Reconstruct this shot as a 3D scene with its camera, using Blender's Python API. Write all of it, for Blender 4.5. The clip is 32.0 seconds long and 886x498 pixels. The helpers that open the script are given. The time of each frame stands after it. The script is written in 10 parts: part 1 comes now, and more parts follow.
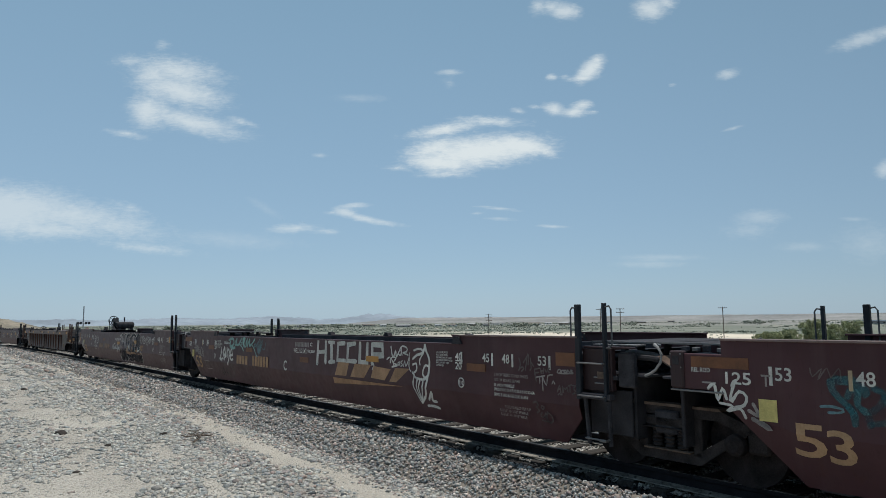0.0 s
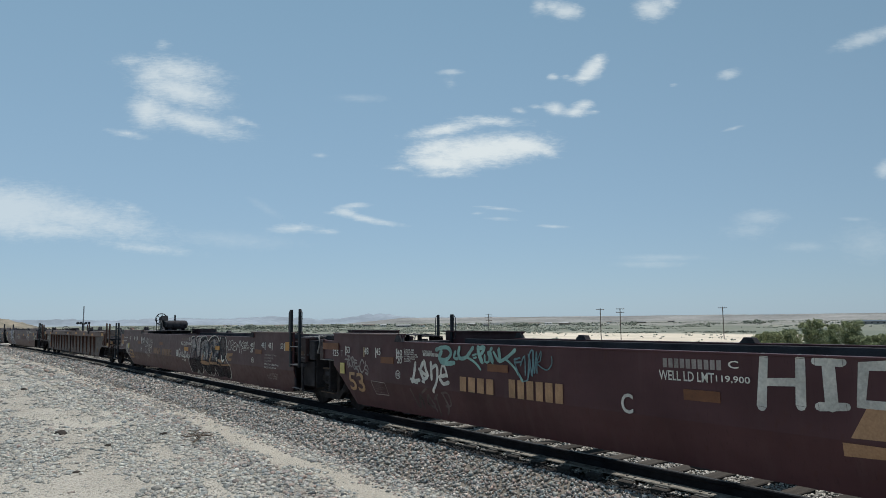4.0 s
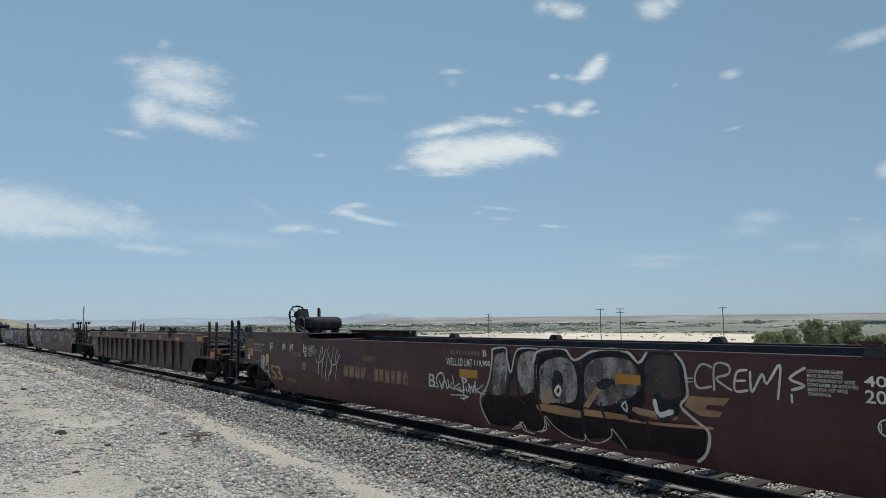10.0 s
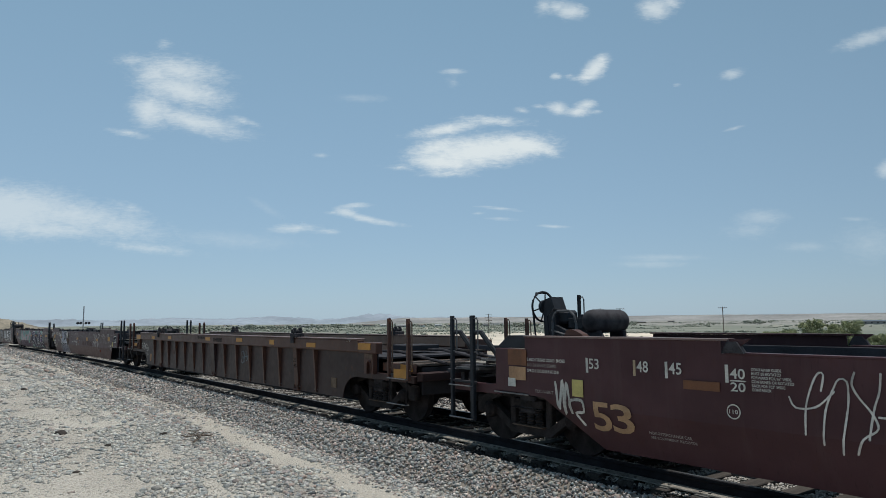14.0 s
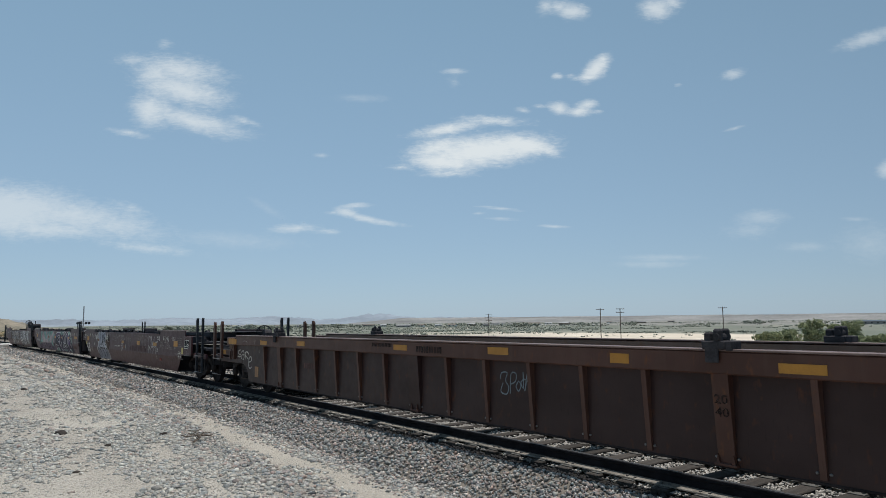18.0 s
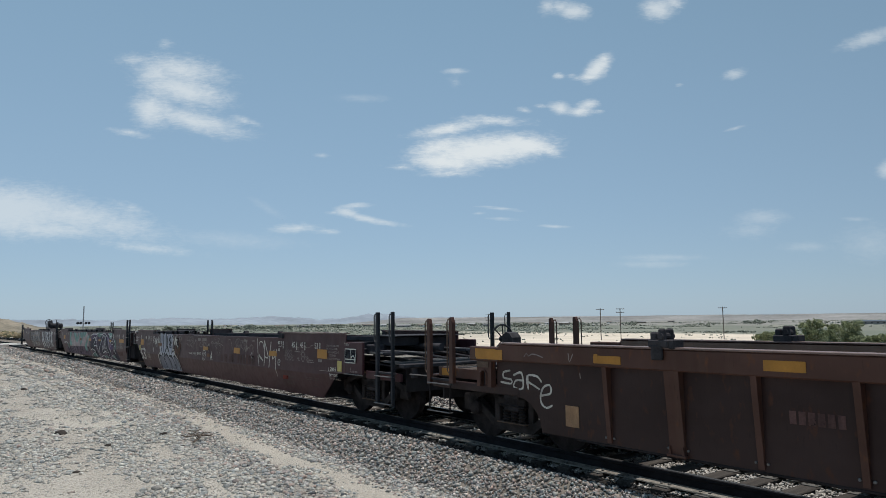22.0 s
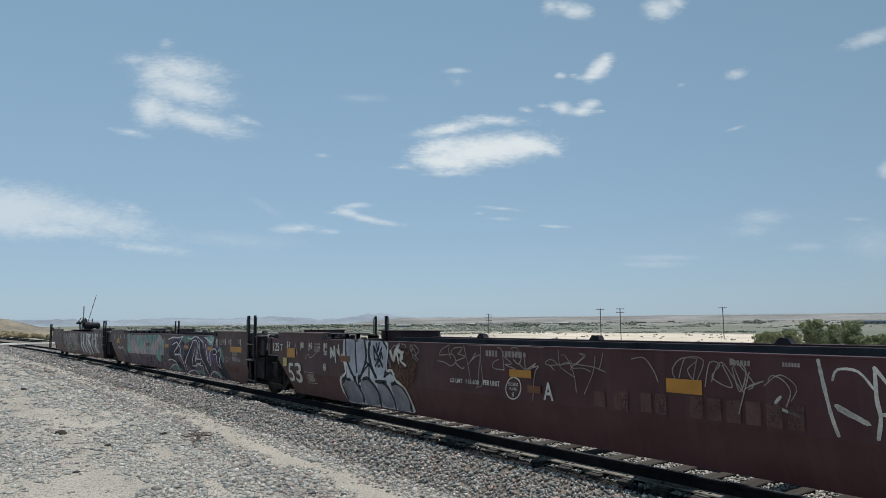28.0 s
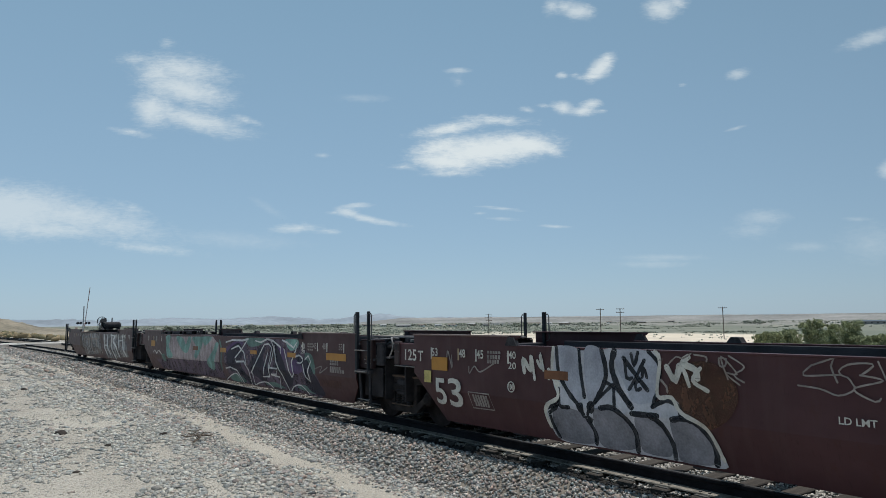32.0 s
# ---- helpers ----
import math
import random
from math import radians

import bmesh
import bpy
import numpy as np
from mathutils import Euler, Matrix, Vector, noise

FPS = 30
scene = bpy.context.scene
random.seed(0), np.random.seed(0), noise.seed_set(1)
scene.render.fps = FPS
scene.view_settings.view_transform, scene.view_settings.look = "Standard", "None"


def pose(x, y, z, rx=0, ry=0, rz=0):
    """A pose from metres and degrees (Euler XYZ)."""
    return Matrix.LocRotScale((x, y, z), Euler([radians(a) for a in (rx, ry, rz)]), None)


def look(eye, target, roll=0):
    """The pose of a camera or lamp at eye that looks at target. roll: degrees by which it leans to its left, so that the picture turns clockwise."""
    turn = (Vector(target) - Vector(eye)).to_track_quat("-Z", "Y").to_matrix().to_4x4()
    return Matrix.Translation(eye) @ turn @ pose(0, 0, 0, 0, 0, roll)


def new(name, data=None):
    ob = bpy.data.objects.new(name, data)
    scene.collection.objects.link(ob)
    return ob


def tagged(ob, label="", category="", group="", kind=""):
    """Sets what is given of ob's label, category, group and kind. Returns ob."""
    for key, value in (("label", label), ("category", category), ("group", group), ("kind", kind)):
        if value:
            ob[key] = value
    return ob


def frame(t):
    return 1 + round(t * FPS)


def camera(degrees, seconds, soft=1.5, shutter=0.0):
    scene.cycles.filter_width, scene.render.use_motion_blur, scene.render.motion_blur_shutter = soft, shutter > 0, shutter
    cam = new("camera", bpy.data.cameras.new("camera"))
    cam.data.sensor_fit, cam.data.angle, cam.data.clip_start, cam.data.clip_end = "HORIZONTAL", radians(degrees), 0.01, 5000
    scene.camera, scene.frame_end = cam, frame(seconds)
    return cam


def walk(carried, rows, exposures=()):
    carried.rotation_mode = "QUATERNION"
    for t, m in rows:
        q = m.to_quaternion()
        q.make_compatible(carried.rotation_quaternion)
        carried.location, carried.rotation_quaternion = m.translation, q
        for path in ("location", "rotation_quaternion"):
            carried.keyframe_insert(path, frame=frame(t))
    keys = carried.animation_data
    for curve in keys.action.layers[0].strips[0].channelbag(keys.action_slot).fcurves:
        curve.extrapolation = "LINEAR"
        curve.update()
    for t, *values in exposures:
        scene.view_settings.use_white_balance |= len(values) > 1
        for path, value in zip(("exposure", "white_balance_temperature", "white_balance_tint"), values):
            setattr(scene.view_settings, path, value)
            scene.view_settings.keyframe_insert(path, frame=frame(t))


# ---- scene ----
from mathutils.geometry import tessellate_polygon as tessellate

# The world: x runs along the track towards the train's travel, y away from the camera, z = 0 at the rail top.
EYE_Z = 1.91
cam = camera(66.26, 32.0, soft=0.58)
YAW, PITCH, ROLL = radians(36.0745), radians(6.1352), -0.5317
EYE = Vector((0, 0, EYE_Z))
AIM = EYE + Vector((-math.cos(YAW) * math.cos(PITCH), math.sin(YAW) * math.cos(PITCH), math.sin(PITCH)))
walk(cam, [(0.0, look(EYE, AIM, ROLL)), (32.0, look(EYE, AIM, ROLL))],
     [(0.0, 0.0, 6500, 10), (14.0, 0.0, 6500, 10), (17.0, 0.0, 6540, 12), (21.0, 0.0, 6550, 12), (25.0, 0.0, 6600, 13.8), (28.0, 0.0, 6530, 11.2), (32.0, 0.0, 6500, 10)])

# ---- sky, sun, exposure ----
SUN_EL, SUN_AZ = radians(82.5), radians(98)   # elevation; azimuth counted from +x towards +y
sky_world = bpy.data.worlds.new("sky")
scene.world = sky_world
sky_world.use_nodes = True
wn, wl = sky_world.node_tree.nodes, sky_world.node_tree.links
sky = wn.new("ShaderNodeTexSky")
sky.sky_type, sky.sun_disc = "NISHITA", False
sky.sun_elevation, sky.sun_rotation = SUN_EL, radians(90) - SUN_AZ
sky.altitude, sky.air_density, sky.dust_density, sky.ozone_density = 700, 1.0, 0.7, 1.0
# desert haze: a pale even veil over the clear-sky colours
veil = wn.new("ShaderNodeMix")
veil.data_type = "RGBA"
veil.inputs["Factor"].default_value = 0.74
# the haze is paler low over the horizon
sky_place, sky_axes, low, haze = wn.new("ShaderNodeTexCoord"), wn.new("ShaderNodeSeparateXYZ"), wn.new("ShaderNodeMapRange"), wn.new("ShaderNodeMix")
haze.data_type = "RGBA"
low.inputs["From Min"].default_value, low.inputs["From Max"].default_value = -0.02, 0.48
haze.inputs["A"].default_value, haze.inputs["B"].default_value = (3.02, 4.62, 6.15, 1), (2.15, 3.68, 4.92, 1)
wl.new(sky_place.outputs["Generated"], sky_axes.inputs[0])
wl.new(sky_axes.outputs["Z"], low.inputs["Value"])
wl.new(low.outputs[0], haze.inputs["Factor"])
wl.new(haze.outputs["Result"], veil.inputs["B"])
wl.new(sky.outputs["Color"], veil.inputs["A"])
# the veil thins slowly from the west round to the north-east
across, thin = wn.new("ShaderNodeMapRange"), wn.new("ShaderNodeMix")
across.interpolation_type = "SMOOTHSTEP"
across.inputs["From Min"].default_value, across.inputs["From Max"].default_value = -0.95, 0.1
across.inputs["To Min"].default_value, across.inputs["To Max"].default_value = 1.02, 0.80
thin.data_type, thin.blend_type = "RGBA", "MULTIPLY"
thin.inputs["Factor"].default_value = 1.0
wl.new(sky_axes.outputs["X"], across.inputs["Value"])
wl.new(veil.outputs["Result"], thin.inputs["A"])
wl.new(across.outputs[0], thin.inputs["B"])
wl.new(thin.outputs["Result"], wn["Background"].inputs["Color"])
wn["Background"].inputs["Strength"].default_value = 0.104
sun_data = bpy.data.lights.new("sun", "SUN")
sun_data.energy, sun_data.angle, sun_data.color = 3.4, radians(0.53), (1.0, 0.955, 0.89)
sun = new("sun", sun_data)
sun_dir = Vector((math.cos(SUN_EL) * math.cos(SUN_AZ), math.cos(SUN_EL) * math.sin(SUN_AZ), math.sin(SUN_EL)))
sun.matrix_world = look(sun_dir * 60, (0, 0, 0))
scene.view_settings.exposure = 0.0


# ---- materials ----
def material(name, color, rough=0.8, metal=0.0, vary=0.25, scale=4.0, fine=60.0, bump=0.15, second=None, coord="Object", spec=0.4, stretch=None, random=0.0, worn=0.0):
    """A worn surface: two scales of noise between color and second, fine grain in roughness and bump."""
    m = bpy.data.materials.new(name)
    m.use_nodes = True
    n, l = m.node_tree.nodes, m.node_tree.links
    b = n["Principled BSDF"]
    tc = n.new("ShaderNodeTexCoord")
    mp = n.new("ShaderNodeMapping")
    l.new(tc.outputs[coord], mp.inputs["Vector"])
    if stretch:
        mp.inputs["Scale"].default_value = stretch
    big, small = n.new("ShaderNodeTexNoise"), n.new("ShaderNodeTexNoise")
    big.inputs["Scale"].default_value, big.inputs["Detail"].default_value = scale, 6
    small.inputs["Scale"].default_value, small.inputs["Detail"].default_value = fine, 3
    l.new(mp.outputs[0], big.inputs["Vector"])
    l.new(tc.outputs[coord], small.inputs["Vector"])
    add = n.new("ShaderNodeMath")
    add.operation = "ADD"
    half = n.new("ShaderNodeMath")
    half.operation, half.inputs[1].default_value = "MULTIPLY", 0.5
    l.new(small.outputs["Fac"], half.inputs[0])
    l.new(big.outputs["Fac"], add.inputs[0])
    l.new(half.outputs[0], add.inputs[1])
    ramp = n.new("ShaderNodeMapRange")
    ramp.inputs["From Min"].default_value, ramp.inputs["From Max"].default_value = 0.5, 1.0
    l.new(add.outputs[0], ramp.inputs["Value"])
    mix = n.new("ShaderNodeMix")
    mix.data_type = "RGBA"
    lo = [max(0, c * (1 - vary)) for c in color]
    hi = second or [min(1, c * (1 + vary)) for c in color]
    mix.inputs["A"].default_value, mix.inputs["B"].default_value = (*lo, 1), (*hi, 1)
    l.new(ramp.outputs[0], mix.inputs["Factor"])
    out = mix.outputs["Result"]
    if random:
        info, hsv, rr = n.new("ShaderNodeObjectInfo"), n.new("ShaderNodeHueSaturation"), n.new("ShaderNodeMapRange")
        rr.inputs["To Min"].default_value, rr.inputs["To Max"].default_value = 1 - random, 1 + random
        l.new(info.outputs["Random"], rr.inputs["Value"])
        l.new(rr.outputs[0], hsv.inputs["Value"])
        l.new(out, hsv.inputs["Color"])
        out = hsv.outputs["Color"]
    l.new(out, b.inputs["Base Color"])
    b.inputs["Roughness"].default_value, b.inputs["Metallic"].default_value = rough, metal
    b.inputs["Specular IOR Level"].default_value = spec
    if worn:
        # paint rubbed thin in streaks and patches
        gone, am, away = n.new("ShaderNodeTexNoise"), n.new("ShaderNodeMapping"), n.new("ShaderNodeMapRange")
        am.inputs["Scale"].default_value = (1.0, 1.0, 0.55)
        gone.inputs["Scale"].default_value, gone.inputs["Detail"].default_value, gone.inputs["Roughness"].default_value = 4.5, 8, 0.65
        away.inputs["From Min"].default_value, away.inputs["From Max"].default_value = 0.36, 0.62
        away.inputs["To Min"].default_value, away.inputs["To Max"].default_value = 1 - worn, 1.0 - 0.25 * worn
        l.new(tc.outputs[coord], am.inputs["Vector"])
        l.new(am.outputs[0], gone.inputs["Vector"])
        l.new(gone.outputs["Fac"], away.inputs["Value"])
        l.new(away.outputs[0], b.inputs["Alpha"])
    if bump:
        bp = n.new("ShaderNodeBump")
        bp.inputs["Strength"].default_value, bp.inputs["Distance"].default_value = bump, 0.01
        l.new(small.outputs["Fac"], bp.inputs["Height"])
        l.new(bp.outputs[0], b.inputs["Normal"])
    return m


def island_material(name, colors, rough=0.95, bump=0.2, fine=40.0):
    """Loose pieces in one mesh, each with its own shade."""
    m = bpy.data.materials.new(name)
    m.use_nodes = True
    n, l = m.node_tree.nodes, m.node_tree.links
    b = n["Principled BSDF"]
    geo, ramp = n.new("ShaderNodeNewGeometry"), n.new("ShaderNodeValToRGB")
    l.new(geo.outputs["Random Per Island"], ramp.inputs["Fac"])
    while len(ramp.color_ramp.elements) < len(colors):
        ramp.color_ramp.elements.new(0.5)
    for i, c in enumerate(colors):
        e = ramp.color_ramp.elements[i]
        e.position, e.color = i / (len(colors) - 1), (*c, 1)
    tc, no = n.new("ShaderNodeTexCoord"), n.new("ShaderNodeTexNoise")
    no.inputs["Scale"].default_value = fine
    l.new(tc.outputs["Object"], no.inputs["Vector"])
    mix = n.new("ShaderNodeMix")
    mix.data_type, mix.blend_type = "RGBA", "OVERLAY"
    mix.inputs["Factor"].default_value = 0.5
    l.new(ramp.outputs["Color"], mix.inputs["A"])
    l.new(no.outputs["Fac"], mix.inputs["B"])
    l.new(mix.outputs["Result"], b.inputs["Base Color"])
    b.inputs["Roughness"].default_value = rough
    b.inputs["Specular IOR Level"].default_value = 0.2
    return m


def side_paint(name, color, rust, dust, rust_amount=0.5):
    """Old freight-car paint: faded patches, vertical streaks, rust specks and dust."""
    m = bpy.data.materials.new(name)
    m.use_nodes = True
    n, l = m.node_tree.nodes, m.node_tree.links
    b = n["Principled BSDF"]
    tc = n.new("ShaderNodeTexCoord")

    def noise_at(scale, stretch, detail=5):
        mp, no = n.new("ShaderNodeMapping"), n.new("ShaderNodeTexNoise")
        mp.inputs["Scale"].default_value = stretch
        no.inputs["Scale"].default_value, no.inputs["Detail"].default_value = scale, detail
        l.new(tc.outputs["Object"], mp.inputs["Vector"])
        l.new(mp.outputs[0], no.inputs["Vector"])
        return no.outputs["Fac"]

    def span(value, lo, hi, top=1.0):
        r = n.new("ShaderNodeMapRange")
        r.inputs["From Min"].default_value, r.inputs["From Max"].default_value, r.inputs["To Max"].default_value = lo, hi, top
        l.new(value, r.inputs["Value"])
        return r.outputs[0]

    def blend(a, bcol, fac):
        x = n.new("ShaderNodeMix")
        x.data_type = "RGBA"
        if isinstance(a, tuple):
            x.inputs["A"].default_value = (*a, 1)
        else:
            l.new(a, x.inputs["A"])
        x.inputs["B"].default_value = (*bcol, 1)
        l.new(fac, x.inputs["Factor"])
        return x.outputs["Result"]

    faded = tuple(min(1, c * 1.45 + 0.006) for c in color)
    col = blend(color, faded, span(noise_at(0.9, (1, 1, 1.6)), 0.35, 0.7))
    col = blend(col, dust, span(noise_at(3.0, (2.2, 1, 0.16)), 0.52, 0.8, 0.45))
    col = blend(col, rust, span(noise_at(11, (1, 1, 0.5)), 0.6, 0.75, rust_amount))
    col = blend(col, tuple(c * 0.45 for c in color), span(noise_at(26, (1.6, 1, 0.25)), 0.6, 0.8, 0.5))
    l.new(col, b.inputs["Base Color"])
    b.inputs["Specular IOR Level"].default_value = 0.21
    rr = n.new("ShaderNodeMapRange")
    rr.inputs["To Min"].default_value, rr.inputs["To Max"].default_value = 0.32, 0.62
    l.new(noise_at(7, (1, 1, 1)), rr.inputs["Value"])
    l.new(rr.outputs[0], b.inputs["Roughness"])
    bp = n.new("ShaderNodeBump")
    bp.inputs["Strength"].default_value, bp.inputs["Distance"].default_value = 0.25, 0.02
    l.new(noise_at(1.6, (1, 1, 1), 2), bp.inputs["Height"])
    l.new(bp.outputs[0], b.inputs["Normal"])
    return m


OXIDE = side_paint("oxide_red_paint", (0.0495, 0.0195, 0.0225), (0.064, 0.0235, 0.019), (0.086, 0.050, 0.051))
RUSTY = side_paint("rusty_brown_paint", (0.066, 0.0305, 0.0225), (0.13, 0.05, 0.022), (0.106, 0.063, 0.047), 0.95)
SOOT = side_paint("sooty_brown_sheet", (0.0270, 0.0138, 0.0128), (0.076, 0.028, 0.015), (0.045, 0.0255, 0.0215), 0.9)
# rust lightened to make up for bounced light inside the ribbed car
BOUNCERUST = side_paint("bright_inner_rust", (0.19, 0.115, 0.083), (0.24, 0.12, 0.06), (0.27, 0.20, 0.16), 0.7)
WALKRUST = material("dusty_brown_walkway_steel", (0.105, 0.082, 0.068), 0.8, 0.0, 0.4, 6.0, spec=0.15)
INNER = material("sooty_inner_steel", (0.047, 0.046, 0.052), 0.85, 0.0, 0.4, 2.0, spec=0.12)
STEEL = material("dark_grimy_steel", (0.047, 0.0445, 0.0485), 0.8, 0.0, 0.5, 6.0, spec=0.12)
RUSTSTEEL = material("rusted_steel", (0.027, 0.0225, 0.0225), 0.9, 0.0, 0.5, 7.0, spec=0.12)
POSTSTEEL = material("black_painted_steel", (0.019, 0.0215, 0.027), 0.6, 0.0, 0.4, 5.0, spec=0.25)
WORN = material("worn_bare_steel", (0.17, 0.16, 0.155), 0.5, 0.3, 0.3, 8.0)
PALEHOSE = material("sun_bleached_rubber", (0.24, 0.235, 0.23), 0.75, 0, 0.3, 9.0, spec=0.2)
HOSE = material("dusty_grey_rubber", (0.10, 0.10, 0.103), 0.8, 0, 0.3, 9.0, spec=0.2)
RAILTOP = material("polished_rail_head", (0.16, 0.155, 0.15), 0.4, 0.9, 0.2, 5.0, stretch=(0.1, 1, 1))
RAILSIDE = material("brown_rail_steel", (0.019, 0.019, 0.022), 0.9, 0.0, 0.4, 6.0, spec=0.1)
TIEWOOD = material("weathered_creosote_timber", (0.055, 0.048, 0.042), 0.95, 0.0, 0.45, 3.0, 50, 0.5, stretch=(6, 0.6, 6), random=0.3)
FOOTDUST = material("dust_covered_rail_foot", (0.22, 0.205, 0.18), 0.95, 0.0, 0.5, 9.0, 40, 0.3, spec=0.1)
# black for sheets that stand in for deep shade at the car ends
SHADEBLACK = material("shade_black_sheet", (0.042, 0.039, 0.0415), 0.9, 0.0, 0.4, 3.0, spec=0.08)
# darker copy of the body maroon, holding the shade at car ends
SHADEPAINT = side_paint("shaded_maroon_paint", (0.030, 0.0165, 0.0175), (0.036, 0.018, 0.014), (0.050, 0.034, 0.034))
FRAMEBROWN = material("greasy_brown_casting", (0.034, 0.029, 0.0285), 0.85, 0.0, 0.6, 5.0, spec=0.15)
# tan that holds both dust and the sun on upper edges
TANSTEEL = material("sunlit_dusty_tan_steel", (0.12, 0.085, 0.066), 0.9, 0.0, 0.4, 8.0, spec=0.1)
PLATE = material("grey_tie_plate", (0.13, 0.125, 0.115), 0.7, 0.3, 0.3, 9.0)
WHITE = material("white_stencil_paint", (0.64, 0.615, 0.56), 0.7, 0, 0.3, 3.0, 45, worn=0.25)
GREYPAINT = material("faded_grey_stencil", (0.31, 0.27, 0.25), 0.8, 0, 0.35, 5.0, 45, worn=0.35)
BIGGOLD = material("weathered_gold_paint", (0.43, 0.265, 0.145), 0.75, 0, 0.25, 3.0, 45, worn=0.25)
# dusty flange paint, with the sun on the top put into its colour
SUNFLANGE = side_paint("sunlit_dusty_flange", (0.15, 0.105, 0.095), (0.10, 0.05, 0.035), (0.26, 0.21, 0.19))
CREAM = material("faded_cream_paint", (0.36, 0.27, 0.17), 0.75, 0, 0.25, 3.0, 45)
DULLGOLD = material("rubbed_gold_paint", (0.26, 0.16, 0.105), 0.8, 0, 0.35, 3.0, 45, worn=0.5)
FADEDWORD = material("faded_brown_stencil", (0.19, 0.145, 0.125), 0.8, 0, 0.35, 5.0, 45, worn=0.4)
GOLD = material("faded_gold_paint", (0.40, 0.235, 0.13), 0.75, 0, 0.3, 3.0, 45, worn=0.3)
YELLOW = material("yellow_reflective_sheet", (0.41, 0.185, 0.024), 0.5, 0, 0.15, 5.0, 70)
ORANGE = material("dirty_orange_sheet", (0.15, 0.058, 0.024), 0.6, 0, 0.3, 5.0, 70)
PALE = material("pale_yellow_card", (0.50, 0.41, 0.14), 0.6, 0, 0.25, 9.0, 70)
LOTS = {}


def spray(name, color, vary=0.2, worn=0.25):
    if name not in LOTS:
        LOTS[name] = material("spray_" + name, color, 0.65, 0, vary, 2.5, 35, 0.05, spec=0.2, worn=worn)
    return LOTS[name]


# ---- mesh building ----
class Build:
    """Collects vertices and faces of one part."""

    def __init__(self):
        self.v, self.f = [], []

    def add(self, verts, faces):
        k = len(self.v)
        self.v += [tuple(p) for p in verts]
        self.f += [tuple(i + k for i in f) for f in faces]
        return self

    def box(self, x0, x1, y0, y1, z0, z1, b=0.0):
        """A box with chamfered edges."""
        if b <= 0:
            v = [(x, y, z) for x in (x0, x1) for y in (y0, y1) for z in (z0, z1)]
            return self.add(v, [(0, 1, 3, 2), (4, 6, 7, 5), (0, 4, 5, 1), (2, 3, 7, 6), (0, 2, 6, 4), (1, 5, 7, 3)])
        b = min(b, (x1 - x0) * 0.45, (y1 - y0) * 0.45, (z1 - z0) * 0.45)
        v, ids = [], {}
        for i, x in enumerate((x0, x1)):
            for j, y in enumerate((y0, y1)):
                for k, z in enumerate((z0, z1)):
                    sx, sy, sz = (b, -b)[i], (b, -b)[j], (b, -b)[k]
                    for a, p in enumerate(((x, y + sy, z + sz), (x + sx, y, z + sz), (x + sx, y + sy, z))):
                        ids[i, j, k, a] = len(v)
                        v.append(p)
        f = []
        for a in range(3):
            for s in (0, 1):
                c = []
                for p, q in ((0, 0), (1, 0), (1, 1), (0, 1)):
                    key = [0, 0, 0]
                    key[a], key[(a + 1) % 3], key[(a + 2) % 3] = s, p, q
                    c.append(ids[(*key, a)])
                f.append(tuple(c if s else c[::-1]))
        for a in range(3):
            o, q = (a + 1) % 3, (a + 2) % 3
            for s in (0, 1):
                for r in (0, 1):
                    k0, k1 = [0, 0, 0], [0, 0, 0]
                    k0[o], k0[q], k1[o], k1[q], k1[a] = s, r, s, r, 1
                    c = [ids[(*k0, o)], ids[(*k1, o)], ids[(*k1, q)], ids[(*k0, q)]]
                    f.append(tuple(c if s == r else c[::-1]))
        for i in (0, 1):
            for j in (0, 1):
                for k in (0, 1):
                    c = [ids[i, j, k, 0], ids[i, j, k, 1], ids[i, j, k, 2]]
                    f.append(tuple(c if (i + j + k) % 2 else c[::-1]))
        return self.add(v, f)

    def tube(self, points, r, n=8, caps=True):
        """A round bar through points."""
        pts = [Vector(p) for p in points]
        rings = []
        for i, p in enumerate(pts):
            d = (pts[min(i + 1, len(pts) - 1)] - pts[max(i - 1, 0)]).normalized()
            side = d.cross(Vector((0, 0, 1)) if abs(d.z) < 0.9 else Vector((0, 1, 0))).normalized()
            up = side.cross(d)
            rings.append([p + (side * math.cos(a) + up * math.sin(a)) * r for a in (2 * math.pi * k / n for k in range(n))])
        v = [q for ring in rings for q in ring]
        f = [(i * n + k, i * n + (k + 1) % n, (i + 1) * n + (k + 1) % n, (i + 1) * n + k) for i in range(len(pts) - 1) for k in range(n)]
        if caps:
            f += [tuple(range(n))[::-1], tuple(range((len(pts) - 1) * n, len(pts) * n))]
        return self.add(v, f)

    def lathe(self, profile, centre, axis="y", n=24):
        """profile: (along, radius) pairs turned round an axis through centre."""
        v, f = [], []
        for s, r in profile:
            for k in range(n):
                a = 2 * math.pi * k / n
                p = {"y": (r * math.cos(a), s, r * math.sin(a)), "x": (s, r * math.cos(a), r * math.sin(a)), "z": (r * math.cos(a), r * math.sin(a), s)}[axis]
                v.append(tuple(c + d for c, d in zip(p, centre)))
        for i in range(len(profile) - 1):
            f += [(i * n + k, i * n + (k + 1) % n, (i + 1) * n + (k + 1) % n, (i + 1) * n + k) for k in range(n)]
        f += [tuple(range(n))[::-1], tuple(range((len(profile) - 1) * n, len(profile) * n))]
        return self.add(v, f)

    def prism(self, outline, y0, y1):
        """An (x, z) outline given thickness from y0 to y1."""
        n = len(outline)
        v = [(x, y0, z) for x, z in outline] + [(x, y1, z) for x, z in outline]
        f = [tuple(range(n)), tuple(range(n, 2 * n))[::-1]] + [(i, i + n, (i + 1) % n + n, (i + 1) % n) for i in range(n)]
        return self.add(v, f)

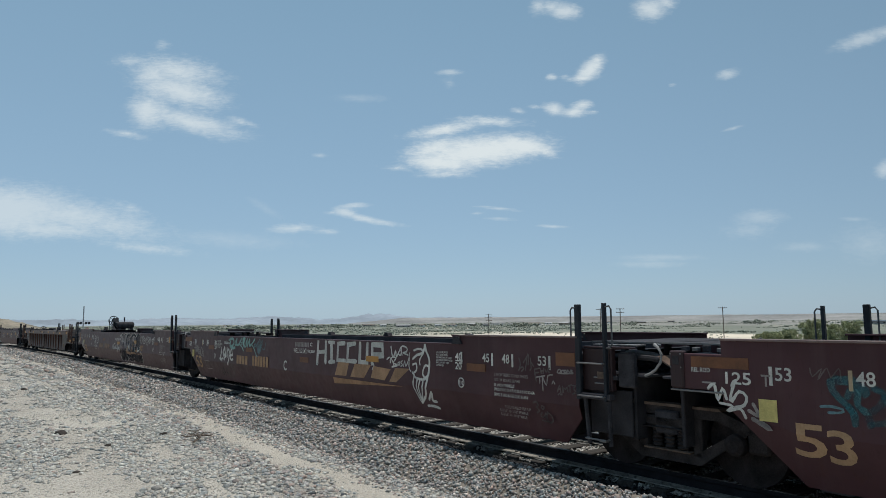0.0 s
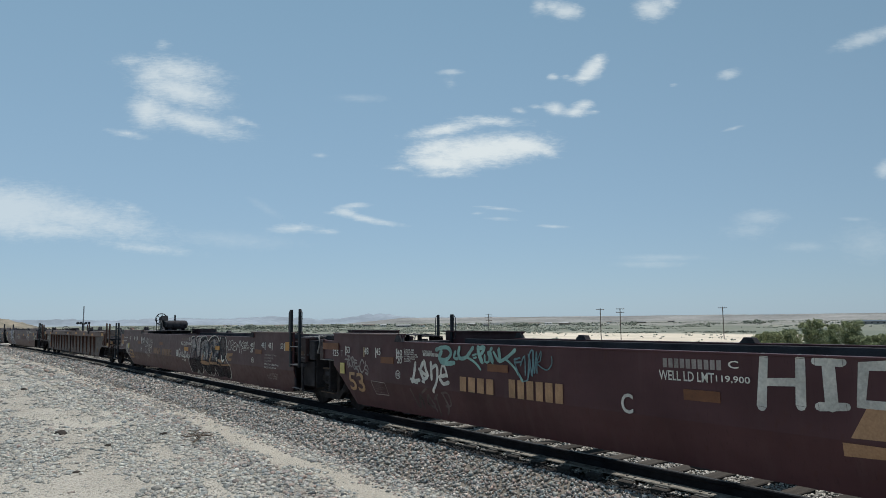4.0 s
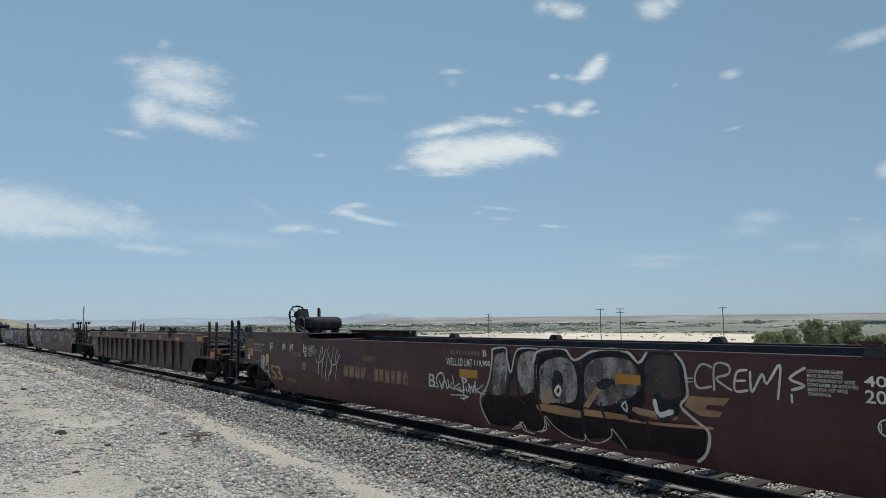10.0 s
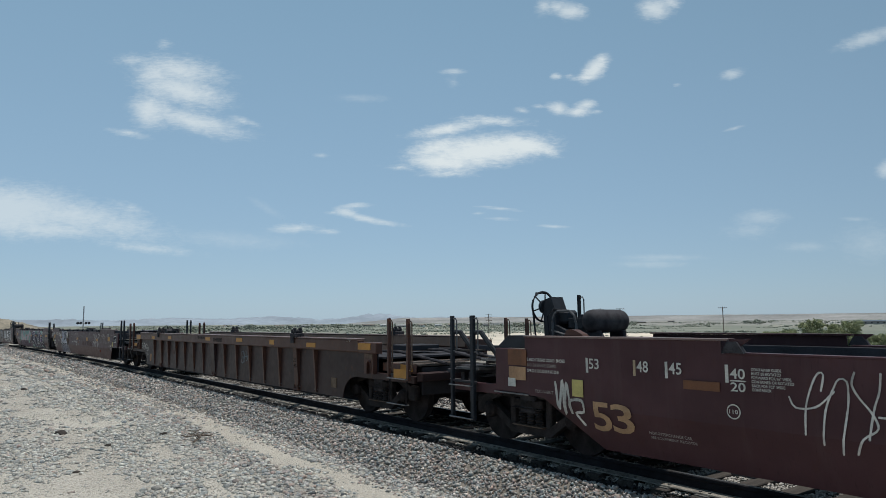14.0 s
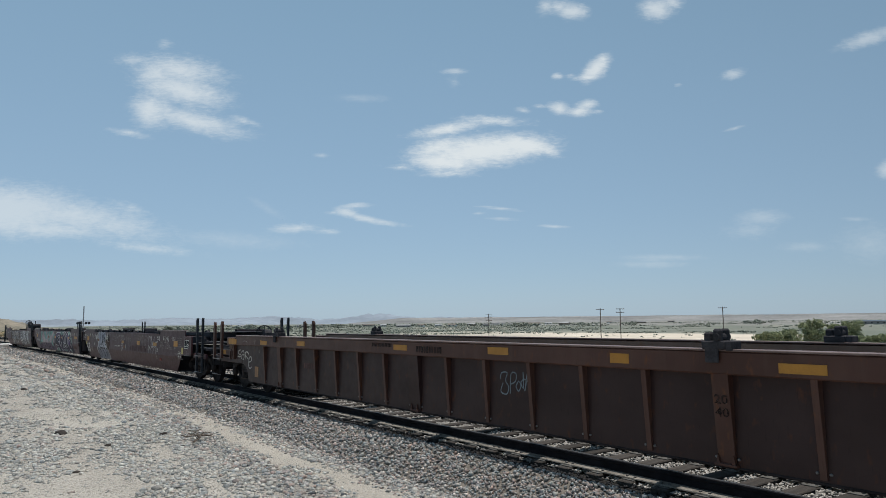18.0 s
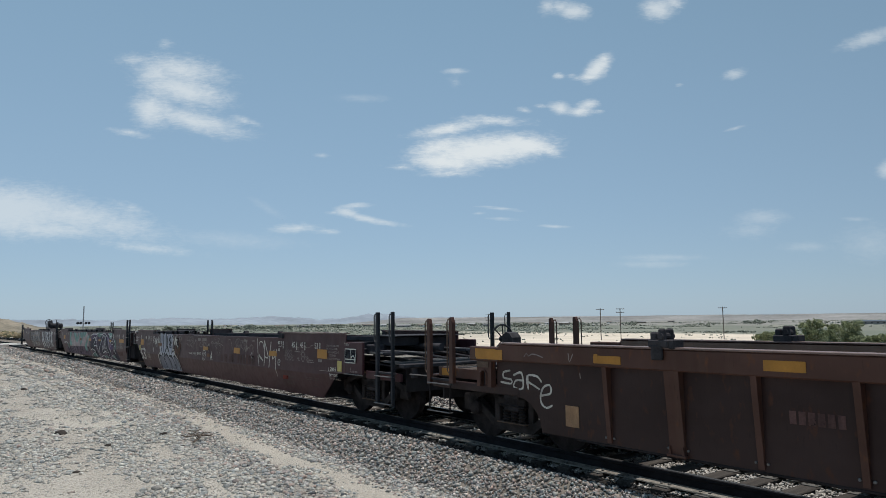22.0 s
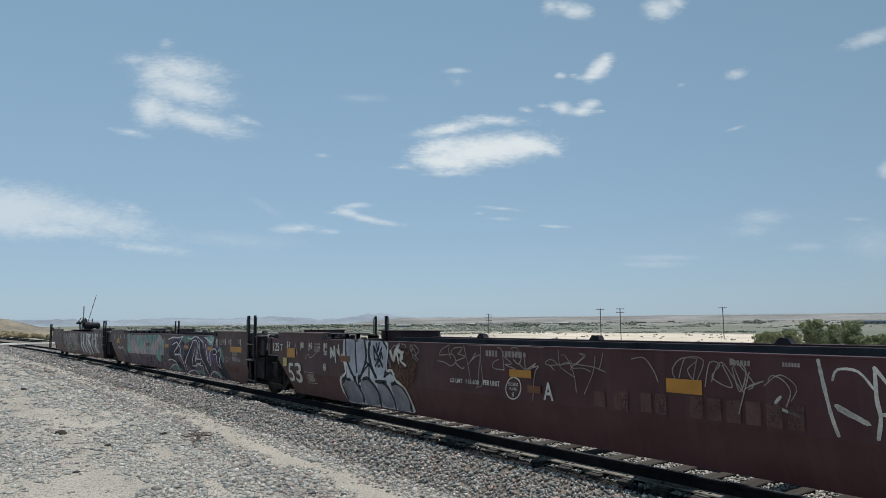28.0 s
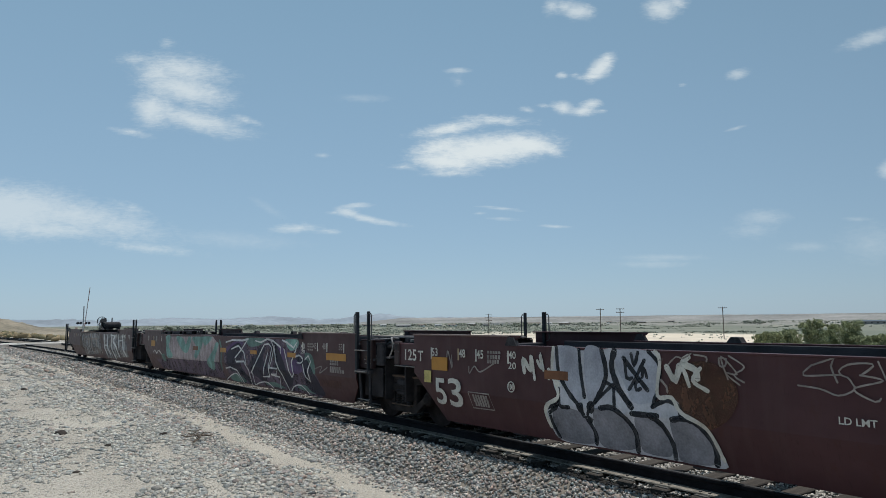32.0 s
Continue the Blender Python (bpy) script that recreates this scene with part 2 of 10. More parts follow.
    def mesh(self, name, mat, smooth=False):
        me = bpy.data.meshes.new(name)
        me.from_pydata(self.v, [], self.f)
        bm = bmesh.new()
        bm.from_mesh(me)
        bmesh.ops.recalc_face_normals(bm, faces=bm.faces)
        bm.to_mesh(me)
        bm.free()
        if smooth:
            me.shade_smooth()
            me.set_sharp_from_angle(angle=radians(35))
        me.materials.append(mat)
        return me


def part(name, built, mat, parent, label="", smooth=False):
    ob = new(name, built.mesh(name, mat, smooth) if isinstance(built, Build) else built)
    ob.parent = parent
    if label:
        tagged(ob, label)
    return ob


def thing(name, label, category, at=None, group="", kind=""):
    ob = new(name)
    ob.empty_display_size = 0.3
    if at is not None:
        ob.matrix_basis = at
    return tagged(ob, label, category, group, kind)


# ---- track line ----
TRACK_Y, BEND, GAUGE = 8.336, 0.00033, 1.505


def line_y(x, base=TRACK_Y):
    return base - (BEND * x * x if x < 0 else 0.0)


def line_turn(x):
    return math.degrees(math.atan(-2 * BEND * x)) if x < 0 else 0.0


# ---- ground ----
def ground_z(x, y):
    """Level service strip by the camera, falling away to the plain behind the tracks."""
    n = y - line_y(max(x, -150))
    low = min(max((n - 9.0) / 40.0, 0.0), 1.0)
    base = -0.5 - 3.5 * low * low * (3 - 2 * low)
    r = math.hypot(x, y)
    bumps = 0.05 * noise.noise((x * 0.35, y * 0.35, 3)) + (0.25 * noise.noise((x * 0.03, y * 0.03, 7)) if r > 40 else 0)
    if r > 500:
        bumps += 2.5 * noise.noise((x * 0.002, y * 0.002, 1)) * min((r - 500) / 800, 1)
    return base + bumps


def ground_material():
    """Pale desert sand with gravel, scrub green on the plain, a bare sand flat and tilled fields."""
    m = bpy.data.materials.new("desert_ground")
    m.use_nodes = True
    n, l = m.node_tree.nodes, m.node_tree.links
    b = n["Principled BSDF"]
    geo, sep = n.new("ShaderNodeNewGeometry"), n.new("ShaderNodeSeparateXYZ")
    l.new(geo.outputs["Position"], sep.inputs[0])

    def noise_at(scale, stretch=(1, 1, 1), detail=5):
        mp, no = n.new("ShaderNodeMapping"), n.new("ShaderNodeTexNoise")
        mp.inputs["Scale"].default_value = stretch
        no.inputs["Scale"].default_value, no.inputs["Detail"].default_value = scale, detail
        l.new(geo.outputs["Position"], mp.inputs["Vector"])
        l.new(mp.outputs[0], no.inputs["Vector"])
        return no.outputs["Fac"]

    def math_node(op, a, bv):
        x = n.new("ShaderNodeMath")
        x.operation = op
        for i, value in enumerate((a, bv)):
            if isinstance(value, (int, float)):
                x.inputs[i].default_value = value
            else:
                l.new(value, x.inputs[i])
        return x.outputs[0]

    def span(value, lo, hi, top=1.0):
        r = n.new("ShaderNodeMapRange")
        r.inputs["From Min"].default_value, r.inputs["From Max"].default_value, r.inputs["To Max"].default_value = lo, hi, top
        l.new(value, r.inputs["Value"])
        return r.outputs[0]

    def blend(a, c, fac):
        x = n.new("ShaderNodeMix")
        x.data_type = "RGBA"
        for key, value in (("A", a), ("B", c)):
            if isinstance(value, tuple):
                x.inputs[key].default_value = (*value, 1)
            else:
                l.new(value, x.inputs[key])
        l.new(fac, x.inputs["Factor"])
        return x.outputs["Result"]

    sand = blend((0.40, 0.368, 0.315), (0.52, 0.482, 0.418), noise_at(0.8))
    grit = blend((0.21, 0.19, 0.162), (0.53, 0.485, 0.415), noise_at(70, detail=2))
    near = blend(sand, grit, span(noise_at(0.55, (0.35, 1.3, 1)), 0.36, 0.56, 0.8))
    pebbles = n.new("ShaderNodeTexVoronoi")
    pebbles.inputs["Scale"].default_value = 34
    l.new(geo.outputs["Position"], pebbles.inputs["Vector"])
    shade = n.new("ShaderNodeSeparateColor")
    l.new(pebbles.outputs["Color"], shade.inputs[0])
    near = blend(near, (0.15, 0.14, 0.12), span(shade.outputs[0], 0.72, 0.78, 0.6))
    near = blend(near, (0.56, 0.52, 0.46), span(shade.outputs[1], 0.78, 0.84, 0.55))
    # wheel-worn dirt and a dark gravel windrow run along the line
    beside = math_node("ADD", sep.outputs["Y"], math_node("MULTIPLY", math_node("MULTIPLY", sep.outputs["X"], sep.outputs["X"]), BEND))
    swing = n.new("ShaderNodeMapRange")
    swing.inputs["From Min"].default_value, swing.inputs["From Max"].default_value, swing.inputs["To Max"].default_value = -18, -10, 0.45
    l.new(sep.outputs["X"], swing.inputs["Value"])
    beside = math_node("ADD", math_node("ADD", beside, swing.outputs[0]), math_node("ADD", math_node("MULTIPLY", math_node("SUBTRACT", noise_at(0.6), 0.5), 0.9), math_node("MULTIPLY", math_node("SUBTRACT", noise_at(5.0), 0.5), 0.7)))
    worn_dirt = math_node("MULTIPLY", span(beside, 5.0, 5.45), math_node("SUBTRACT", 1.0, span(beside, 5.6, 6.1)))
    windrow = math_node("MULTIPLY", span(beside, 4.25, 4.55), math_node("SUBTRACT", 1.0, span(beside, 4.95, 5.2)))
    near = blend(near, (0.25, 0.235, 0.21), math_node("MULTIPLY", windrow, 0.6))
    near = blend(near, blend((0.39, 0.355, 0.30), (0.51, 0.47, 0.405), noise_at(2.5, (0.5, 1, 1))), math_node("MULTIPLY", worn_dirt, 0.6))
    # plain colours greyed to hold some distance haze
    plain = blend((0.225, 0.228, 0.19), (0.165, 0.18, 0.145), span(noise_at(0.012, (1, 1.0, 1)), 0.36, 0.56))
    plain = blend(plain, (0.36, 0.33, 0.275), span(noise_at(0.0045, (1, 1, 1)), 0.58, 0.66))
    deep = math_node("ADD", sep.outputs["Y"], math_node("MULTIPLY", noise_at(0.05), 25))
    # tan soil with dry growth behind the second track
    soil = blend((0.36, 0.315, 0.25), (0.19, 0.172, 0.13), span(noise_at(0.35, (0.6, 1.2, 1), 5), 0.42, 0.6))
    near = blend(near, soil, span(deep, 30, 44))
    # far land in a smooth pinkish grey: haze put into its colour
    hazed_land = blend((0.29, 0.275, 0.25), (0.19, 0.195, 0.175), span(noise_at(0.004, (0.35, 1.6, 1), 6), 0.4, 0.62))
    side = math_node("ADD", sep.outputs["X"], math_node("MULTIPLY", sep.outputs["Y"], 1.05))
    plain = blend(plain, hazed_land, math_node("MULTIPLY", span(sep.outputs["Y"], 520, 760), span(side, -200, 120)))
    col = blend(near, plain, span(deep, 120, 165))
    # the bare sand flat behind the tracks
    wob = math_node("MULTIPLY", math_node("SUBTRACT", noise_at(0.03), 0.5), 70)
    yy = math_node("ADD", sep.outputs["Y"], wob)
    flat = math_node("MULTIPLY", span(yy, 100, 112), math_node("SUBTRACT", 1.0, span(yy, 240, 275)))
    xx = math_node("ADD", sep.outputs["X"], math_node("MULTIPLY", sep.outputs["Y"], 0.74))
    flat = math_node("MULTIPLY", flat, span(math_node("ADD", xx, wob), -190, -40))
    east = math_node("ADD", sep.outputs["X"], math_node("MULTIPLY", sep.outputs["Y"], 0.47))
    flat = math_node("MULTIPLY", flat, math_node("SUBTRACT", 1.0, span(math_node("ADD", east, math_node("MULTIPLY", wob, 0.2)), -14, 2)))
    col = blend(col, blend((0.68, 0.60, 0.49), (0.58, 0.51, 0.41), span(noise_at(0.09, (0.4, 1.5, 1), 4), 0.45, 0.62)), flat)
    l.new(col, b.inputs["Base Color"])
    b.inputs["Roughness"].default_value, b.inputs["Specular IOR Level"].default_value = 0.95, 0.15
    bp = n.new("ShaderNodeBump")
    bp.inputs["Strength"].default_value, bp.inputs["Distance"].default_value = 0.6, 0.03
    l.new(math_node("SUBTRACT", noise_at(22, detail=4), pebbles.outputs["Distance"]), bp.inputs["Height"])
    l.new(bp.outputs[0], b.inputs["Normal"])
    return m


GROUND = ground_material()


def build_ground():
    radii = [0.0] + [0.6 * 1.085 ** k for k in range(111)]
    n = 220
    v, f = [], []
    for r in radii:
        for k in range(n):
            a = 2 * math.pi * k / n
            x, y = r * math.cos(a), r * math.sin(a)
            v.append((x, y, ground_z(x, y)))
    for i in range(len(radii) - 1):
        for k in range(n):
            f.append((i * n + k, (i + 1) * n + k, (i + 1) * n + (k + 1) % n, i * n + (k + 1) % n))
    me = bpy.data.meshes.new("ground")
    me.from_pydata(v, [], f)
    me.shade_smooth()
    me.materials.append(GROUND)
    tagged(new("ground", me), "pale desert sand and gravel reaching to the horizon", "ground", kind="structure")


build_ground()

TRACK2_Y = TRACK_Y + 5.0


def verge_shift(x):
    """How far the dirt track swings away from the rails beside the camera."""
    return 0.45 * min(max((x + 18) / 8, 0.0), 1.0)


def bed_z(n):
    """Height of the ballast surface at n metres from the near track's centre line."""
    if n < -1.72:
        return max(-0.52, -0.11 - 0.50 * (-1.72 - n))
    if n < -1.3:
        return -0.27 + 0.16 * min(1.0, (-1.44 - n) / 0.28) if n < -1.44 else -0.27
    if n < 6.6:
        return (-0.27 if n < -1.0 else -0.25) if n < 1.5 else -0.2
    return max(-1.2, -0.25 - 0.4 * (n - 6.6))


def path_xs():
    return [-420 + 12 * k for k in range(22)] + [-160 + 3 * k for k in range(80)]


# bed coloured dark: the shade under the train is in its colour
BEDMAT = material("shade_darkened_ballast_bed", (0.026, 0.025, 0.024), 0.95, 0, 0.5, 12.0, 55, 1.0, second=(0.055, 0.052, 0.048), spec=0.1)

BEDSTONE = material("packed_crushed_stone", (0.17, 0.152, 0.13), 0.95, 0, 0.5, 9.0, 55, 1.0, second=(0.27, 0.24, 0.205), spec=0.1)


def build_bed():
    across = [-2.56, -2.2, -1.72, -1.44, -1.3, -0.6, 0.6, 1.5, 1.7, 2.5, 3.5, 4.5, 6.5, 7.2, 8.6]
    v, f = [], []
    xs = path_xs()
    for x in xs:
        for a in across:
            v.append((x, line_y(x) + a, bed_z(a)))
    w = len(across)
    for i in range(len(xs) - 1):
        for k in range(w - 1):
            f.append((i * w + k, (i + 1) * w + k, (i + 1) * w + k + 1, i * w + k + 1))
    me = bpy.data.meshes.new("ballast_bed")
    me.from_pydata(v, [], f)
    me.shade_smooth()
    me.materials.append(BEDMAT)
    me.materials.append(BEDSTONE)
    for p in me.polygons:
        col = p.index % (w - 1)
        if col < 2 or col > 7:
            p.material_index = 1
    tagged(new("ballast_bed", me), "raised bed of grey crushed-stone railway ballast", "ballast", kind="structure")


build_bed()


def rail_mesh(name, offset, base, mat, head):
    """One rail along the track line: foot, web and head, or the polished running band alone."""
    if head:
        prof = [(-0.026, -0.002), (-0.026, 0.003), (0.026, 0.003), (0.026, -0.002)]
    else:
        prof = [(-0.076, -0.176), (-0.076, -0.163), (-0.02, -0.148), (-0.011, -0.13), (-0.010, -0.06), (-0.036, -0.042), (-0.037, -0.008), (-0.028, 0.0),
                (0.028, 0.0), (0.037, -0.008), (0.036, -0.042), (0.010, -0.06), (0.011, -0.13), (0.02, -0.148), (0.076, -0.163), (0.076, -0.176)]
    bd = Build()
    xs, n = path_xs(), len(prof)
    v = [(x, line_y(x, base) + offset + a, z) for x in xs for a, z in prof]
    f = [(i * n + k, i * n + (k + 1) % n, (i + 1) * n + (k + 1) % n, (i + 1) * n + k) for i in range(len(xs) - 1) for k in range(n)]
    bd.add(v, f)
    return bd


def build_track(base, label, tie_from, tie_to):
    track = thing("railway_track", label, "railway track", group="railway tracks", kind="structure")
    for s in (-1, 1):
        rail = part("rail", rail_mesh("rail", s * GAUGE / 2, base, RAILSIDE, False), RAILSIDE, track)
        foot = Build()
        xs = path_xs()
        for side in (-1, 1):
            prof = [(side * 0.077, -0.163), (side * 0.077, -0.160), (side * 0.021, -0.145), (side * 0.021, -0.148)]
            v = [(x, line_y(x, base) + s * GAUGE / 2 + a, z) for x in xs for a, z in prof]
            foot.add(v, [(i * 4 + k, i * 4 + (k + 1) % 4, i * 4 + 4 + (k + 1) % 4, i * 4 + 4 + k) for i in range(len(xs) - 1) for k in range(4)])
        part("rail_foot", foot, FOOTDUST, rail, "dusty upper face of the rail foot")
        # ledge added beside the near rail to show the sunlit strip there
        if base == TRACK_Y and s < 0:
            strip = Build()
            v = [(x, line_y(x, base) - GAUGE / 2 + a, z) for x in xs for a, z in ((-0.155, -0.172), (-0.15, -0.158), (-0.078, -0.156), (-0.078, -0.172))]
            strip.add(v, [(i * 4 + k, i * 4 + (k + 1) % 4, i * 4 + 4 + (k + 1) % 4, i * 4 + 4 + k) for i in range(len(xs) - 1) for k in range(4)])
            part("base_strip", strip, FOOTDUST, rail, "dusty steel strip along the rail foot")
        part("rail_head", rail_mesh("rail_head", s * GAUGE / 2, base, RAILTOP, True), RAILTOP, rail, "polished steel running band")
    tie = Build().box(-0.115, 0.115, -1.02, 1.3, -0.17, 0.0, 0.012).mesh("tie", TIEWOOD)
    plate = Build()
    plate.box(-0.1, 0.1, -0.19, 0.19, 0.0, 0.014, 0.004)
    for sx in (-0.06, 0.06):
        for sy in (-0.1, 0.1):
            plate.box(sx - 0.016, sx + 0.016, sy - 0.02, sy + 0.02, 0.012, 0.05, 0.006)
    plate = plate.mesh("tie_plate", PLATE)
    rng = random.Random(5)
    x = tie_from
    while x < tie_to:
        y, turn = line_y(x, base), line_turn(x)
        m = pose(x, y, -0.19, 0, 0, turn + rng.uniform(-0.8, 0.8))
        ob = new("tie", tie)
        ob.parent, ob.matrix_basis = track, m
        if x > -48 and base == TRACK_Y:
            for s in (-1, 1):
                pl = new("tie_plate", plate)
                pl.parent, pl.matrix_basis = ob, pose(0, s * GAUGE / 2, 0.0)
        x += 0.545
    return track


build_track(TRACK_Y, "straight running track of worn rails on weathered timber ties", -84, 12)
build_track(TRACK2_Y, "second parallel track of brown rails on timber ties", -84, -2)

# ---- ballast stones and desert gravel ----
STONES = island_material("crushed_stone", [(0.106, 0.116, 0.123), (0.373, 0.320, 0.280), (0.232, 0.236, 0.221), (0.426, 0.429, 0.392), (0.157, 0.172, 0.177), (0.405, 0.306, 0.259), (0.250, 0.293, 0.298), (0.621, 0.545, 0.490), (0.194, 0.224, 0.235), (0.362, 0.276, 0.245), (0.277, 0.283, 0.261), (0.079, 0.086, 0.092)])
INNERSTONES = island_material("dusty_crib_stone", [(0.18, 0.173, 0.16), (0.44, 0.42, 0.385), (0.31, 0.295, 0.27), (0.57, 0.545, 0.50), (0.25, 0.238, 0.22)])
# near-black stones that paint the train's shadow along the tie ends
SHADESTONES = island_material("shade_black_stone", [(0.022, 0.0215, 0.0225), (0.044, 0.043, 0.044), (0.03, 0.0295, 0.031), (0.058, 0.057, 0.057), (0.025, 0.0245, 0.026)])
GRAVEL = island_material("desert_gravel", [(0.319, 0.316, 0.287), (0.495, 0.482, 0.434), (0.223, 0.226, 0.215), (0.614, 0.599, 0.539), (0.400, 0.389, 0.350), (0.251, 0.258, 0.249), (0.533, 0.494, 0.426), (0.437, 0.436, 0.404), (0.311, 0.335, 0.327), (0.407, 0.358, 0.315), (0.355, 0.373, 0.359)])


def scatter(name, label, spots, mat, flat=0.85):
    """Angular stones, one crooked block each, joined into one mesh. spots: x, y, z, size."""
    block = np.array([(x, y, z) for x in (-1, 1) for y in (-1, 1) for z in (-1, 1)], float)
    tri = np.array([(0, 1, 3), (0, 3, 2), (4, 6, 7), (4, 7, 5), (0, 4, 5), (0, 5, 1), (2, 3, 7), (2, 7, 6), (0, 2, 6), (0, 6, 4), (1, 5, 7), (1, 7, 3)])
    rng = np.random.default_rng(11)
    n = len(spots)
    shape = block[None] * rng.uniform(0.58, 1.0, (n, 8, 3)) * rng.uniform(0.34, 1.15, (n, 1, 3)) * [1.0, 0.85, 0.72]
    q = rng.normal(size=(n, 4))
    q /= np.linalg.norm(q, axis=1)[:, None]
    w, i, j, k = q.T
    turn = np.stack([1 - 2 * (j * j + k * k), 2 * (i * j - k * w), 2 * (i * k + j * w), 2 * (i * j + k * w), 1 - 2 * (i * i + k * k), 2 * (j * k - i * w),
                     2 * (i * k - j * w), 2 * (j * k + i * w), 1 - 2 * (i * i + j * j)], -1).reshape(n, 3, 3)
    shape = np.einsum("nij,nvj->nvi", turn, shape) * [1, 1, flat]
    v = (shape * spots[:, None, 3:4] + spots[:, None, 0:3]).reshape(-1, 3)
    f = (tri[None] + 8 * np.arange(n)[:, None, None]).reshape(-1, 3)
    me = bpy.data.meshes.new(name)
    me.vertices.add(len(v))
    me.vertices.foreach_set("co", v.ravel())
    me.loops.add(f.size)
    me.loops.foreach_set("vertex_index", f.ravel().astype(np.int32))
    me.polygons.add(len(f))
    me.polygons.foreach_set("loop_start", np.arange(0, f.size, 3, dtype=np.int32))
    me.update(calc_edges=True)
    me.materials.append(mat)
    return tagged(new(name, me), label, name.replace("_", " "), kind="stuff")


def build_stones():
    rng = np.random.default_rng(4)
    spots, inner, shade_stones = [], [], []
    # the ballast shoulder: dense near the camera, thinner and coarser with distance
    for x0, x1, per, size in ((-9, -3.5, 800, 0.0265), (-16, -9, 640, 0.031), (-26, -16, 420, 0.037), (-40, -26, 210, 0.047), (-80, -40, 75, 0.068)):
        count = int((x1 - x0) * 4.65 * per)
        x = rng.uniform(x0, x1, count)
        a = rng.uniform(-3.1, 1.55, count)
        chance = rng.random(count)
        for xx, aa, c in zip(x, a, chance):
            if aa < -2.42 - verge_shift(xx) + 0.16 * noise.noise((xx * 0.7, 3, 1)) and c > 0.2:
                continue
            sz = size * rng.uniform(0.55, 1.45)
            z = bed_z(aa) + sz * 0.3 + 0.022 * rng.random() ** 2
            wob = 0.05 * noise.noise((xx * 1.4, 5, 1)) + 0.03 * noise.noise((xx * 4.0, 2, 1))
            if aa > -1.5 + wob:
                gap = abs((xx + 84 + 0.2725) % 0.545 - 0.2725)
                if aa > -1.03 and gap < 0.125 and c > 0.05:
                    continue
                # stones in this band carry the painted shadow of the car sides
                target = shade_stones if aa < -0.97 + wob else inner
                if target is shade_stones and c > 0.55:
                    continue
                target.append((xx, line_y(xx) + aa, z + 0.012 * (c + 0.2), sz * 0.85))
            else:
                spots.append((xx, line_y(xx) + aa, z, sz))
    # stones between the two tracks
    for x0, x1, per, size in ((-16, -2, 260, 0.04), (-40, -16, 110, 0.055)):
        count = int((x1 - x0) * 3.4 * per)
        for xx, aa in zip(rng.uniform(x0, x1, count), rng.uniform(1.5, 4.9, count)):
            sz = size * rng.uniform(0.55, 1.4)
            if aa > 3.75 and abs((xx + 84 + 0.2725) % 0.545 - 0.2725) < 0.125:
                continue
            # near-black stones mixed in here paint the shade between the tracks
            (inner if aa > 3.75 or aa < 2.0 and rng.random() < 0.5 else shade_stones if aa < 3.0 and rng.random() < 0.6 else spots).append((xx, line_y(xx) + aa, bed_z(aa) + sz * 0.3, sz))
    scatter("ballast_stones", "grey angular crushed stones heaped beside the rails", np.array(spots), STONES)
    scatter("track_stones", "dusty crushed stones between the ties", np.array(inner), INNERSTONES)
    scatter("oily_stones", "oil-blackened crushed stones along the tie ends", np.array(shade_stones), SHADESTONES)
    spots, stray = [], []
    for x0, x1, y0, y1, per, size in ((-16, -7, 0.3, 6.1, 660, 0.0255), (-24, -16, 0.0, 6.1, 400, 0.0315), (-38, -24, -1.0, 5.9, 160, 0.043), (-80, -38, -4.0, 5.4, 36, 0.07)):
        count = int((x1 - x0) * (y1 - y0) * per)
        x, y = rng.uniform(x0, x1, count), rng.uniform(y0, y1, count)
        for xx, yy in zip(x, y):
            edge = line_y(xx) - TRACK_Y
            u = yy - edge + verge_shift(xx)
            wob = 0.22 * noise.noise((xx * 0.35, yy * 0.4, 6))
            stripe = (0.8 + 0.5 * noise.noise((xx * 0.9, yy * 1.5, 3))) * math.exp(-((u - 5.52 + wob) / 0.24) ** 2) + 0.5 * math.exp(-((u - 3.75 + wob) / 0.16) ** 2) + 0.5 * math.exp(-((u - 2.45 + 2 * wob) / 0.42) ** 2)
            patch = noise.noise((xx * 0.3, yy * 0.9, 9)) + 0.6 * noise.noise((xx * 1.1, yy * 2.1, 2)) + 0.55 * noise.noise((xx * 3.1, yy * 4.0, 5))
            dark = math.exp(-((u - 4.75 + wob) / 0.3) ** 2)
            if patch < -0.5 + 0.5 * rng.random() + 1.05 * stripe - 0.8 * dark:
                if rng.random() < 0.5:
                    sz = size * rng.uniform(0.22, 0.5)
                    spots.append((xx, yy, ground_z(xx, yy) + sz * 0.1, sz))
                continue
            sz = size * (0.42 + 2.2 * rng.random() ** 3.6)
            (stray if rng.random() < 0.75 * dark or rng.random() < 0.1 else spots).append((xx, yy, ground_z(xx, yy) + sz * 0.08, sz))
    scatter("stray_ballast", "grey crushed stones strewn beside the dirt track", np.array(stray), STONES, 0.75)
    scatter("gravel", "pale loose gravel scattered over desert sand", np.array(spots), GRAVEL, 0.66)


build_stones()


# ---- the train ----
FOLD, SIDE, LEAN = 0.78, 1.5, 0.31


def side_y(z):
    """Outer face of a well car's near side: upright above the fold, leaning inwards below it."""
    return -SIDE + (max(FOLD - z, 0.0)) * LEAN


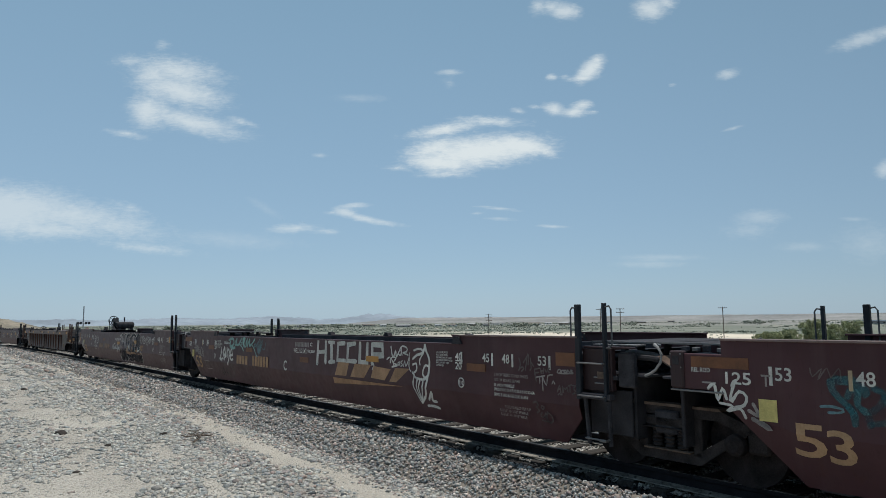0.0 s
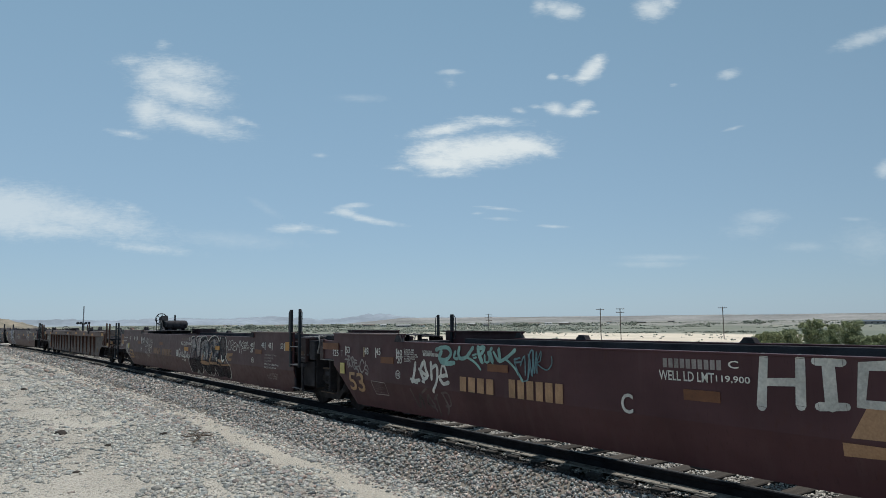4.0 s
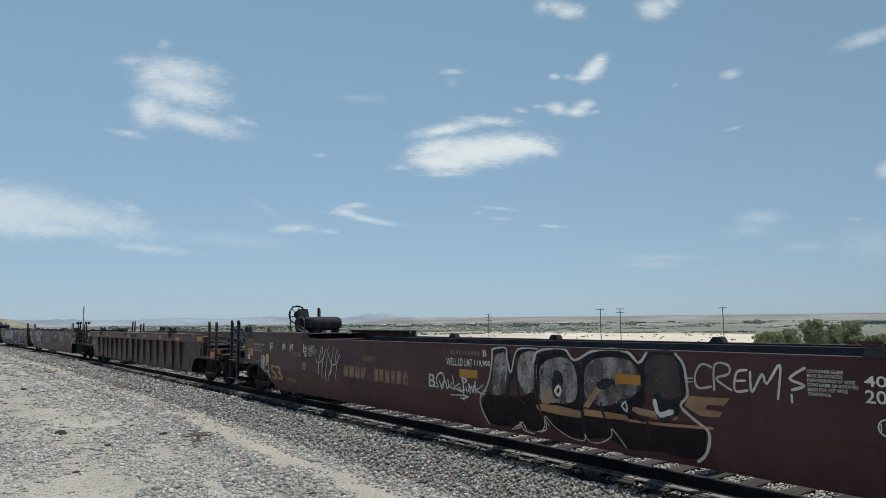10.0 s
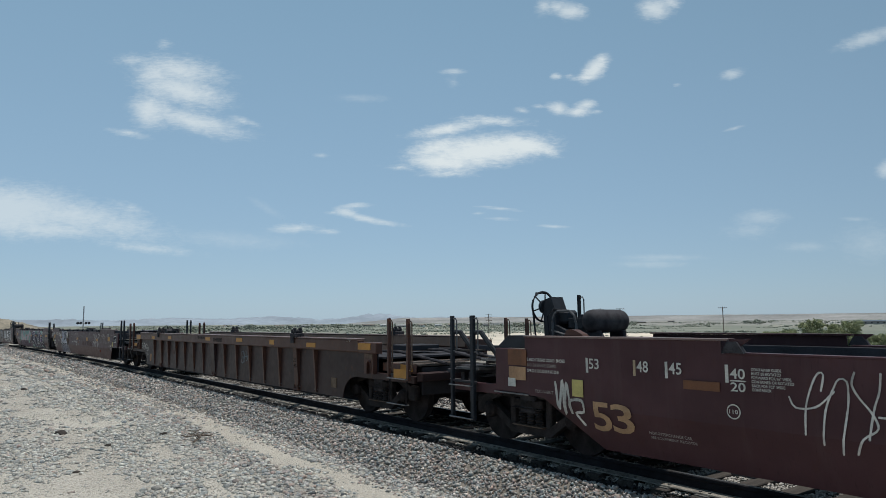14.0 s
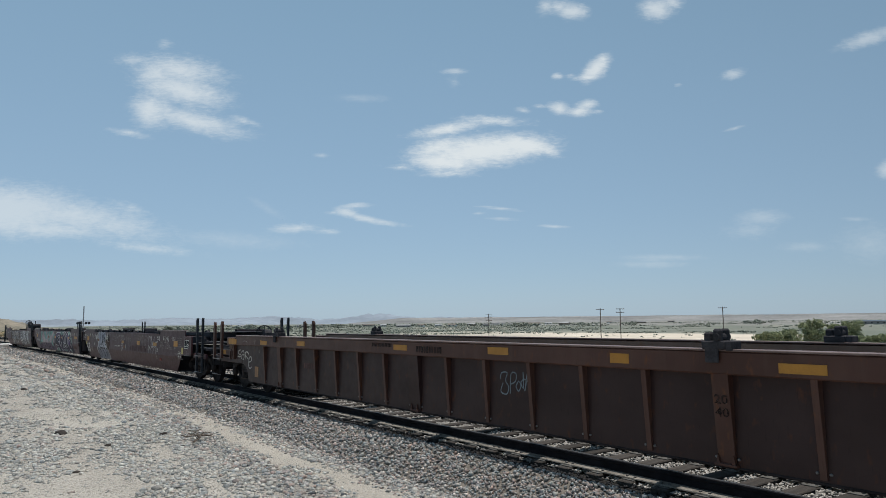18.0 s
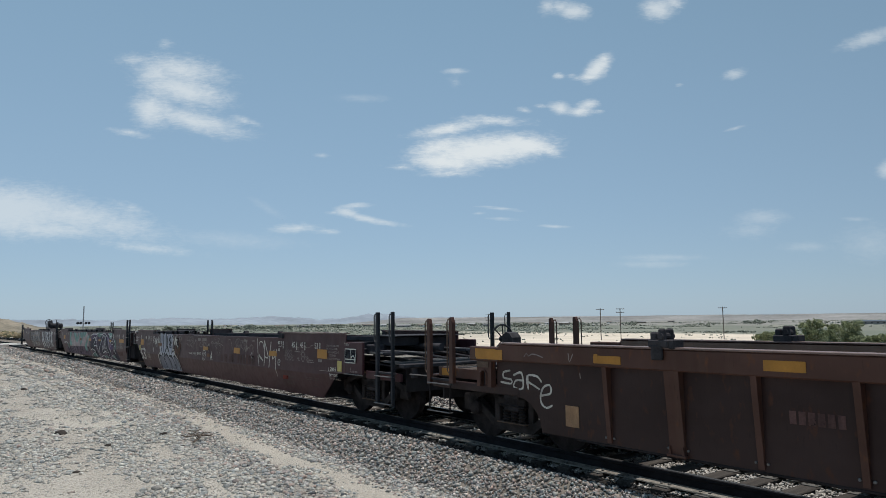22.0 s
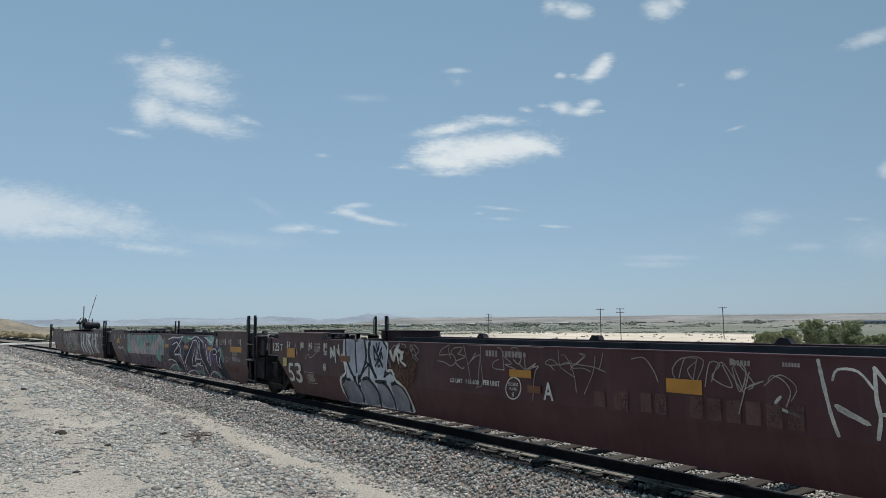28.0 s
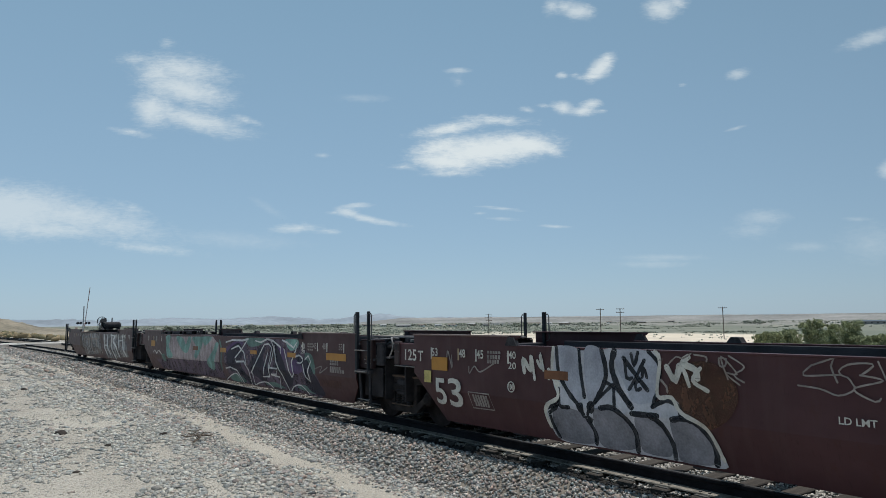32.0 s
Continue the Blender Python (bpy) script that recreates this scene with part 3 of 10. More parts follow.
def plate(cols, s=-1, thick=0.02, out=0.0):
    """A side sheet from columns (x, bottom, top), folded at FOLD. s: -1 the near side, 1 the far side turned about."""
    v, f = [], []
    for x, lo, hi in cols:
        for z in (lo, min(max(FOLD, lo), hi), hi):
            y = side_y(z) - out
            v += [(x, y, z), (x, y + thick, z)]
    for i in range(len(cols) - 1):
        a, b = i * 6, (i + 1) * 6
        for k in (0, 2):
            f += [(a + k, b + k, b + k + 2, a + k + 2), (a + k + 1, a + k + 3, b + k + 3, b + k + 1)]
        f += [(a, a + 1, b + 1, b), (a + 4, b + 4, b + 5, a + 5)]
    for e in (0, (len(cols) - 1) * 6):
        f += [(e, e + 1, e + 3, e + 2), (e + 2, e + 3, e + 5, e + 4)]
    if s > 0:
        v = [(-x, -y, z) for x, y, z in v]
    return Build().add(v, f)


# half outlines of a side sheet, from the end inwards (x counted from the middle towards that end)
ENDS = {
    "truck": [(8.62, 1.02, 1.685), (7.85, 0.25, 1.685), (6.08, 0.25, 1.685), (6.08, 0.25, 1.54)],
    "post": [(8.6, 0.62, 1.685), (8.22, 0.25, 1.685), (6.03, 0.25, 1.685), (6.03, 0.25, 1.54)],
    "end": [(9.26, 0.86, 1.675), (8.9, 0.84, 1.675), (7.95, 0.25, 1.675), (6.15, 0.25, 1.675), (6.15, 0.25, 1.54)],
}
OTHER = {"truck": "post", "post": "truck", "end": "end"}


def build_truck(parent, x, radius=0.48):
    """A two-axle truck: side frames, bolster, springs and turning wheelsets."""
    truck = part("truck", Build().box(x - 0.17, x + 0.17, -1.12, 1.12, 0.52, 0.80, 0.02).box(x - 0.3, x + 0.3, -0.4, 0.4, 0.78, 0.98, 0.03), STEEL, parent, "grimy cast-steel two-axle truck", False)
    for s in (-1, 1):
        y0, y1 = sorted((s * 0.95, s * 1.07))
        bd = Build()
        bd.prism([(x + a, z) for a, z in ((-1.12, 0.70), (-0.72, 0.85), (0.72, 0.85), (1.12, 0.70), (1.0, 0.61), (0.66, 0.74), (-0.66, 0.74), (-1.0, 0.61))], y0, y1)
        bd.prism([(x + a, z) for a, z in ((-1.02, 0.61), (-0.42, 0.20), (0.42, 0.20), (1.02, 0.61), (0.95, 0.68), (0.37, 0.32), (-0.37, 0.32), (-0.95, 0.68))], y0, y1)
        for dx in (-0.39, 0.39):
            bd.box(x + dx - 0.06, x + dx + 0.06, y0, y1, 0.28, 0.78, 0.015)
        for dx in (-1.14, 1.14):
            bd.box(x + dx - 0.13, x + dx + 0.13, y0, y1, 0.42, 0.71, 0.03)
        part("side_frame", bd, FRAMEBROWN, truck)
        # tan strip paints the sunlit, dusty top of the frame
        part("frame_flange", Build().prism([(x + a, z) for a, z in ((-0.74, 0.852), (0.74, 0.852), (0.70, 0.885), (-0.70, 0.885))], s * 1.01 - 0.09, s * 1.01 + 0.09), TANSTEEL, truck, "dusty tan top flange")
        part("bolster_end", Build().box(x - 0.31, x + 0.31, s * 1.06 - 0.06, s * 1.06 + 0.06, 0.60, 0.73, 0.02).box(x - 0.33, x + 0.33, s * 1.10 - 0.05, s * 1.10 + 0.05, 0.585, 0.6, 0.004), FRAMEBROWN, truck)
        # dark plate added to hide bright ground behind the springs
        part("spring_back", Build().box(x - 0.36, x + 0.36, s * 0.93 - 0.01, s * 0.93 + 0.01, 0.30, 0.76, 0.004), INNER, truck)
        part("spring_plank", Build().box(x - 0.33, x + 0.33, s * 1.08 - 0.06, s * 1.08 + 0.06, 0.325, 0.345, 0.006), TANSTEEL, truck)
        for dx in (-0.18, 0.0, 0.18):
            prof = [(0.345 + 0.024 * k, 0.075 if k % 2 else 0.05) for k in range(11)]
            part("coil_spring", Build().lathe(prof, (x + dx, s * 1.04, 0), "z", 10), FRAMEBROWN, truck, smooth=True)
        for dx in (-0.89, 0.89):
            part("bearing_cap", Build().lathe([(s * 1.06, 0.13), (s * 1.13, 0.12), (s * 1.17, 0.07)], (x + dx, 0, 0.5), "y", 14), RUSTSTEEL, truck, smooth=True)
    sets = []
    for dx in (-0.89, 0.89):
        bd = Build()
        bd.lathe([(-1.05, 0.07), (-0.5, 0.085), (0.5, 0.085), (1.05, 0.07)], (0, 0, 0), "y", 12)
        for s in (-1, 1):
            y = s * 0.755
            bd.lathe([(y - 0.068, radius - 0.07), (y - 0.068, radius - 0.0), (y + 0.068 * 0.4, radius + 0.004), (y + 0.068, radius - 0.01), (y + 0.068, radius - 0.07), (y + 0.02, radius - 0.1), (y + 0.02, 0.14), (y, 0.1)], (0, 0, 0), "y", 28)
            for k in range(6):
                a = k * math.pi / 3
                bd.lathe([(y + s * 0.018 - 0.012, 0.03), (y + s * 0.018 + 0.012, 0.03)], (0.27 * math.cos(a), 0, 0.27 * math.sin(a)), "y", 6)
        ws = part("wheelset", bd, RUSTSTEEL, truck, "worn steel wheels on an axle", True)
        ws.location = (x + dx, 0, radius)
        sets.append((ws, x + dx, radius))
    return sets


def guide_post(parent, x, y, z0, z1, thick, side, loop, mat):
    """An upright with a bent grab loop beside it."""
    old = mat is RUSTY
    h = thick / 2
    if old:
        shape = Build().prism([(x - h, z0), (x + h, z0), (x + h, z1 - 0.09), (x + h * 0.2, z1), (x - h, z1 - 0.015)], y - 0.034, y + 0.034)
    else:
        shape = Build().box(x - h, x + h, y - 0.032, y + 0.032, z0, z1, 0.008)
    post = part("post", shape, mat, parent)
    drop = 0.88 if old else 0.53
    lx = x + loop * (thick / 2 + 0.09)
    part("grab_loop", Build().tube([(x + loop * thick / 2, y, z1 - 0.05), (lx - loop * 0.03, y, z1 - 0.04), (lx, y, z1 - 0.08), (lx, y, z1 - drop), (lx - loop * 0.03, y, z1 - drop - 0.04), (x + loop * thick / 2, y, z1 - drop - 0.05)], 0.012, 6), HOSE if mat is POSTSTEEL else TANSTEEL if old else mat, post, smooth=True)
    return post


def rung(parent, x0, x1, y, z, drop=0.0):
    pts = [(x0, y + 0.07, z), (x0, y, z), (x1, y, z), (x1, y + 0.07, z)]
    return part("ladder_rung", Build().tube(pts, 0.012, 6), WORN, parent, "worn shiny steel rung", True)


def grating(x0, x1, y0, y1, z0, z1, rim=0.02, bar=0.014, cell=0.052):
    """An open steel walkway: a rim and a lattice of flat bars with holes for the light to fall through."""
    bd = Build()
    for y in (y0, y1 - rim):
        bd.box(x0, x1, y, y + rim, z0, z1)
    for x in (x0, x1 - rim):
        bd.box(x, x + rim, y0 + rim, y1 - rim, z0, z1)
    nx, ny = int((x1 - x0) / cell), int((y1 - y0) / cell)
    for k in range(1, nx):
        x = x0 + (x1 - x0) * k / nx
        bd.box(x - bar, x + bar, y0 + rim, y1 - rim, z0 + 0.006, z1 - 0.004)
    for k in range(1, ny):
        y = y0 + (y1 - y0) * k / ny
        bd.box(x0 + rim, x1 - rim, y - bar, y + bar, z0 + 0.008, z1 - 0.006)
    return bd


def build_deck(car, e, kind, paint, post_top=2.01, post_in=0.0):
    """The platform at one end (e = -1 left, 1 right): deck, sill, bulkhead, pipes, posts, panels, ladder."""
    X = lambda a: e * a

    def box(a0, a1, y0, y1, z0, z1, b=0.008):
        return (min(X(a0), X(a1)), max(X(a0), X(a1)), y0, y1, z0, z1, b)

    reach = 11.3 if kind == "end" else 9.62
    part("centre_sill", Build().box(*box(7.9, reach, -0.32, 0.32, 0.86, 1.12, 0.02)), STEEL, car)
    part("deck_plate", Build().box(*box(8.3, min(reach, 9.55), -1.28, 1.28, 1.20, 1.235)), INNER, car)
    part("well_bulkhead", Build().add([(X(8.3), y, 1.2) for y in (-1.4, 1.4)] + [(X(7.75), y, 0.3) for y in (-1.33, 1.33)] + [(X(8.26), y, 1.2) for y in (-1.4, 1.4)] + [(X(7.71), y, 0.3) for y in (-1.33, 1.33)],
         [(0, 1, 3, 2), (4, 6, 7, 5), (0, 4, 5, 1), (2, 3, 7, 6), (0, 2, 6, 4), (1, 5, 7, 3)]), INNER, car)
    part("cross_beam", Build().box(*box(8.3, 8.55, -1.42, 1.42, 1.22, 1.48, 0.015)), INNER, car)
    for y in (-0.75, -0.2, 0.5, 0.95):
        part("brake_pipe", Build().tube([(X(8.5), y, 1.33), (X(9.2), y * 0.95, 1.31), (X(reach - 0.1), y * 0.9, 1.18)], 0.026, 7), STEEL, car, smooth=True)
    rng = random.Random(int(abs(e * 10) + len(kind)))
    for k in range(4):
        a, y = rng.uniform(8.6, 9.3), rng.uniform(-0.9, 0.9)
        part("valve_body", Build().box(*box(a, a + rng.uniform(0.12, 0.3), y, y + rng.uniform(0.12, 0.25), 1.235, 1.235 + rng.uniform(0.1, 0.22), 0.02)), STEEL, car)
    if kind != "end":
        # added black plate: hides the lit ground seen through the joint
        part("joint_plate", Build().box(*box(9.28, 9.33, -1.25, 1.25, 0.42, 1.19, 0.01)), SHADEBLACK, car, "sooty cross plate at the joint")
        part("cover_plate", Build().box(*box(8.45, 9.7, -1.02, 1.02, 1.612, 1.628, 0.003)), STEEL, car, "flat steel cover over the joint")
        part("cover_edge", Build().box(*box(8.45, 9.7, -1.03, -1.022, 1.608, 1.632, 0.002)), WORN, car, "bright worn plate edge")
        for y in (-0.95, -0.6, 0.0, 0.6, 0.95):
            part("cover_leg", Build().box(*box(8.9, 8.98, y - 0.04, y + 0.04, 1.235, 1.612, 0.006)), STEEL, car)
        part("rubber_hose", Build().tube([(X(8.7), -0.9, 1.42), (X(9.1), -1.0, 1.5), (X(9.4), -0.95, 1.47), (X(9.75), -0.9, 1.36)], 0.03, 8), HOSE, car, smooth=True)
    for s in (-1, 1):
        near = s < 0
        style = kind if near else OTHER[kind]
        y = s * SIDE
        if style == "post":
            # the far pair is set nearer the middle of its car to fit the camera's view
            a, b, za, zb = (8.60, 9.05, 2.128, 2.135) if near else (8.34, 8.90, 2.09, 2.085)
            if near and post_in:
                a, b, za, zb, y = a - 1.3 * post_in, b - post_in, za + 0.11, zb + 0.11, s * 1.545
            g = part("step_frame", Build().box(*box(8.55, 9.12, s * 1.45 - 0.05, s * 1.45 + 0.05, 0.90, 0.97)).box(*box(8.5, 9.15, s * 0.9 - 0.5, s * 0.9 + 0.5, 1.15, 1.2)), STEEL, car)
            part("end_wall", Build().box(*box(8.605, 9.09, s * 1.40 - 0.015, s * 1.40 + 0.015, 1.0, 1.545, 0.01)), SHADEPAINT, car, "dark maroon end wall plate behind the ladder")
            part("wall_rim", Build().box(*box(9.06, 9.1, s * 1.38 - 0.05, s * 1.38 + 0.05, 1.0, 1.56, 0.012)).box(*box(8.62, 9.4, s * 1.36 - 0.05, s * 1.36 + 0.05, 1.55, 1.575, 0.006)), SHADEPAINT, car)
            part("junction_box", Build().box(*box(9.13, 9.38, s * 1.3 - 0.05, s * 1.3 + 0.05, 1.06, 1.5, 0.02)), STEEL, car, "grimy grey junction box")
            part("air_pipe", Build().tube([(X(9.1), s * 1.2, 1.44), (X(9.5), s * 1.2, 1.44), (X(9.62), s * 1.15, 1.42)], 0.035, 8), STEEL, car, smooth=True)
            for zz in (1.175, 1.10):
                part("wall_strap", Build().box(*box(8.80 + 0.2 * (1.175 - zz), 9.03, s * 1.42 - 0.01, s * 1.42 + 0.01, zz - 0.008, zz + 0.008, 0.003)), WORN, car)
            # wall plate coloured black in place of the shade below the deck
            part("lower_wall", Build().box(*box(8.62, 9.3, s * 1.28 - 0.02, s * 1.28 + 0.02, 0.45, 1.02, 0.01)), SHADEBLACK, car, "sooty lower end wall")
            guide_post(g, X(a), y * 0.985, 0.88, za, 0.08, s, -e, POSTSTEEL)
            guide_post(g, X(b), y * 0.985, 0.88, zb, 0.045, s, e, POSTSTEEL)
            for q0, q1 in ((a + 0.06, a + 0.1), (b, b)):
                part("step_leg", Build().tube([(X(q0), s * 1.44, 0.92), (X(q1), s * 1.42, 0.32)], 0.03, 6), STEEL, g)
            for z in (1.36, 0.94):
                rung(g, X(a + 0.03), X(b), s * 1.55, z)
            rung(g, X(a + 0.12), X(b), s * 1.52, 0.40)
            rung(g, X(a + 0.25), X(b - 0.1), s * 1.40, 0.36)
            part("grab_plate", Build().box(*box(8.86, 9.0, s * 1.425 - 0.006, s * 1.425 + 0.006, 1.16, 1.25, 0.004)), TANSTEEL, g, "small scratched metal plate")
            # bright tabs added in place of light patches seen across the joint
            for q in (8.75, 8.98, 9.2, 9.34):
                part("bolt_tab", Build().box(*box(q - 0.06, q + 0.06, s * 1.2 - 0.1, s * 1.2 + 0.1, 1.58, 1.6, 0.004)), WORN, car)
        elif style == "truck":
            part("end_panel", Build().box(*box(8.615, 9.25, s * 1.455 - 0.035, s * 1.455 + 0.035, 1.13, 1.53, 0.01)), paint, car, "end panel with stencilled figures")
            part("panel_edge", Build().box(*box(8.6, 9.27, s * 1.5 - 0.015, s * 1.5 + 0.015, 1.105, 1.125, 0.004)), WORN, car)
            part("end_bracket", Build().box(*box(9.09, 9.27, s * 1.47 - 0.05, s * 1.47 + 0.05, 1.13, 1.56, 0.02)), SHADEPAINT, car)
            # raised black plate paints the shade of an opening
            part("bracket_hole", Build().box(*box(9.14, 9.225, s * 1.522 - 0.004, s * 1.522 + 0.004, 1.40, 1.50, 0.003)), SHADEBLACK, car, "dark socket in the bracket")
            for q, zz in ((9.115, 1.52), (9.25, 1.52), (9.115, 1.37), (9.25, 1.37)):
                part("bolt_head", Build().box(*box(q - 0.008, q + 0.008, s * 1.523 - 0.005, s * 1.523 + 0.005, zz - 0.008, zz + 0.008, 0.003)), WORN, car)
            hose = part("air_hose", Build().tube([(X(9.62), s * 1.2, 1.60), (X(9.55), s * 1.4, 1.615), (X(9.48), s * 1.43, 1.58), (X(9.43), s * 1.44, 1.50), (X(9.445), s * 1.44, 1.41), (X(9.53), s * 1.42, 1.32), (X(9.64), s * 1.38, 1.265), (X(9.76), s * 1.32, 1.23)], 0.017, 8), PALEHOSE, car, "bent pale grey air hose", True)
            part("hose_clamp", Build().tube([(X(9.60), s * 1.3, 1.605), (X(9.57), s * 1.36, 1.612)], 0.03, 8), WORN, hose, smooth=True)
            # plate coloured tan as the sun shows it
            part("slack_plate", Build().add([(X(9.36), s * 1.15, 1.26), (X(9.72), s * 1.15, 1.46), (X(9.60), s * 0.95, 1.48), (X(9.36), s * 0.95, 1.36), (X(9.36), s * 1.15, 1.24), (X(9.72), s * 1.15, 1.44), (X(9.60), s * 0.95, 1.46), (X(9.36), s * 0.95, 1.34)],
                 [(0, 1, 2, 3), (4, 7, 6, 5), (0, 4, 5, 1), (1, 5, 6, 2), (2, 6, 7, 3), (3, 7, 4, 0)]), TANSTEEL, car, "tilted dusty tan plate")
            for q, zz in ((8.66, 1.60), (8.8, 1.585), (8.98, 1.61), (9.12, 1.59), (9.26, 1.60)):
                part("valve_lever", Build().box(*box(q - 0.04, q + 0.04, s * 1.2 - 0.03, s * 1.2 + 0.03, 1.54, zz, 0.006)), WORN if q in (8.8, 9.12) else STEEL, car)
        else:
            part("end_panel", Build().box(*box(9.255, 9.93, s * 1.465 - 0.03, s * 1.465 + 0.03, 0.87, 1.51, 0.01)), paint, car, "end panel with stencilled figures")
            part("panel_edge", Build().box(*box(9.2, 9.95, s * 1.5 - 0.015, s * 1.5 + 0.015, 0.845, 0.865, 0.004)), WORN, car)
            part("end_sill", Build().box(*box(9.93, 11.2, s * 1.38 - 0.03, s * 1.38 + 0.03, 0.80, 0.95, 0.01)), paint, car)
            part("walkway", grating(*box(9.95, 10.46, s * 1.05 - 0.28, s * 1.05 + 0.28, 1.285, 1.32)[:6]), INNER, car, "dark open steel grating walkway")
            for q in (10.0, 10.4):
                part("walkway_bracket", Build().box(*box(q - 0.03, q + 0.03, s * 1.05 - 0.22, s * 1.05 + 0.22, 1.235, 1.285, 0.006)), STEEL, car)
            part("walkway_edge", Build().box(*box(9.95, 10.46, s * 1.335 - 0.006, s * 1.335 + 0.006, 1.29, 1.325, 0.003)), WORN, car)
            if post_top < 2.05 and near:
                part("corner_wedge", Build().prism([(X(9.93), 1.515), (X(9.66), 1.70), (X(9.28), 1.70), (X(9.28), 1.515)], s * 1.36 - 0.1, s * 1.36 + 0.1), POSTSTEEL, car, "black sloping corner casting")
                part("top_lug", Build().prism([(X(8.55), 1.70), (X(8.2), 1.70), (X(8.24), 1.735), (X(8.38), 1.79), (X(8.5), 1.79)], s * 1.36 - 0.06, s * 1.36 + 0.06), RUSTY, car, "rusty lug on the top flange")
            g = part("step_frame", Build().box(*box(10.45, 11.1, s * 1.46 - 0.03, s * 1.46 + 0.03, 0.93, 0.97)), STEEL, car)
            guide_post(g, X(10.5), y * 0.985, 0.35, post_top, 0.085, s, -e, POSTSTEEL)
            guide_post(g, X(11.04), y * 0.985, 0.35, post_top, 0.06, s, -e, POSTSTEEL)
            for z in (0.89, 0.38):
                rung(g, X(10.48), X(11.06), s * 1.54, z)
            if post_top < 2.05:
                for q in (10.5, 11.04):
                    part("post_brace", Build().tube([(X(q - 0.02), s * 1.44, 1.74), (X(q - 0.12), s * 1.40, 1.74), (X(q - 0.42), s * 1.30, 1.36)], 0.042, 8), POSTSTEEL, car, smooth=True)
    if kind == "end":
        part("deck_board", Build().box(*box(9.4, 11.0, -1.25, -0.75, 1.235, 1.25, 0.003)), FOOTDUST, car, "dusty grey deck board")
        # bars coloured bright to show the sun along the pipe tops
        for y, z in ((-0.62, 1.30), (0.3, 1.36)):
            part("deck_rod", Build().box(*box(9.3, 11.1, y - 0.05, y + 0.05, z, z + 0.02, 0.004)), WORN, car, "long worn steel bar")
        # added black plate: keeps the gap between cars dark
        part("end_apron", Build().box(*box(10.98, 11.02, -1.15, 1.15, 0.58, 1.05, 0.01)), SHADEBLACK, car, "sooty end plate under the walkway")
        part("end_beam", Build().box(*box(11.12, 11.3, -1.4, 1.4, 1.06, 1.13, 0.01)), STEEL, car)
        for y in (-1.1, -0.3, 0.3, 1.1):
            part("beam_leg", Build().box(*box(11.15, 11.25, y - 0.05, y + 0.05, 0.86, 1.07, 0.008)), STEEL, car)
        part("cross_walk", grating(*box(10.52, 11.1, -1.36, 1.36, 1.13, 1.165)[:6]), HOSE, car, "open steel grating crossing the car end")
        part("cross_walk_edge", Build().box(*box(10.50, 10.52, -1.36, 1.36, 1.135, 1.17, 0.003)), WORN, car)
        for y in (-0.95, 0.0, 0.95):
            part("walk_bearer", Build().box(*box(10.5, 11.1, y - 0.03, y + 0.03, 1.06, 1.13, 0.006)), STEEL, car)
        for y0, y1 in ((-0.45, 0.2), (0.35, 1.25)):
            part("brake_cover", Build().box(*box(8.62, 9.5, y0, y1, 1.40, 1.60, 0.015)), INNER, car, "black box cover over the brake rigging")
        part("top_plate", Build().box(*box(8.35, 9.75, -0.55, 1.3, 1.615, 1.63, 0.003)), STEEL, car)
        part("top_plate_edge", Build().box(*box(8.35, 9.75, -0.56, -0.552, 1.612, 1.634, 0.002)), WORN, car)
        for k, y in enumerate((-1.12, -0.98, -0.5, 0.1)):
            part("brake_rod", Build().tube([(X(9.4), y, 1.10 + 0.03 * k), (X(10.2), y, 1.06 + 0.05 * k), (X(10.9), y * 0.9, 1.0)], 0.016, 6), WORN if k == 1 else STEEL, car, smooth=True)
        part("brake_cylinder", Build().lathe([(-0.32, 0.08), (-0.3, 0.125), (0.22, 0.125), (0.24, 0.08), (0.42, 0.03)], (X(10.2), -0.62, 1.02), "y", 18), STEEL, car, "grimy black brake cylinder", True)
        c = part("coupler", Build().box(*box(11.3, 11.62, -0.09, 0.09, 0.74, 0.96, 0.02)).box(*box(11.56, 11.80, -0.17, 0.15, 0.70, 1.0, 0.05)), STEEL, car, "cast-steel knuckle coupler")
        part("cut_lever", Build().tube([(X(11.35), -1.3, 0.95), (X(11.4), -0.9, 0.9), (X(11.55), -0.2, 0.92), (X(11.55), 0.1, 1.0)], 0.014, 6), WORN, c, smooth=True)
        part("air_hose", Build().tube([(X(11.3), 0.35, 0.85), (X(11.5), 0.36, 0.75), (X(11.65), 0.33, 0.45), (X(11.85), 0.3, 0.42)], 0.024, 8), POSTSTEEL, car, smooth=True)
        part("equalising_beam", Build().tube([(X(9.0), 0.2, 1.38), (X(10.35), 0.2, 1.38)], 0.08, 14), STEEL, car, smooth=True)


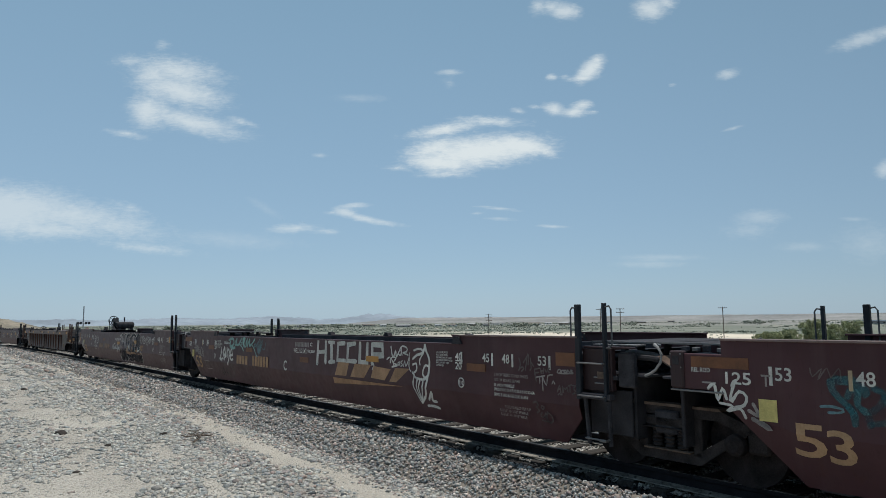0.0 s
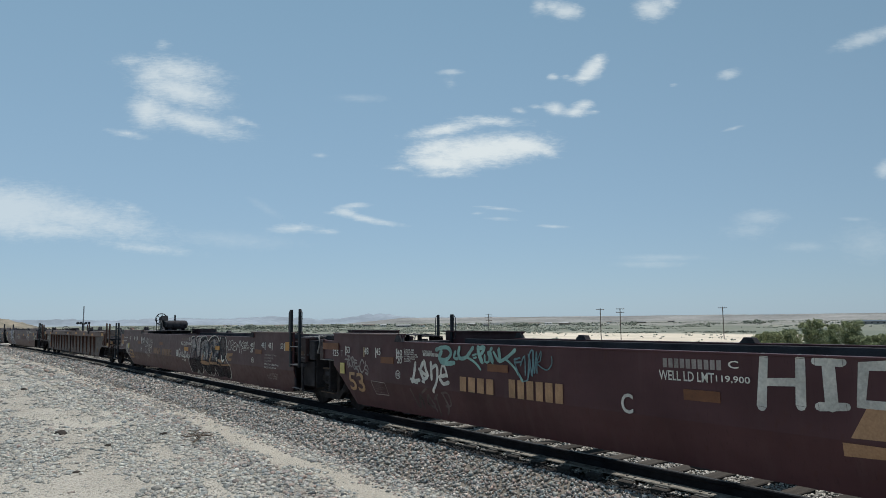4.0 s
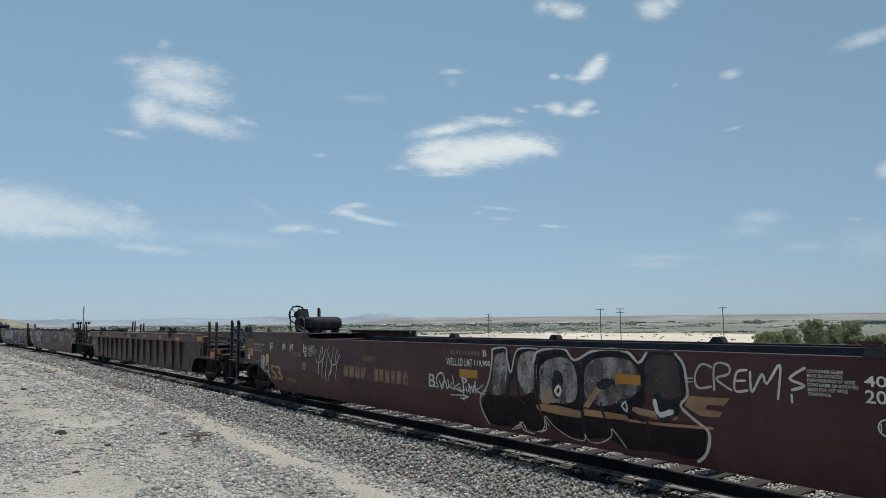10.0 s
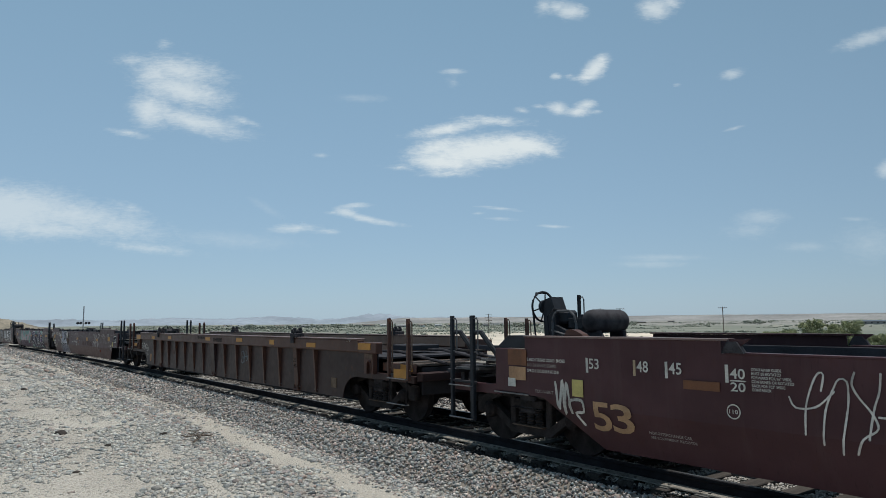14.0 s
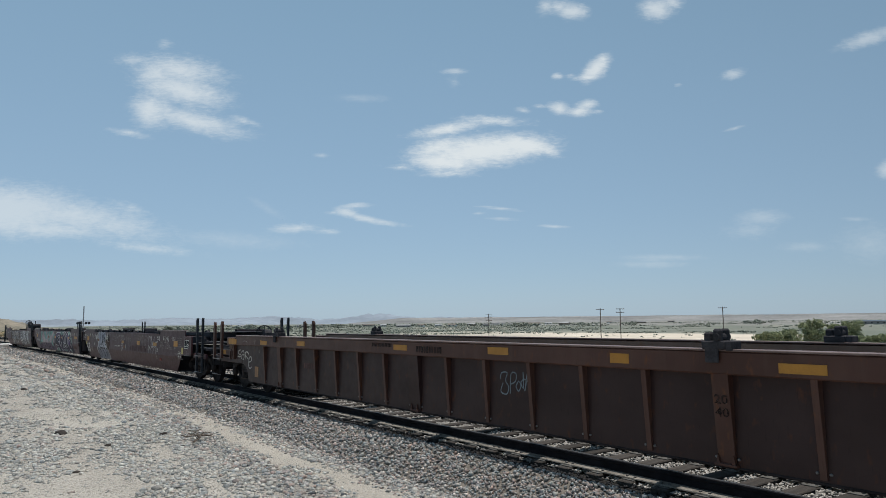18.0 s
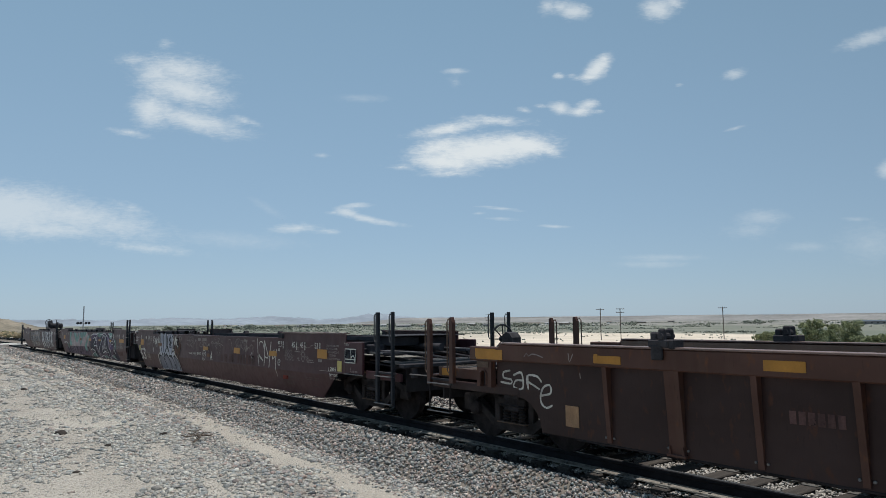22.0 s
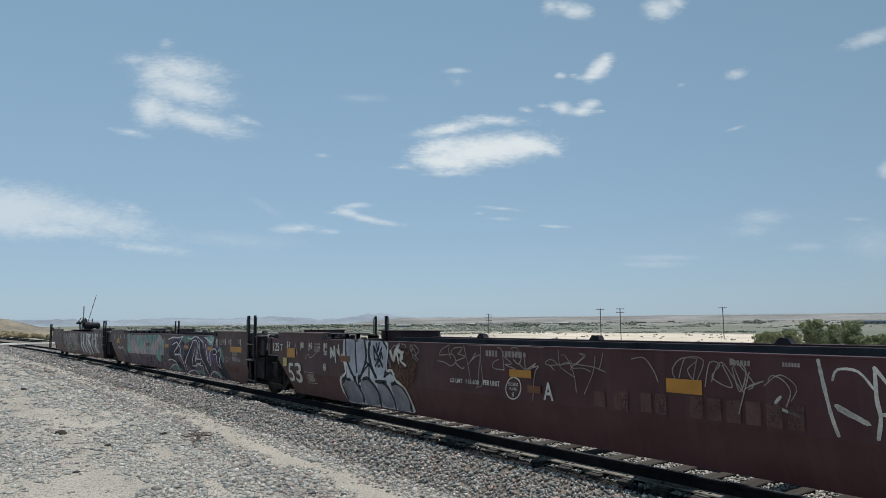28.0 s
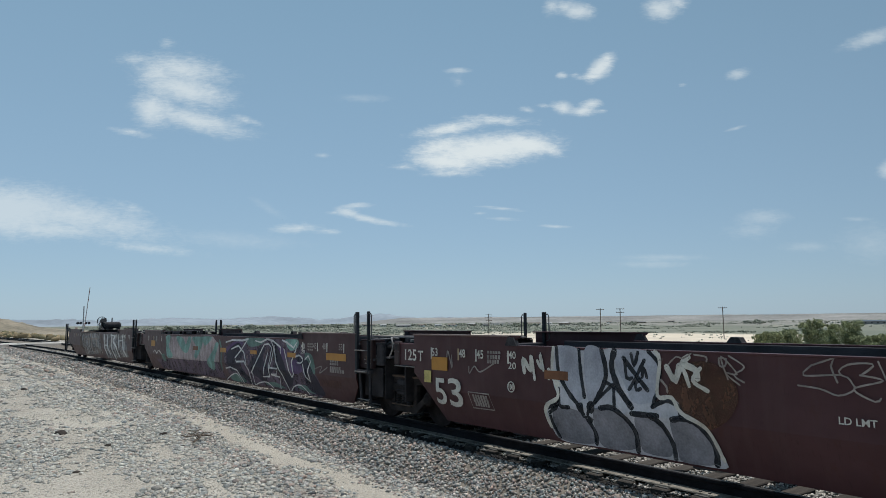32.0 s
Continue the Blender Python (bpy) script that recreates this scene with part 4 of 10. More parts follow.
def hand_brake(car, e):
    """Hand brake gear and a crosswise air reservoir on the end platform."""
    X = lambda a: e * a
    base = part("brake_stand", Build().box(*sorted((X(9.6), X(10.95))), 0.35, 1.25, 1.55, 1.62, 0.01).box(*sorted((X(9.7), X(9.8))), 0.4, 0.5, 1.2, 1.56, 0.01).box(*sorted((X(10.75), X(10.85))), 0.4, 0.5, 1.15, 1.56, 0.01).box(*sorted((X(10.2), X(10.3))), 1.1, 1.2, 1.15, 1.56, 0.01), STEEL, car, "hand brake stand of black steel")
    wheel = Build()
    n, yc, zc = 28, 0.5, 2.17
    wheel.tube([(X(10.9), yc + 0.27 * math.cos(2 * math.pi * k / n), zc + 0.27 * math.sin(2 * math.pi * k / n)) for k in range(n + 1)], 0.02, 6)
    for k in range(6):
        a = 2 * math.pi * k / 6 + 0.3
        wheel.tube([(X(10.86), yc + 0.04 * math.cos(a), zc + 0.04 * math.sin(a)), (X(10.9), yc + 0.27 * math.cos(a), zc + 0.27 * math.sin(a))], 0.013, 6)
    wheel.lathe([(X(10.8), 0.05), (X(10.92), 0.05)], (0, yc, zc), "x", 12)
    part("brake_wheel", wheel, POSTSTEEL, base, "spoked brake handwheel", True)
    part("gear_case", Build().prism([(X(10.5), 1.62), (X(10.8), 1.62), (X(10.82), 2.1), (X(10.76), 2.3), (X(10.62), 2.34), (X(10.52), 2.1)], 0.42, 0.72).box(*sorted((X(10.35), X(10.55))), 0.5, 0.85, 1.85, 2.1, 0.05), POSTSTEEL, base, "hand brake gear housing")
    part("valve_body", Build().box(*sorted((X(10.3), X(10.75))), 0.7, 1.1, 1.62, 1.92, 0.05), POSTSTEEL, base)
    guide_post(base, X(10.5), 1.02, 1.6, 2.38, 0.05, -1, -e, POSTSTEEL)
    part("guard_rail", Build().tube([(X(10.9), 0.3, 1.6), (X(10.95), 0.28, 2.2), (X(10.93), 0.36, 2.42), (X(10.9), 0.6, 2.42), (X(10.88), 0.75, 2.3)], 0.018, 7).tube([(X(10.6), 0.34, 1.62), (X(10.6), 0.3, 1.98), (X(10.55), 0.4, 2.12), (X(10.4), 0.5, 2.1)], 0.016, 6), POSTSTEEL, base, smooth=True)
    part("chain", Build().tube([(X(10.6), 0.4, 1.75), (X(10.3), 0.38, 1.68), (X(9.9), 0.42, 1.66)], 0.018, 6), WORN, base)
    prof = [(0.46, 0.02), (0.47, 0.10), (0.50, 0.155), (0.55, 0.188), (0.62, 0.2), (1.26, 0.2), (1.33, 0.188), (1.38, 0.155), (1.41, 0.10), (1.42, 0.02)]
    tank = part("air_reservoir", Build().lathe(prof, (X(9.82), 0, 1.9), "y", 28), STEEL, car, "dull black cylindrical air reservoir", True)
    for y in (0.62, 1.25):
        part("tank_saddle", Build().box(X(9.82) - 0.16, X(9.82) + 0.16, y - 0.04, y + 0.04, 1.2, 1.74, 0.01), STEEL, tank)
    for q in (10.02, 10.22):
        part("tank_lug", Build().box(*sorted((X(q - 0.07), X(q + 0.07))), 0.5, 0.62, 1.78, 1.96, 0.01).box(*sorted((X(q - 0.03), X(q + 0.03))), 0.54, 0.58, 1.96, 2.02, 0.008), POSTSTEEL, tank)
    part("brake_hub", Build().lathe([(X(10.83), 0.02), (X(10.84), 0.12), (X(10.9), 0.12), (X(10.91), 0.02)], (0, yc, zc), "x", 20), POSTSTEEL, base, "round gear hub behind the handwheel", True)
    part("arch_rail", Build().tube([(X(10.45), 0.28, 1.62), (X(10.45), 0.28, 1.9), (X(10.41), 0.28, 2.02), (X(10.32), 0.28, 2.08), (X(10.05), 0.28, 2.08), (X(9.94), 0.28, 2.0), (X(9.90), 0.28, 1.86), (X(9.90), 0.28, 1.62)], 0.022, 8), HOSE, base, "bent grey pipe rail", True)
    part("base_brace", Build().prism([(X(10.75), 1.62), (X(9.95), 1.62), (X(10.72), 1.92)], 0.4, 0.48), POSTSTEEL, base)


WHEELS, CARS = [], []


def build_well(centre, left, right, label, paint=OXIDE, post_top=2.01, post_in=0.0):
    """One unit of a well car: folded sides, top chords, open floor, ends and trucks."""
    car = thing("well_car", label, "well car", pose(centre, line_y(centre), 0), group="well cars of the train")
    for s in (-1, 1):
        a, b = (left, right) if s < 0 else (OTHER[right], OTHER[left])
        cols = [(-x, lo, hi) for x, lo, hi in ENDS[a]] + [(x, lo, hi) for x, lo, hi in ENDS[b][::-1]]
        side = part("side_sheet", plate(cols, s), paint, car, "folded steel side sheet")
        # raised chords and the step where the tall ends begin
        def chord(x0, x1, z, over):
            v = Build().box(x0, x1, -SIDE - over, -SIDE + 0.11, z - 0.012, z + 0.012, 0.004)
            if s > 0:
                v.v = [(-x, -y, zz) for x, y, zz in v.v]
            return v
        xa, xb = ENDS[a][0][0], ENDS[b][0][0]
        part("top_chord", chord(-6.06, 6.06, 1.545, 0.012), paint, side, "steel top flange")
        # near-side end flanges take the sun-lightened paint, far ones the body paint
        part("top_chord", chord(-xa, -6.06, 1.69, 0.03), SUNFLANGE if s < 0 else paint, side, "steel top flange")
        part("top_chord", chord(6.06, xb, 1.69, 0.03), SUNFLANGE if s < 0 else paint, side, "steel top flange")
        inner = Build().box(-7.7, 7.7, SIDE - 0.14 if s > 0 else -SIDE + 0.03, SIDE - 0.03 if s > 0 else -SIDE + 0.14, 1.40, 1.53, 0.01)
        part("inner_chord", inner, INNER, side)
        part("bottom_sill", Build().box(-7.75, 7.75, s * 1.27 - 0.05, s * 1.27 + 0.05, 0.25, 0.34, 0.01), INNER, side)
        part("floor_ledge", Build().box(-7.75, 7.75, s * 1.18 - 0.055, s * 1.18 + 0.055, 0.26, 0.275, 0.003), INNER, side, "container support ledge")
        for px in (-5.9, -2.1, 2.1, 5.9):
            part("floor_pad", Build().box(px - 0.45, px + 0.45, s * 0.88 - 0.26, s * 0.88 + 0.26, 0.255, 0.27, 0.003), INNER, side, "container support pad")
        for x in (-2.6, 0.9, 4.2) if s > 0 else ():
            gx = x * -s
            g = Build().prism([(gx - 0.13, 1.55), (gx + 0.13, 1.55), (gx + 0.08, 1.635), (gx - 0.05, 1.64)], s * 1.48 - 0.09, s * 1.48 + 0.05)
            part("container_guide", g, STEEL, side)
        for x, k in ((-6.05, 1), (6.05, -1)):
            ox = -x if s > 0 else x
            ok = -k if s > 0 else k
            part("corner_fillet", Build().prism([(ox, 1.545), (ox, 1.70), (ox + ok * 0.24, 1.70)], s * 1.49 - 0.012, s * 1.49 + 0.012), paint, side)
        for x in (-6.0, 6.0):
            part("corner_gusset", Build().prism([(x - 0.13, 1.55), (x + 0.13, 1.55), (x + 0.05, 1.67), (x - 0.06, 1.67)], s * 1.5 - 0.035, s * 1.5 + 0.035), STEEL, side)
    for x in (-7.6, -6.1, -3.05, 0.0, 3.05, 6.1, 7.6):
        part("floor_beam", Build().box(x - 0.14, x + 0.14, -1.3, 1.3, 0.22, 0.32, 0.01), INNER, car)
    for x0, x1 in ((-6.1, -3.05), (3.05, 6.1)):
        part("floor_brace", Build().add([(x0, -1.28, 0.25), (x0 + 0.12, -1.28, 0.25), (x1, 1.28, 0.25), (x1 - 0.12, 1.28, 0.25), (x0, -1.28, 0.29), (x0 + 0.12, -1.28, 0.29), (x1, 1.28, 0.29), (x1 - 0.12, 1.28, 0.29)],
             [(0, 1, 2, 3), (4, 7, 6, 5), (0, 4, 5, 1), (1, 5, 6, 2), (2, 6, 7, 3), (3, 7, 4, 0)]), INNER, car)
    build_deck(car, -1, left, paint, post_top)
    build_deck(car, 1, right, paint, post_top, post_in)
    WHEELS.extend(build_truck(car, -9.64))
    if right == "end":
        WHEELS.extend(build_truck(car, 9.64))
    CARS.append((car, centre))
    return car


def build_ribbed(centre, label):
    """A single well car with outside ribs under a deep top chord."""
    car = thing("ribbed_well_car", label, "well car", pose(centre, line_y(centre), 0), group="well cars of the train")
    for s in (-1, 1):
        y = s * SIDE
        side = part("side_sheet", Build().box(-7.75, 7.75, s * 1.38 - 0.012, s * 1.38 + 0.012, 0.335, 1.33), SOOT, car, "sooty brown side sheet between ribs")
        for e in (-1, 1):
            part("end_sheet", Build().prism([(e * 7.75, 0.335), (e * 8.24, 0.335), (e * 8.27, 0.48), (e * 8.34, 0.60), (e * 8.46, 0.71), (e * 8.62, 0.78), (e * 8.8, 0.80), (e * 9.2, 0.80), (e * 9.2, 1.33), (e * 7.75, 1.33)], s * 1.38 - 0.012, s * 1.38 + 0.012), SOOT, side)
        # pale lining added on both walls to brighten the well's inside
        part("inner_sheet", Build().box(-7.7, 7.7, s * 1.345 - 0.006, s * 1.345 + 0.006, 0.34, 1.30), BOUNCERUST, side, "sun-bleached rusty inner sheet")
        part("inner_rail", Build().box(-9.0, 9.0, s * 1.325 - 0.008, s * 1.325 + 0.008, 1.34, 1.55, 0.004), BOUNCERUST, side, "rusty inner face of the top chord")
        part("top_chord", Build().box(-9.05, 9.05, s * 1.42 - 0.08, s * 1.42 + 0.08, 1.315, 1.565, 0.015), RUSTY, side, "deep channel top chord")
        # flange in the sun-lightened paint
        part("top_flange", Build().box(-9.0, 9.0, s * 1.41 - 0.1, s * 1.41 + 0.1, 1.566, 1.59, 0.006), SUNFLANGE, side)
        part("floor_ledge", Build().box(-7.6, 7.6, s * 1.18 - 0.06, s * 1.18 + 0.06, 0.40, 0.415, 0.003), INNER, side)
        part("bottom_sill", Build().box(-7.6, 7.6, s * 1.34 - 0.065, s * 1.34 + 0.065, 0.31, 0.337, 0.006), RUSTSTEEL, side, "rusted bottom flange")
        for x in [k * 1.0 for k in range(-7, 8)]:
            w = 0.17 if abs(x) < 0.1 else (0.1 if abs(abs(x) - 6) < 0.1 else 0.034)
            v = [(x - w, s * 1.39, 0.36), (x + w, s * 1.39, 0.36), (x + w, s * 1.39, 1.32), (x - w, s * 1.39, 1.32), (x - w, s * 1.418, 0.36), (x + w, s * 1.418, 0.36), (x + w, s * 1.49, 1.32), (x - w, s * 1.49, 1.32)]
            part("rib", Build().add(v, [(0, 1, 2, 3), (4, 7, 6, 5), (0, 4, 5, 1), (1, 5, 6, 2), (2, 6, 7, 3), (3, 7, 4, 0)]), SOOT if abs(x) < 0.1 else RUSTY, side)
            for dx in (-w - 0.03, w + 0.03):
                part("bolt_head", Build().lathe([(s * 1.39, 0.016), (s * 1.408, 0.016), (s * 1.414, 0.008)], (x + dx, 0, 0.42), "y", 8), WORN, side, "worn round bolt head")
        for x in (-6.0, 0.0, 6.0):
            part("rib_foot", Build().box(x - 0.13, x + 0.13, s * 1.425 - 0.03, s * 1.425 + 0.03, 0.335, 0.365, 0.006).prism([(x - 0.11, 0.365), (x - 0.07, 0.365), (x - 0.09, 0.46)], s * 1.425 - 0.02, s * 1.425 + 0.02).prism([(x + 0.07, 0.365), (x + 0.11, 0.365), (x + 0.09, 0.46)], s * 1.425 - 0.02, s * 1.425 + 0.02), RUSTY, side, "rusty foot at the end of a rib")
        for x in (-6.05, 6.05):
            guide = part("container_guide", Build().box(x - 0.22, x + 0.06, s * 1.43 - 0.11, s * 1.43 + 0.11, 1.585, 1.68, 0.015).box(x - 0.2, x - 0.1, s * 1.43 - 0.09, s * 1.43 + 0.09, 1.66, 1.77, 0.02).box(x - 0.08, x + 0.02, s * 1.43 - 0.1, s * 1.43 - 0.04, 1.66, 1.81, 0.02).box(x - 0.08, x + 0.02, s * 1.43 + 0.04, s * 1.43 + 0.1, 1.66, 1.81, 0.02).box(x - 0.18, x - 0.02, s * 1.525 - 0.02, s * 1.525 + 0.02, 1.44, 1.62, 0.012), STEEL, side, "black pivoting container guide")
            part("guide_pin", Build().tube([(x - 0.03, s * 1.43 - 0.12, 1.72), (x - 0.03, s * 1.43 + 0.12, 1.72)], 0.04, 10), STEEL, guide, smooth=True)
            part("guide_stop", Build().box(x + 0.06, x + 0.14, s * 1.43 - 0.1, s * 1.43 + 0.1, 1.57, 1.68, 0.012), STEEL, guide)
        for e in (-1, 1):
            X = lambda a0, a1: (min(e * a0, e * a1), max(e * a0, e * a1))
            part("end_chord", Build().box(*X(9.05, 9.75), s * 1.42 - 0.08, s * 1.42 + 0.08, 1.30, 1.52, 0.015), RUSTY, side)
            arch = [(9.36, 0.93), (9.36, 1.10), (9.38, 1.14), (9.43, 1.165), (9.49, 1.14), (9.51, 1.10), (9.51, 0.93)]
            yy0, yy1 = sorted((s * 1.38, s * 1.47))
            part("jack_stanchion", Build().prism([(e * a, z) for a, z in [(9.25, 0.90), (9.25, 1.32), (9.6, 1.32), (9.6, 0.90), (9.53, 0.90)] + [(a + 0.02 if a > 9.43 else a - 0.02, z + 0.01) for a, z in arch[::-1]] + [(9.34, 0.90)]], yy0, yy1), RUSTY, side, "rusty jacking lug with an arched opening")
            part("lug_rim", Build().tube([(e * a, s * 1.475, z) for a, z in arch], 0.016, 6), RUSTY, side, smooth=True)
            part("lug_back", Build().box(*X(9.3, 9.58), s * 1.34 - 0.01, s * 1.34 + 0.01, 0.9, 1.3), INNER, side)
            part("lift_plate", Build().box(*X(9.30, 9.58), s * 1.478 - 0.006, s * 1.478 + 0.006, 1.20, 1.29, 0.004), TANSTEEL, side, "small dusty plate on the lug")
            part("end_sill", Build().box(*X(8.7, 10.92), s * 1.36 - 0.04, s * 1.36 + 0.04, 0.80, 0.93, 0.01), SOOT, side)
            g = part("step_frame", Build().box(*X(10.2, 10.9), s * 1.47 - 0.02, s * 1.47 + 0.02, 0.93, 0.96), STEEL, car)
            guide_post(g, e * 10.22, s * 1.49, 0.9, 1.99, 0.095 if e < 0 else 0.05, s, (-1 if s < 0 else 1) if e < 0 else 1, RUSTY)
            guide_post(g, e * 10.87, s * 1.49, 0.85, 1.97, 0.088 if e < 0 else 0.05, s, (-1 if s < 0 else 1) if e < 0 else 1, RUSTY)
            part("deck_plate", Build().box(*X(9.7, 10.85), s * 1.3 - 0.012, s * 1.3 + 0.012, 0.97, 1.13, 0.004), RUSTY, side)
            part("reflector", Build().box(*X(10.35, 10.75), s * 1.318 - 0.004, s * 1.318 + 0.004, 1.0, 1.12), YELLOW, side, "dusty amber reflective strip")
            for q in (10.26, 10.84):
                part("step_leg", Build().tube([(e * q, s * 1.5, 0.9), (e * q, s * 1.52, 0.42)], 0.014, 6), RUSTSTEEL, g)
            for z in (0.88, 0.42):
                rung(g, e * 10.24, e * 10.86, s * 1.55, z)
    for x in [-7.2 + 2.4 * k for k in range(7)]:
        part("floor_beam", Build().box(x - 0.16, x + 0.16, -1.3, 1.3, 0.37, 0.42, 0.01), INNER, car)
    for e in (-1, 1):
        X = lambda a0, a1: (min(e * a0, e * a1), max(e * a0, e * a1))
        part("deck_plate", Build().box(*X(7.9, 9.8), -1.3, 1.3, 1.2, 1.235), INNER, car)
        part("well_bulkhead", Build().box(*X(7.75, 7.9), -1.32, 1.32, 0.32, 1.22), INNER, car)
        part("centre_sill", Build().box(*X(7.9, 11.3), -0.32, 0.32, 0.8, 1.1, 0.02), STEEL, car)
        part("cross_walk", grating(*X(10.32, 10.9), -1.28, 1.28, 1.105, 1.14), WALKRUST, car, "dark open steel grating walkway")
        part("brake_cover", Build().box(*X(8.3, 9.0), -0.2, 0.6, 1.3, 1.42, 0.015), INNER, car, "black box cover over the brake rigging")
        part("side_walk", grating(*X(9.75, 10.3), 0.6, 1.28, 1.30, 1.33), WALKRUST, car, "open steel grating step")
        part("walk_rail", Build().box(*X(9.7, 10.9), 0.85, 0.93, 1.30, 1.42, 0.01), INNER, car)
        part("deck_board", Build().box(*X(9.75, 10.28), -1.26, 1.28, 1.10, 1.135, 0.006), WALKRUST, car, "dusty grey-tan deck board")
        part("walk_edge", Build().box(*X(10.28, 10.31), -1.3, 1.3, 1.12, 1.15), WORN, car)
        # added black plate closing the gap below the walkway
        part("end_apron", Build().box(*X(10.86, 10.9), -1.2, 1.2, 0.58, 1.08, 0.01), SHADEBLACK, car, "sooty end plate under the walkway")
        part("end_beam", Build().box(*X(10.93, 11.1), -1.36, 1.36, 0.84, 1.0, 0.02), SOOT, car)
        part("coupler", Build().box(*X(11.3, 11.62), -0.09, 0.09, 0.74, 0.96, 0.02).box(*X(11.56, 11.80), -0.15, 0.17, 0.70, 1.0, 0.05), STEEL, car, "cast-steel knuckle coupler")
        for y in (-0.8, 0.3, 0.7):
            part("brake_pipe", Build().tube([(e * 8.0, y, 1.3), (e * 9.5, y, 1.32), (e * 11.1, y, 1.15)], 0.03, 7), STEEL, car, smooth=True)
        WHEELS.extend(build_truck(car, e * 9.2))
    part("reflector", Build().box(6.67, 7.14, -1.506, -1.5, 1.365, 1.465), YELLOW, car, "dusty amber reflective strip")
    part("placard", Build().box(7.72, 7.96, -1.404, -1.392, 0.52, 0.73, 0.002), material("faded_brown_paper", (0.15, 0.108, 0.078), 0.9, 0, 0.3, 9.0, spec=0.1), car, "faded brown paper placard")
    part("graffiti", Build().tube([(8.57, -1.515, 1.57), (8.63, -1.515, 1.575), (8.6, -1.515, 1.52)], 0.006, 5).tube([(8.7, -1.515, 1.57), (8.65, -1.515, 1.56), (8.69, -1.515, 1.535), (8.65, -1.515, 1.52)], 0.006, 5).tube([(8.73, -1.515, 1.575), (8.73, -1.515, 1.52), (8.76, -1.515, 1.55), (8.8, -1.515, 1.575)], 0.006, 5), GREYPAINT, car, "small pale chalk scrawl")
    wheel = Build()
    ring = [(-10.66, 0.26 * math.cos(2 * math.pi * k / 24), 1.59 + 0.26 * math.sin(2 * math.pi * k / 24)) for k in range(25)]
    wheel.tube(ring, 0.018, 6)
    for k in range(8):
        a = 2 * math.pi * k / 8
        wheel.tube([(-10.63, 0, 1.59), (-10.66, 0.26 * math.cos(a), 1.59 + 0.26 * math.sin(a))], 0.012, 6)
    wheel.lathe([(-10.7, 0.05), (-10.55, 0.06)], (0, 0, 1.59), "x", 12)
    stand = part("brake_stand", Build().prism([(-10.54, 1.42), (-10.34, 1.40), (-10.27, 1.50), (-10.28, 1.62), (-10.35, 1.70), (-10.45, 1.72), (-10.54, 1.66)], -0.11, 0.11).box(-10.5, -10.34, -0.06, 0.06, 1.13, 1.42, 0.01), STEEL, car, "hand brake gear case")
    part("brake_wheel", wheel, POSTSTEEL, stand, "spoked brake handwheel", True)
    CARS.append((car, centre))
    return car


U0 = build_well(4.36, "truck", "post", "empty oxide-brown well car leading out of view on the track")
U1 = build_well(-14.95, "truck", "post", "empty oxide-brown well car sprayed with white block letters")
U2 = build_well(-34.235, "end", "post", "empty oxide-brown well car with grey bubble graffiti and a hand brake", post_in=0.09)
hand_brake(U2, -1)
RC = build_ribbed(-57.48, "rusty ribbed single well car with yellow reflector plates")
V1 = build_well(-80.64, "truck", "end", "empty maroon well car with silver bubble graffiti", post_top=2.11)
V2 = build_well(-99.98, "truck", "post", "empty well car covered in green and purple graffiti")
V3 = build_well(-119.3, "end", "post", "last well car of the train with streaky white graffiti")
hand_brake(V3, -1)


def shorten(car, cut, by):
    """Brings everything beyond a cut nearer the middle: the last unit is shortened to fit the camera's view."""
    for ob in car.children_recursive:
        if ob.name.startswith("wheelset"):
            if ob.location.x < cut:
                ob.location.x += by
        elif ob.type == "MESH":
            for v in ob.data.vertices:
                if v.co.x < cut:
                    v.co.x += by
    for k, (ob, x, r) in enumerate(WHEELS):
        if x < cut and ob.parent.parent == car:
            WHEELS[k] = (ob, x + by, r)




# ---- decals on car sides ----
MARKTEXTS = []


def marks(car, lift=0.0):
    """Container-length marks: a bar and two figures at each end of the side."""
    for feet in (53, 48, 45, 40):
        for s in (-1, 1):
            x = s * feet * 0.1524
            part("length_mark", Build().box(x - 0.018, x + 0.018, -SIDE - 0.005, -SIDE + 0.002, 1.235 + lift, 1.425 + lift), CREAM if feet == 48 and s < 0 else WHITE, car)
            if feet != 40 and not (car is V3 and s < 0):
                MARKTEXTS.append((car, x + 0.034 if s < 0 else x - 0.224, 1.285 + lift, str(feet)))


for c in (U0, U1, U2, V1, V2, V3):
    marks(c, 0.05 if c in (V1, V2, V3) else 0.0)
shorten(V3, -2.5, 2.85)


# ---- paint and lettering on the car sides ----
SILVER = spray("silver", (0.56, 0.54, 0.49), 0.35, 0.35)
CHALK = spray("chalky_white", (0.62, 0.59, 0.54), 0.4)
CHALKB = spray("blue_grey_chalk", (0.20, 0.25, 0.28), 0.4)
FAINT = spray("faint_grey", (0.12, 0.095, 0.09), 0.5)
FAINT2 = spray("faint_brown_buff", (0.11, 0.075, 0.062), 0.4)
FAINTB = spray("thin_grey_wash", (0.085, 0.07, 0.07), 0.4, 0.7)
SOOTMARK = spray("sooty_stencil", (0.03, 0.017, 0.014), 0.4)
MUTED = spray("rubbed_out_stencil", (0.11, 0.06, 0.055), 0.4)
TEAL = spray("dull_teal", (0.15, 0.25, 0.27), 0.4)
TEAL2 = spray("pale_teal", (0.27, 0.44, 0.40), 0.3)
GREYB = spray("scrubbed_grey", (0.31, 0.27, 0.265), 0.7, 0.9)
GREYB2 = spray("patchy_light_grey", (0.42, 0.37, 0.355), 0.7, 0.85)
MURK = spray("sooty_violet", (0.016, 0.010, 0.013), 0.4, 0.4)
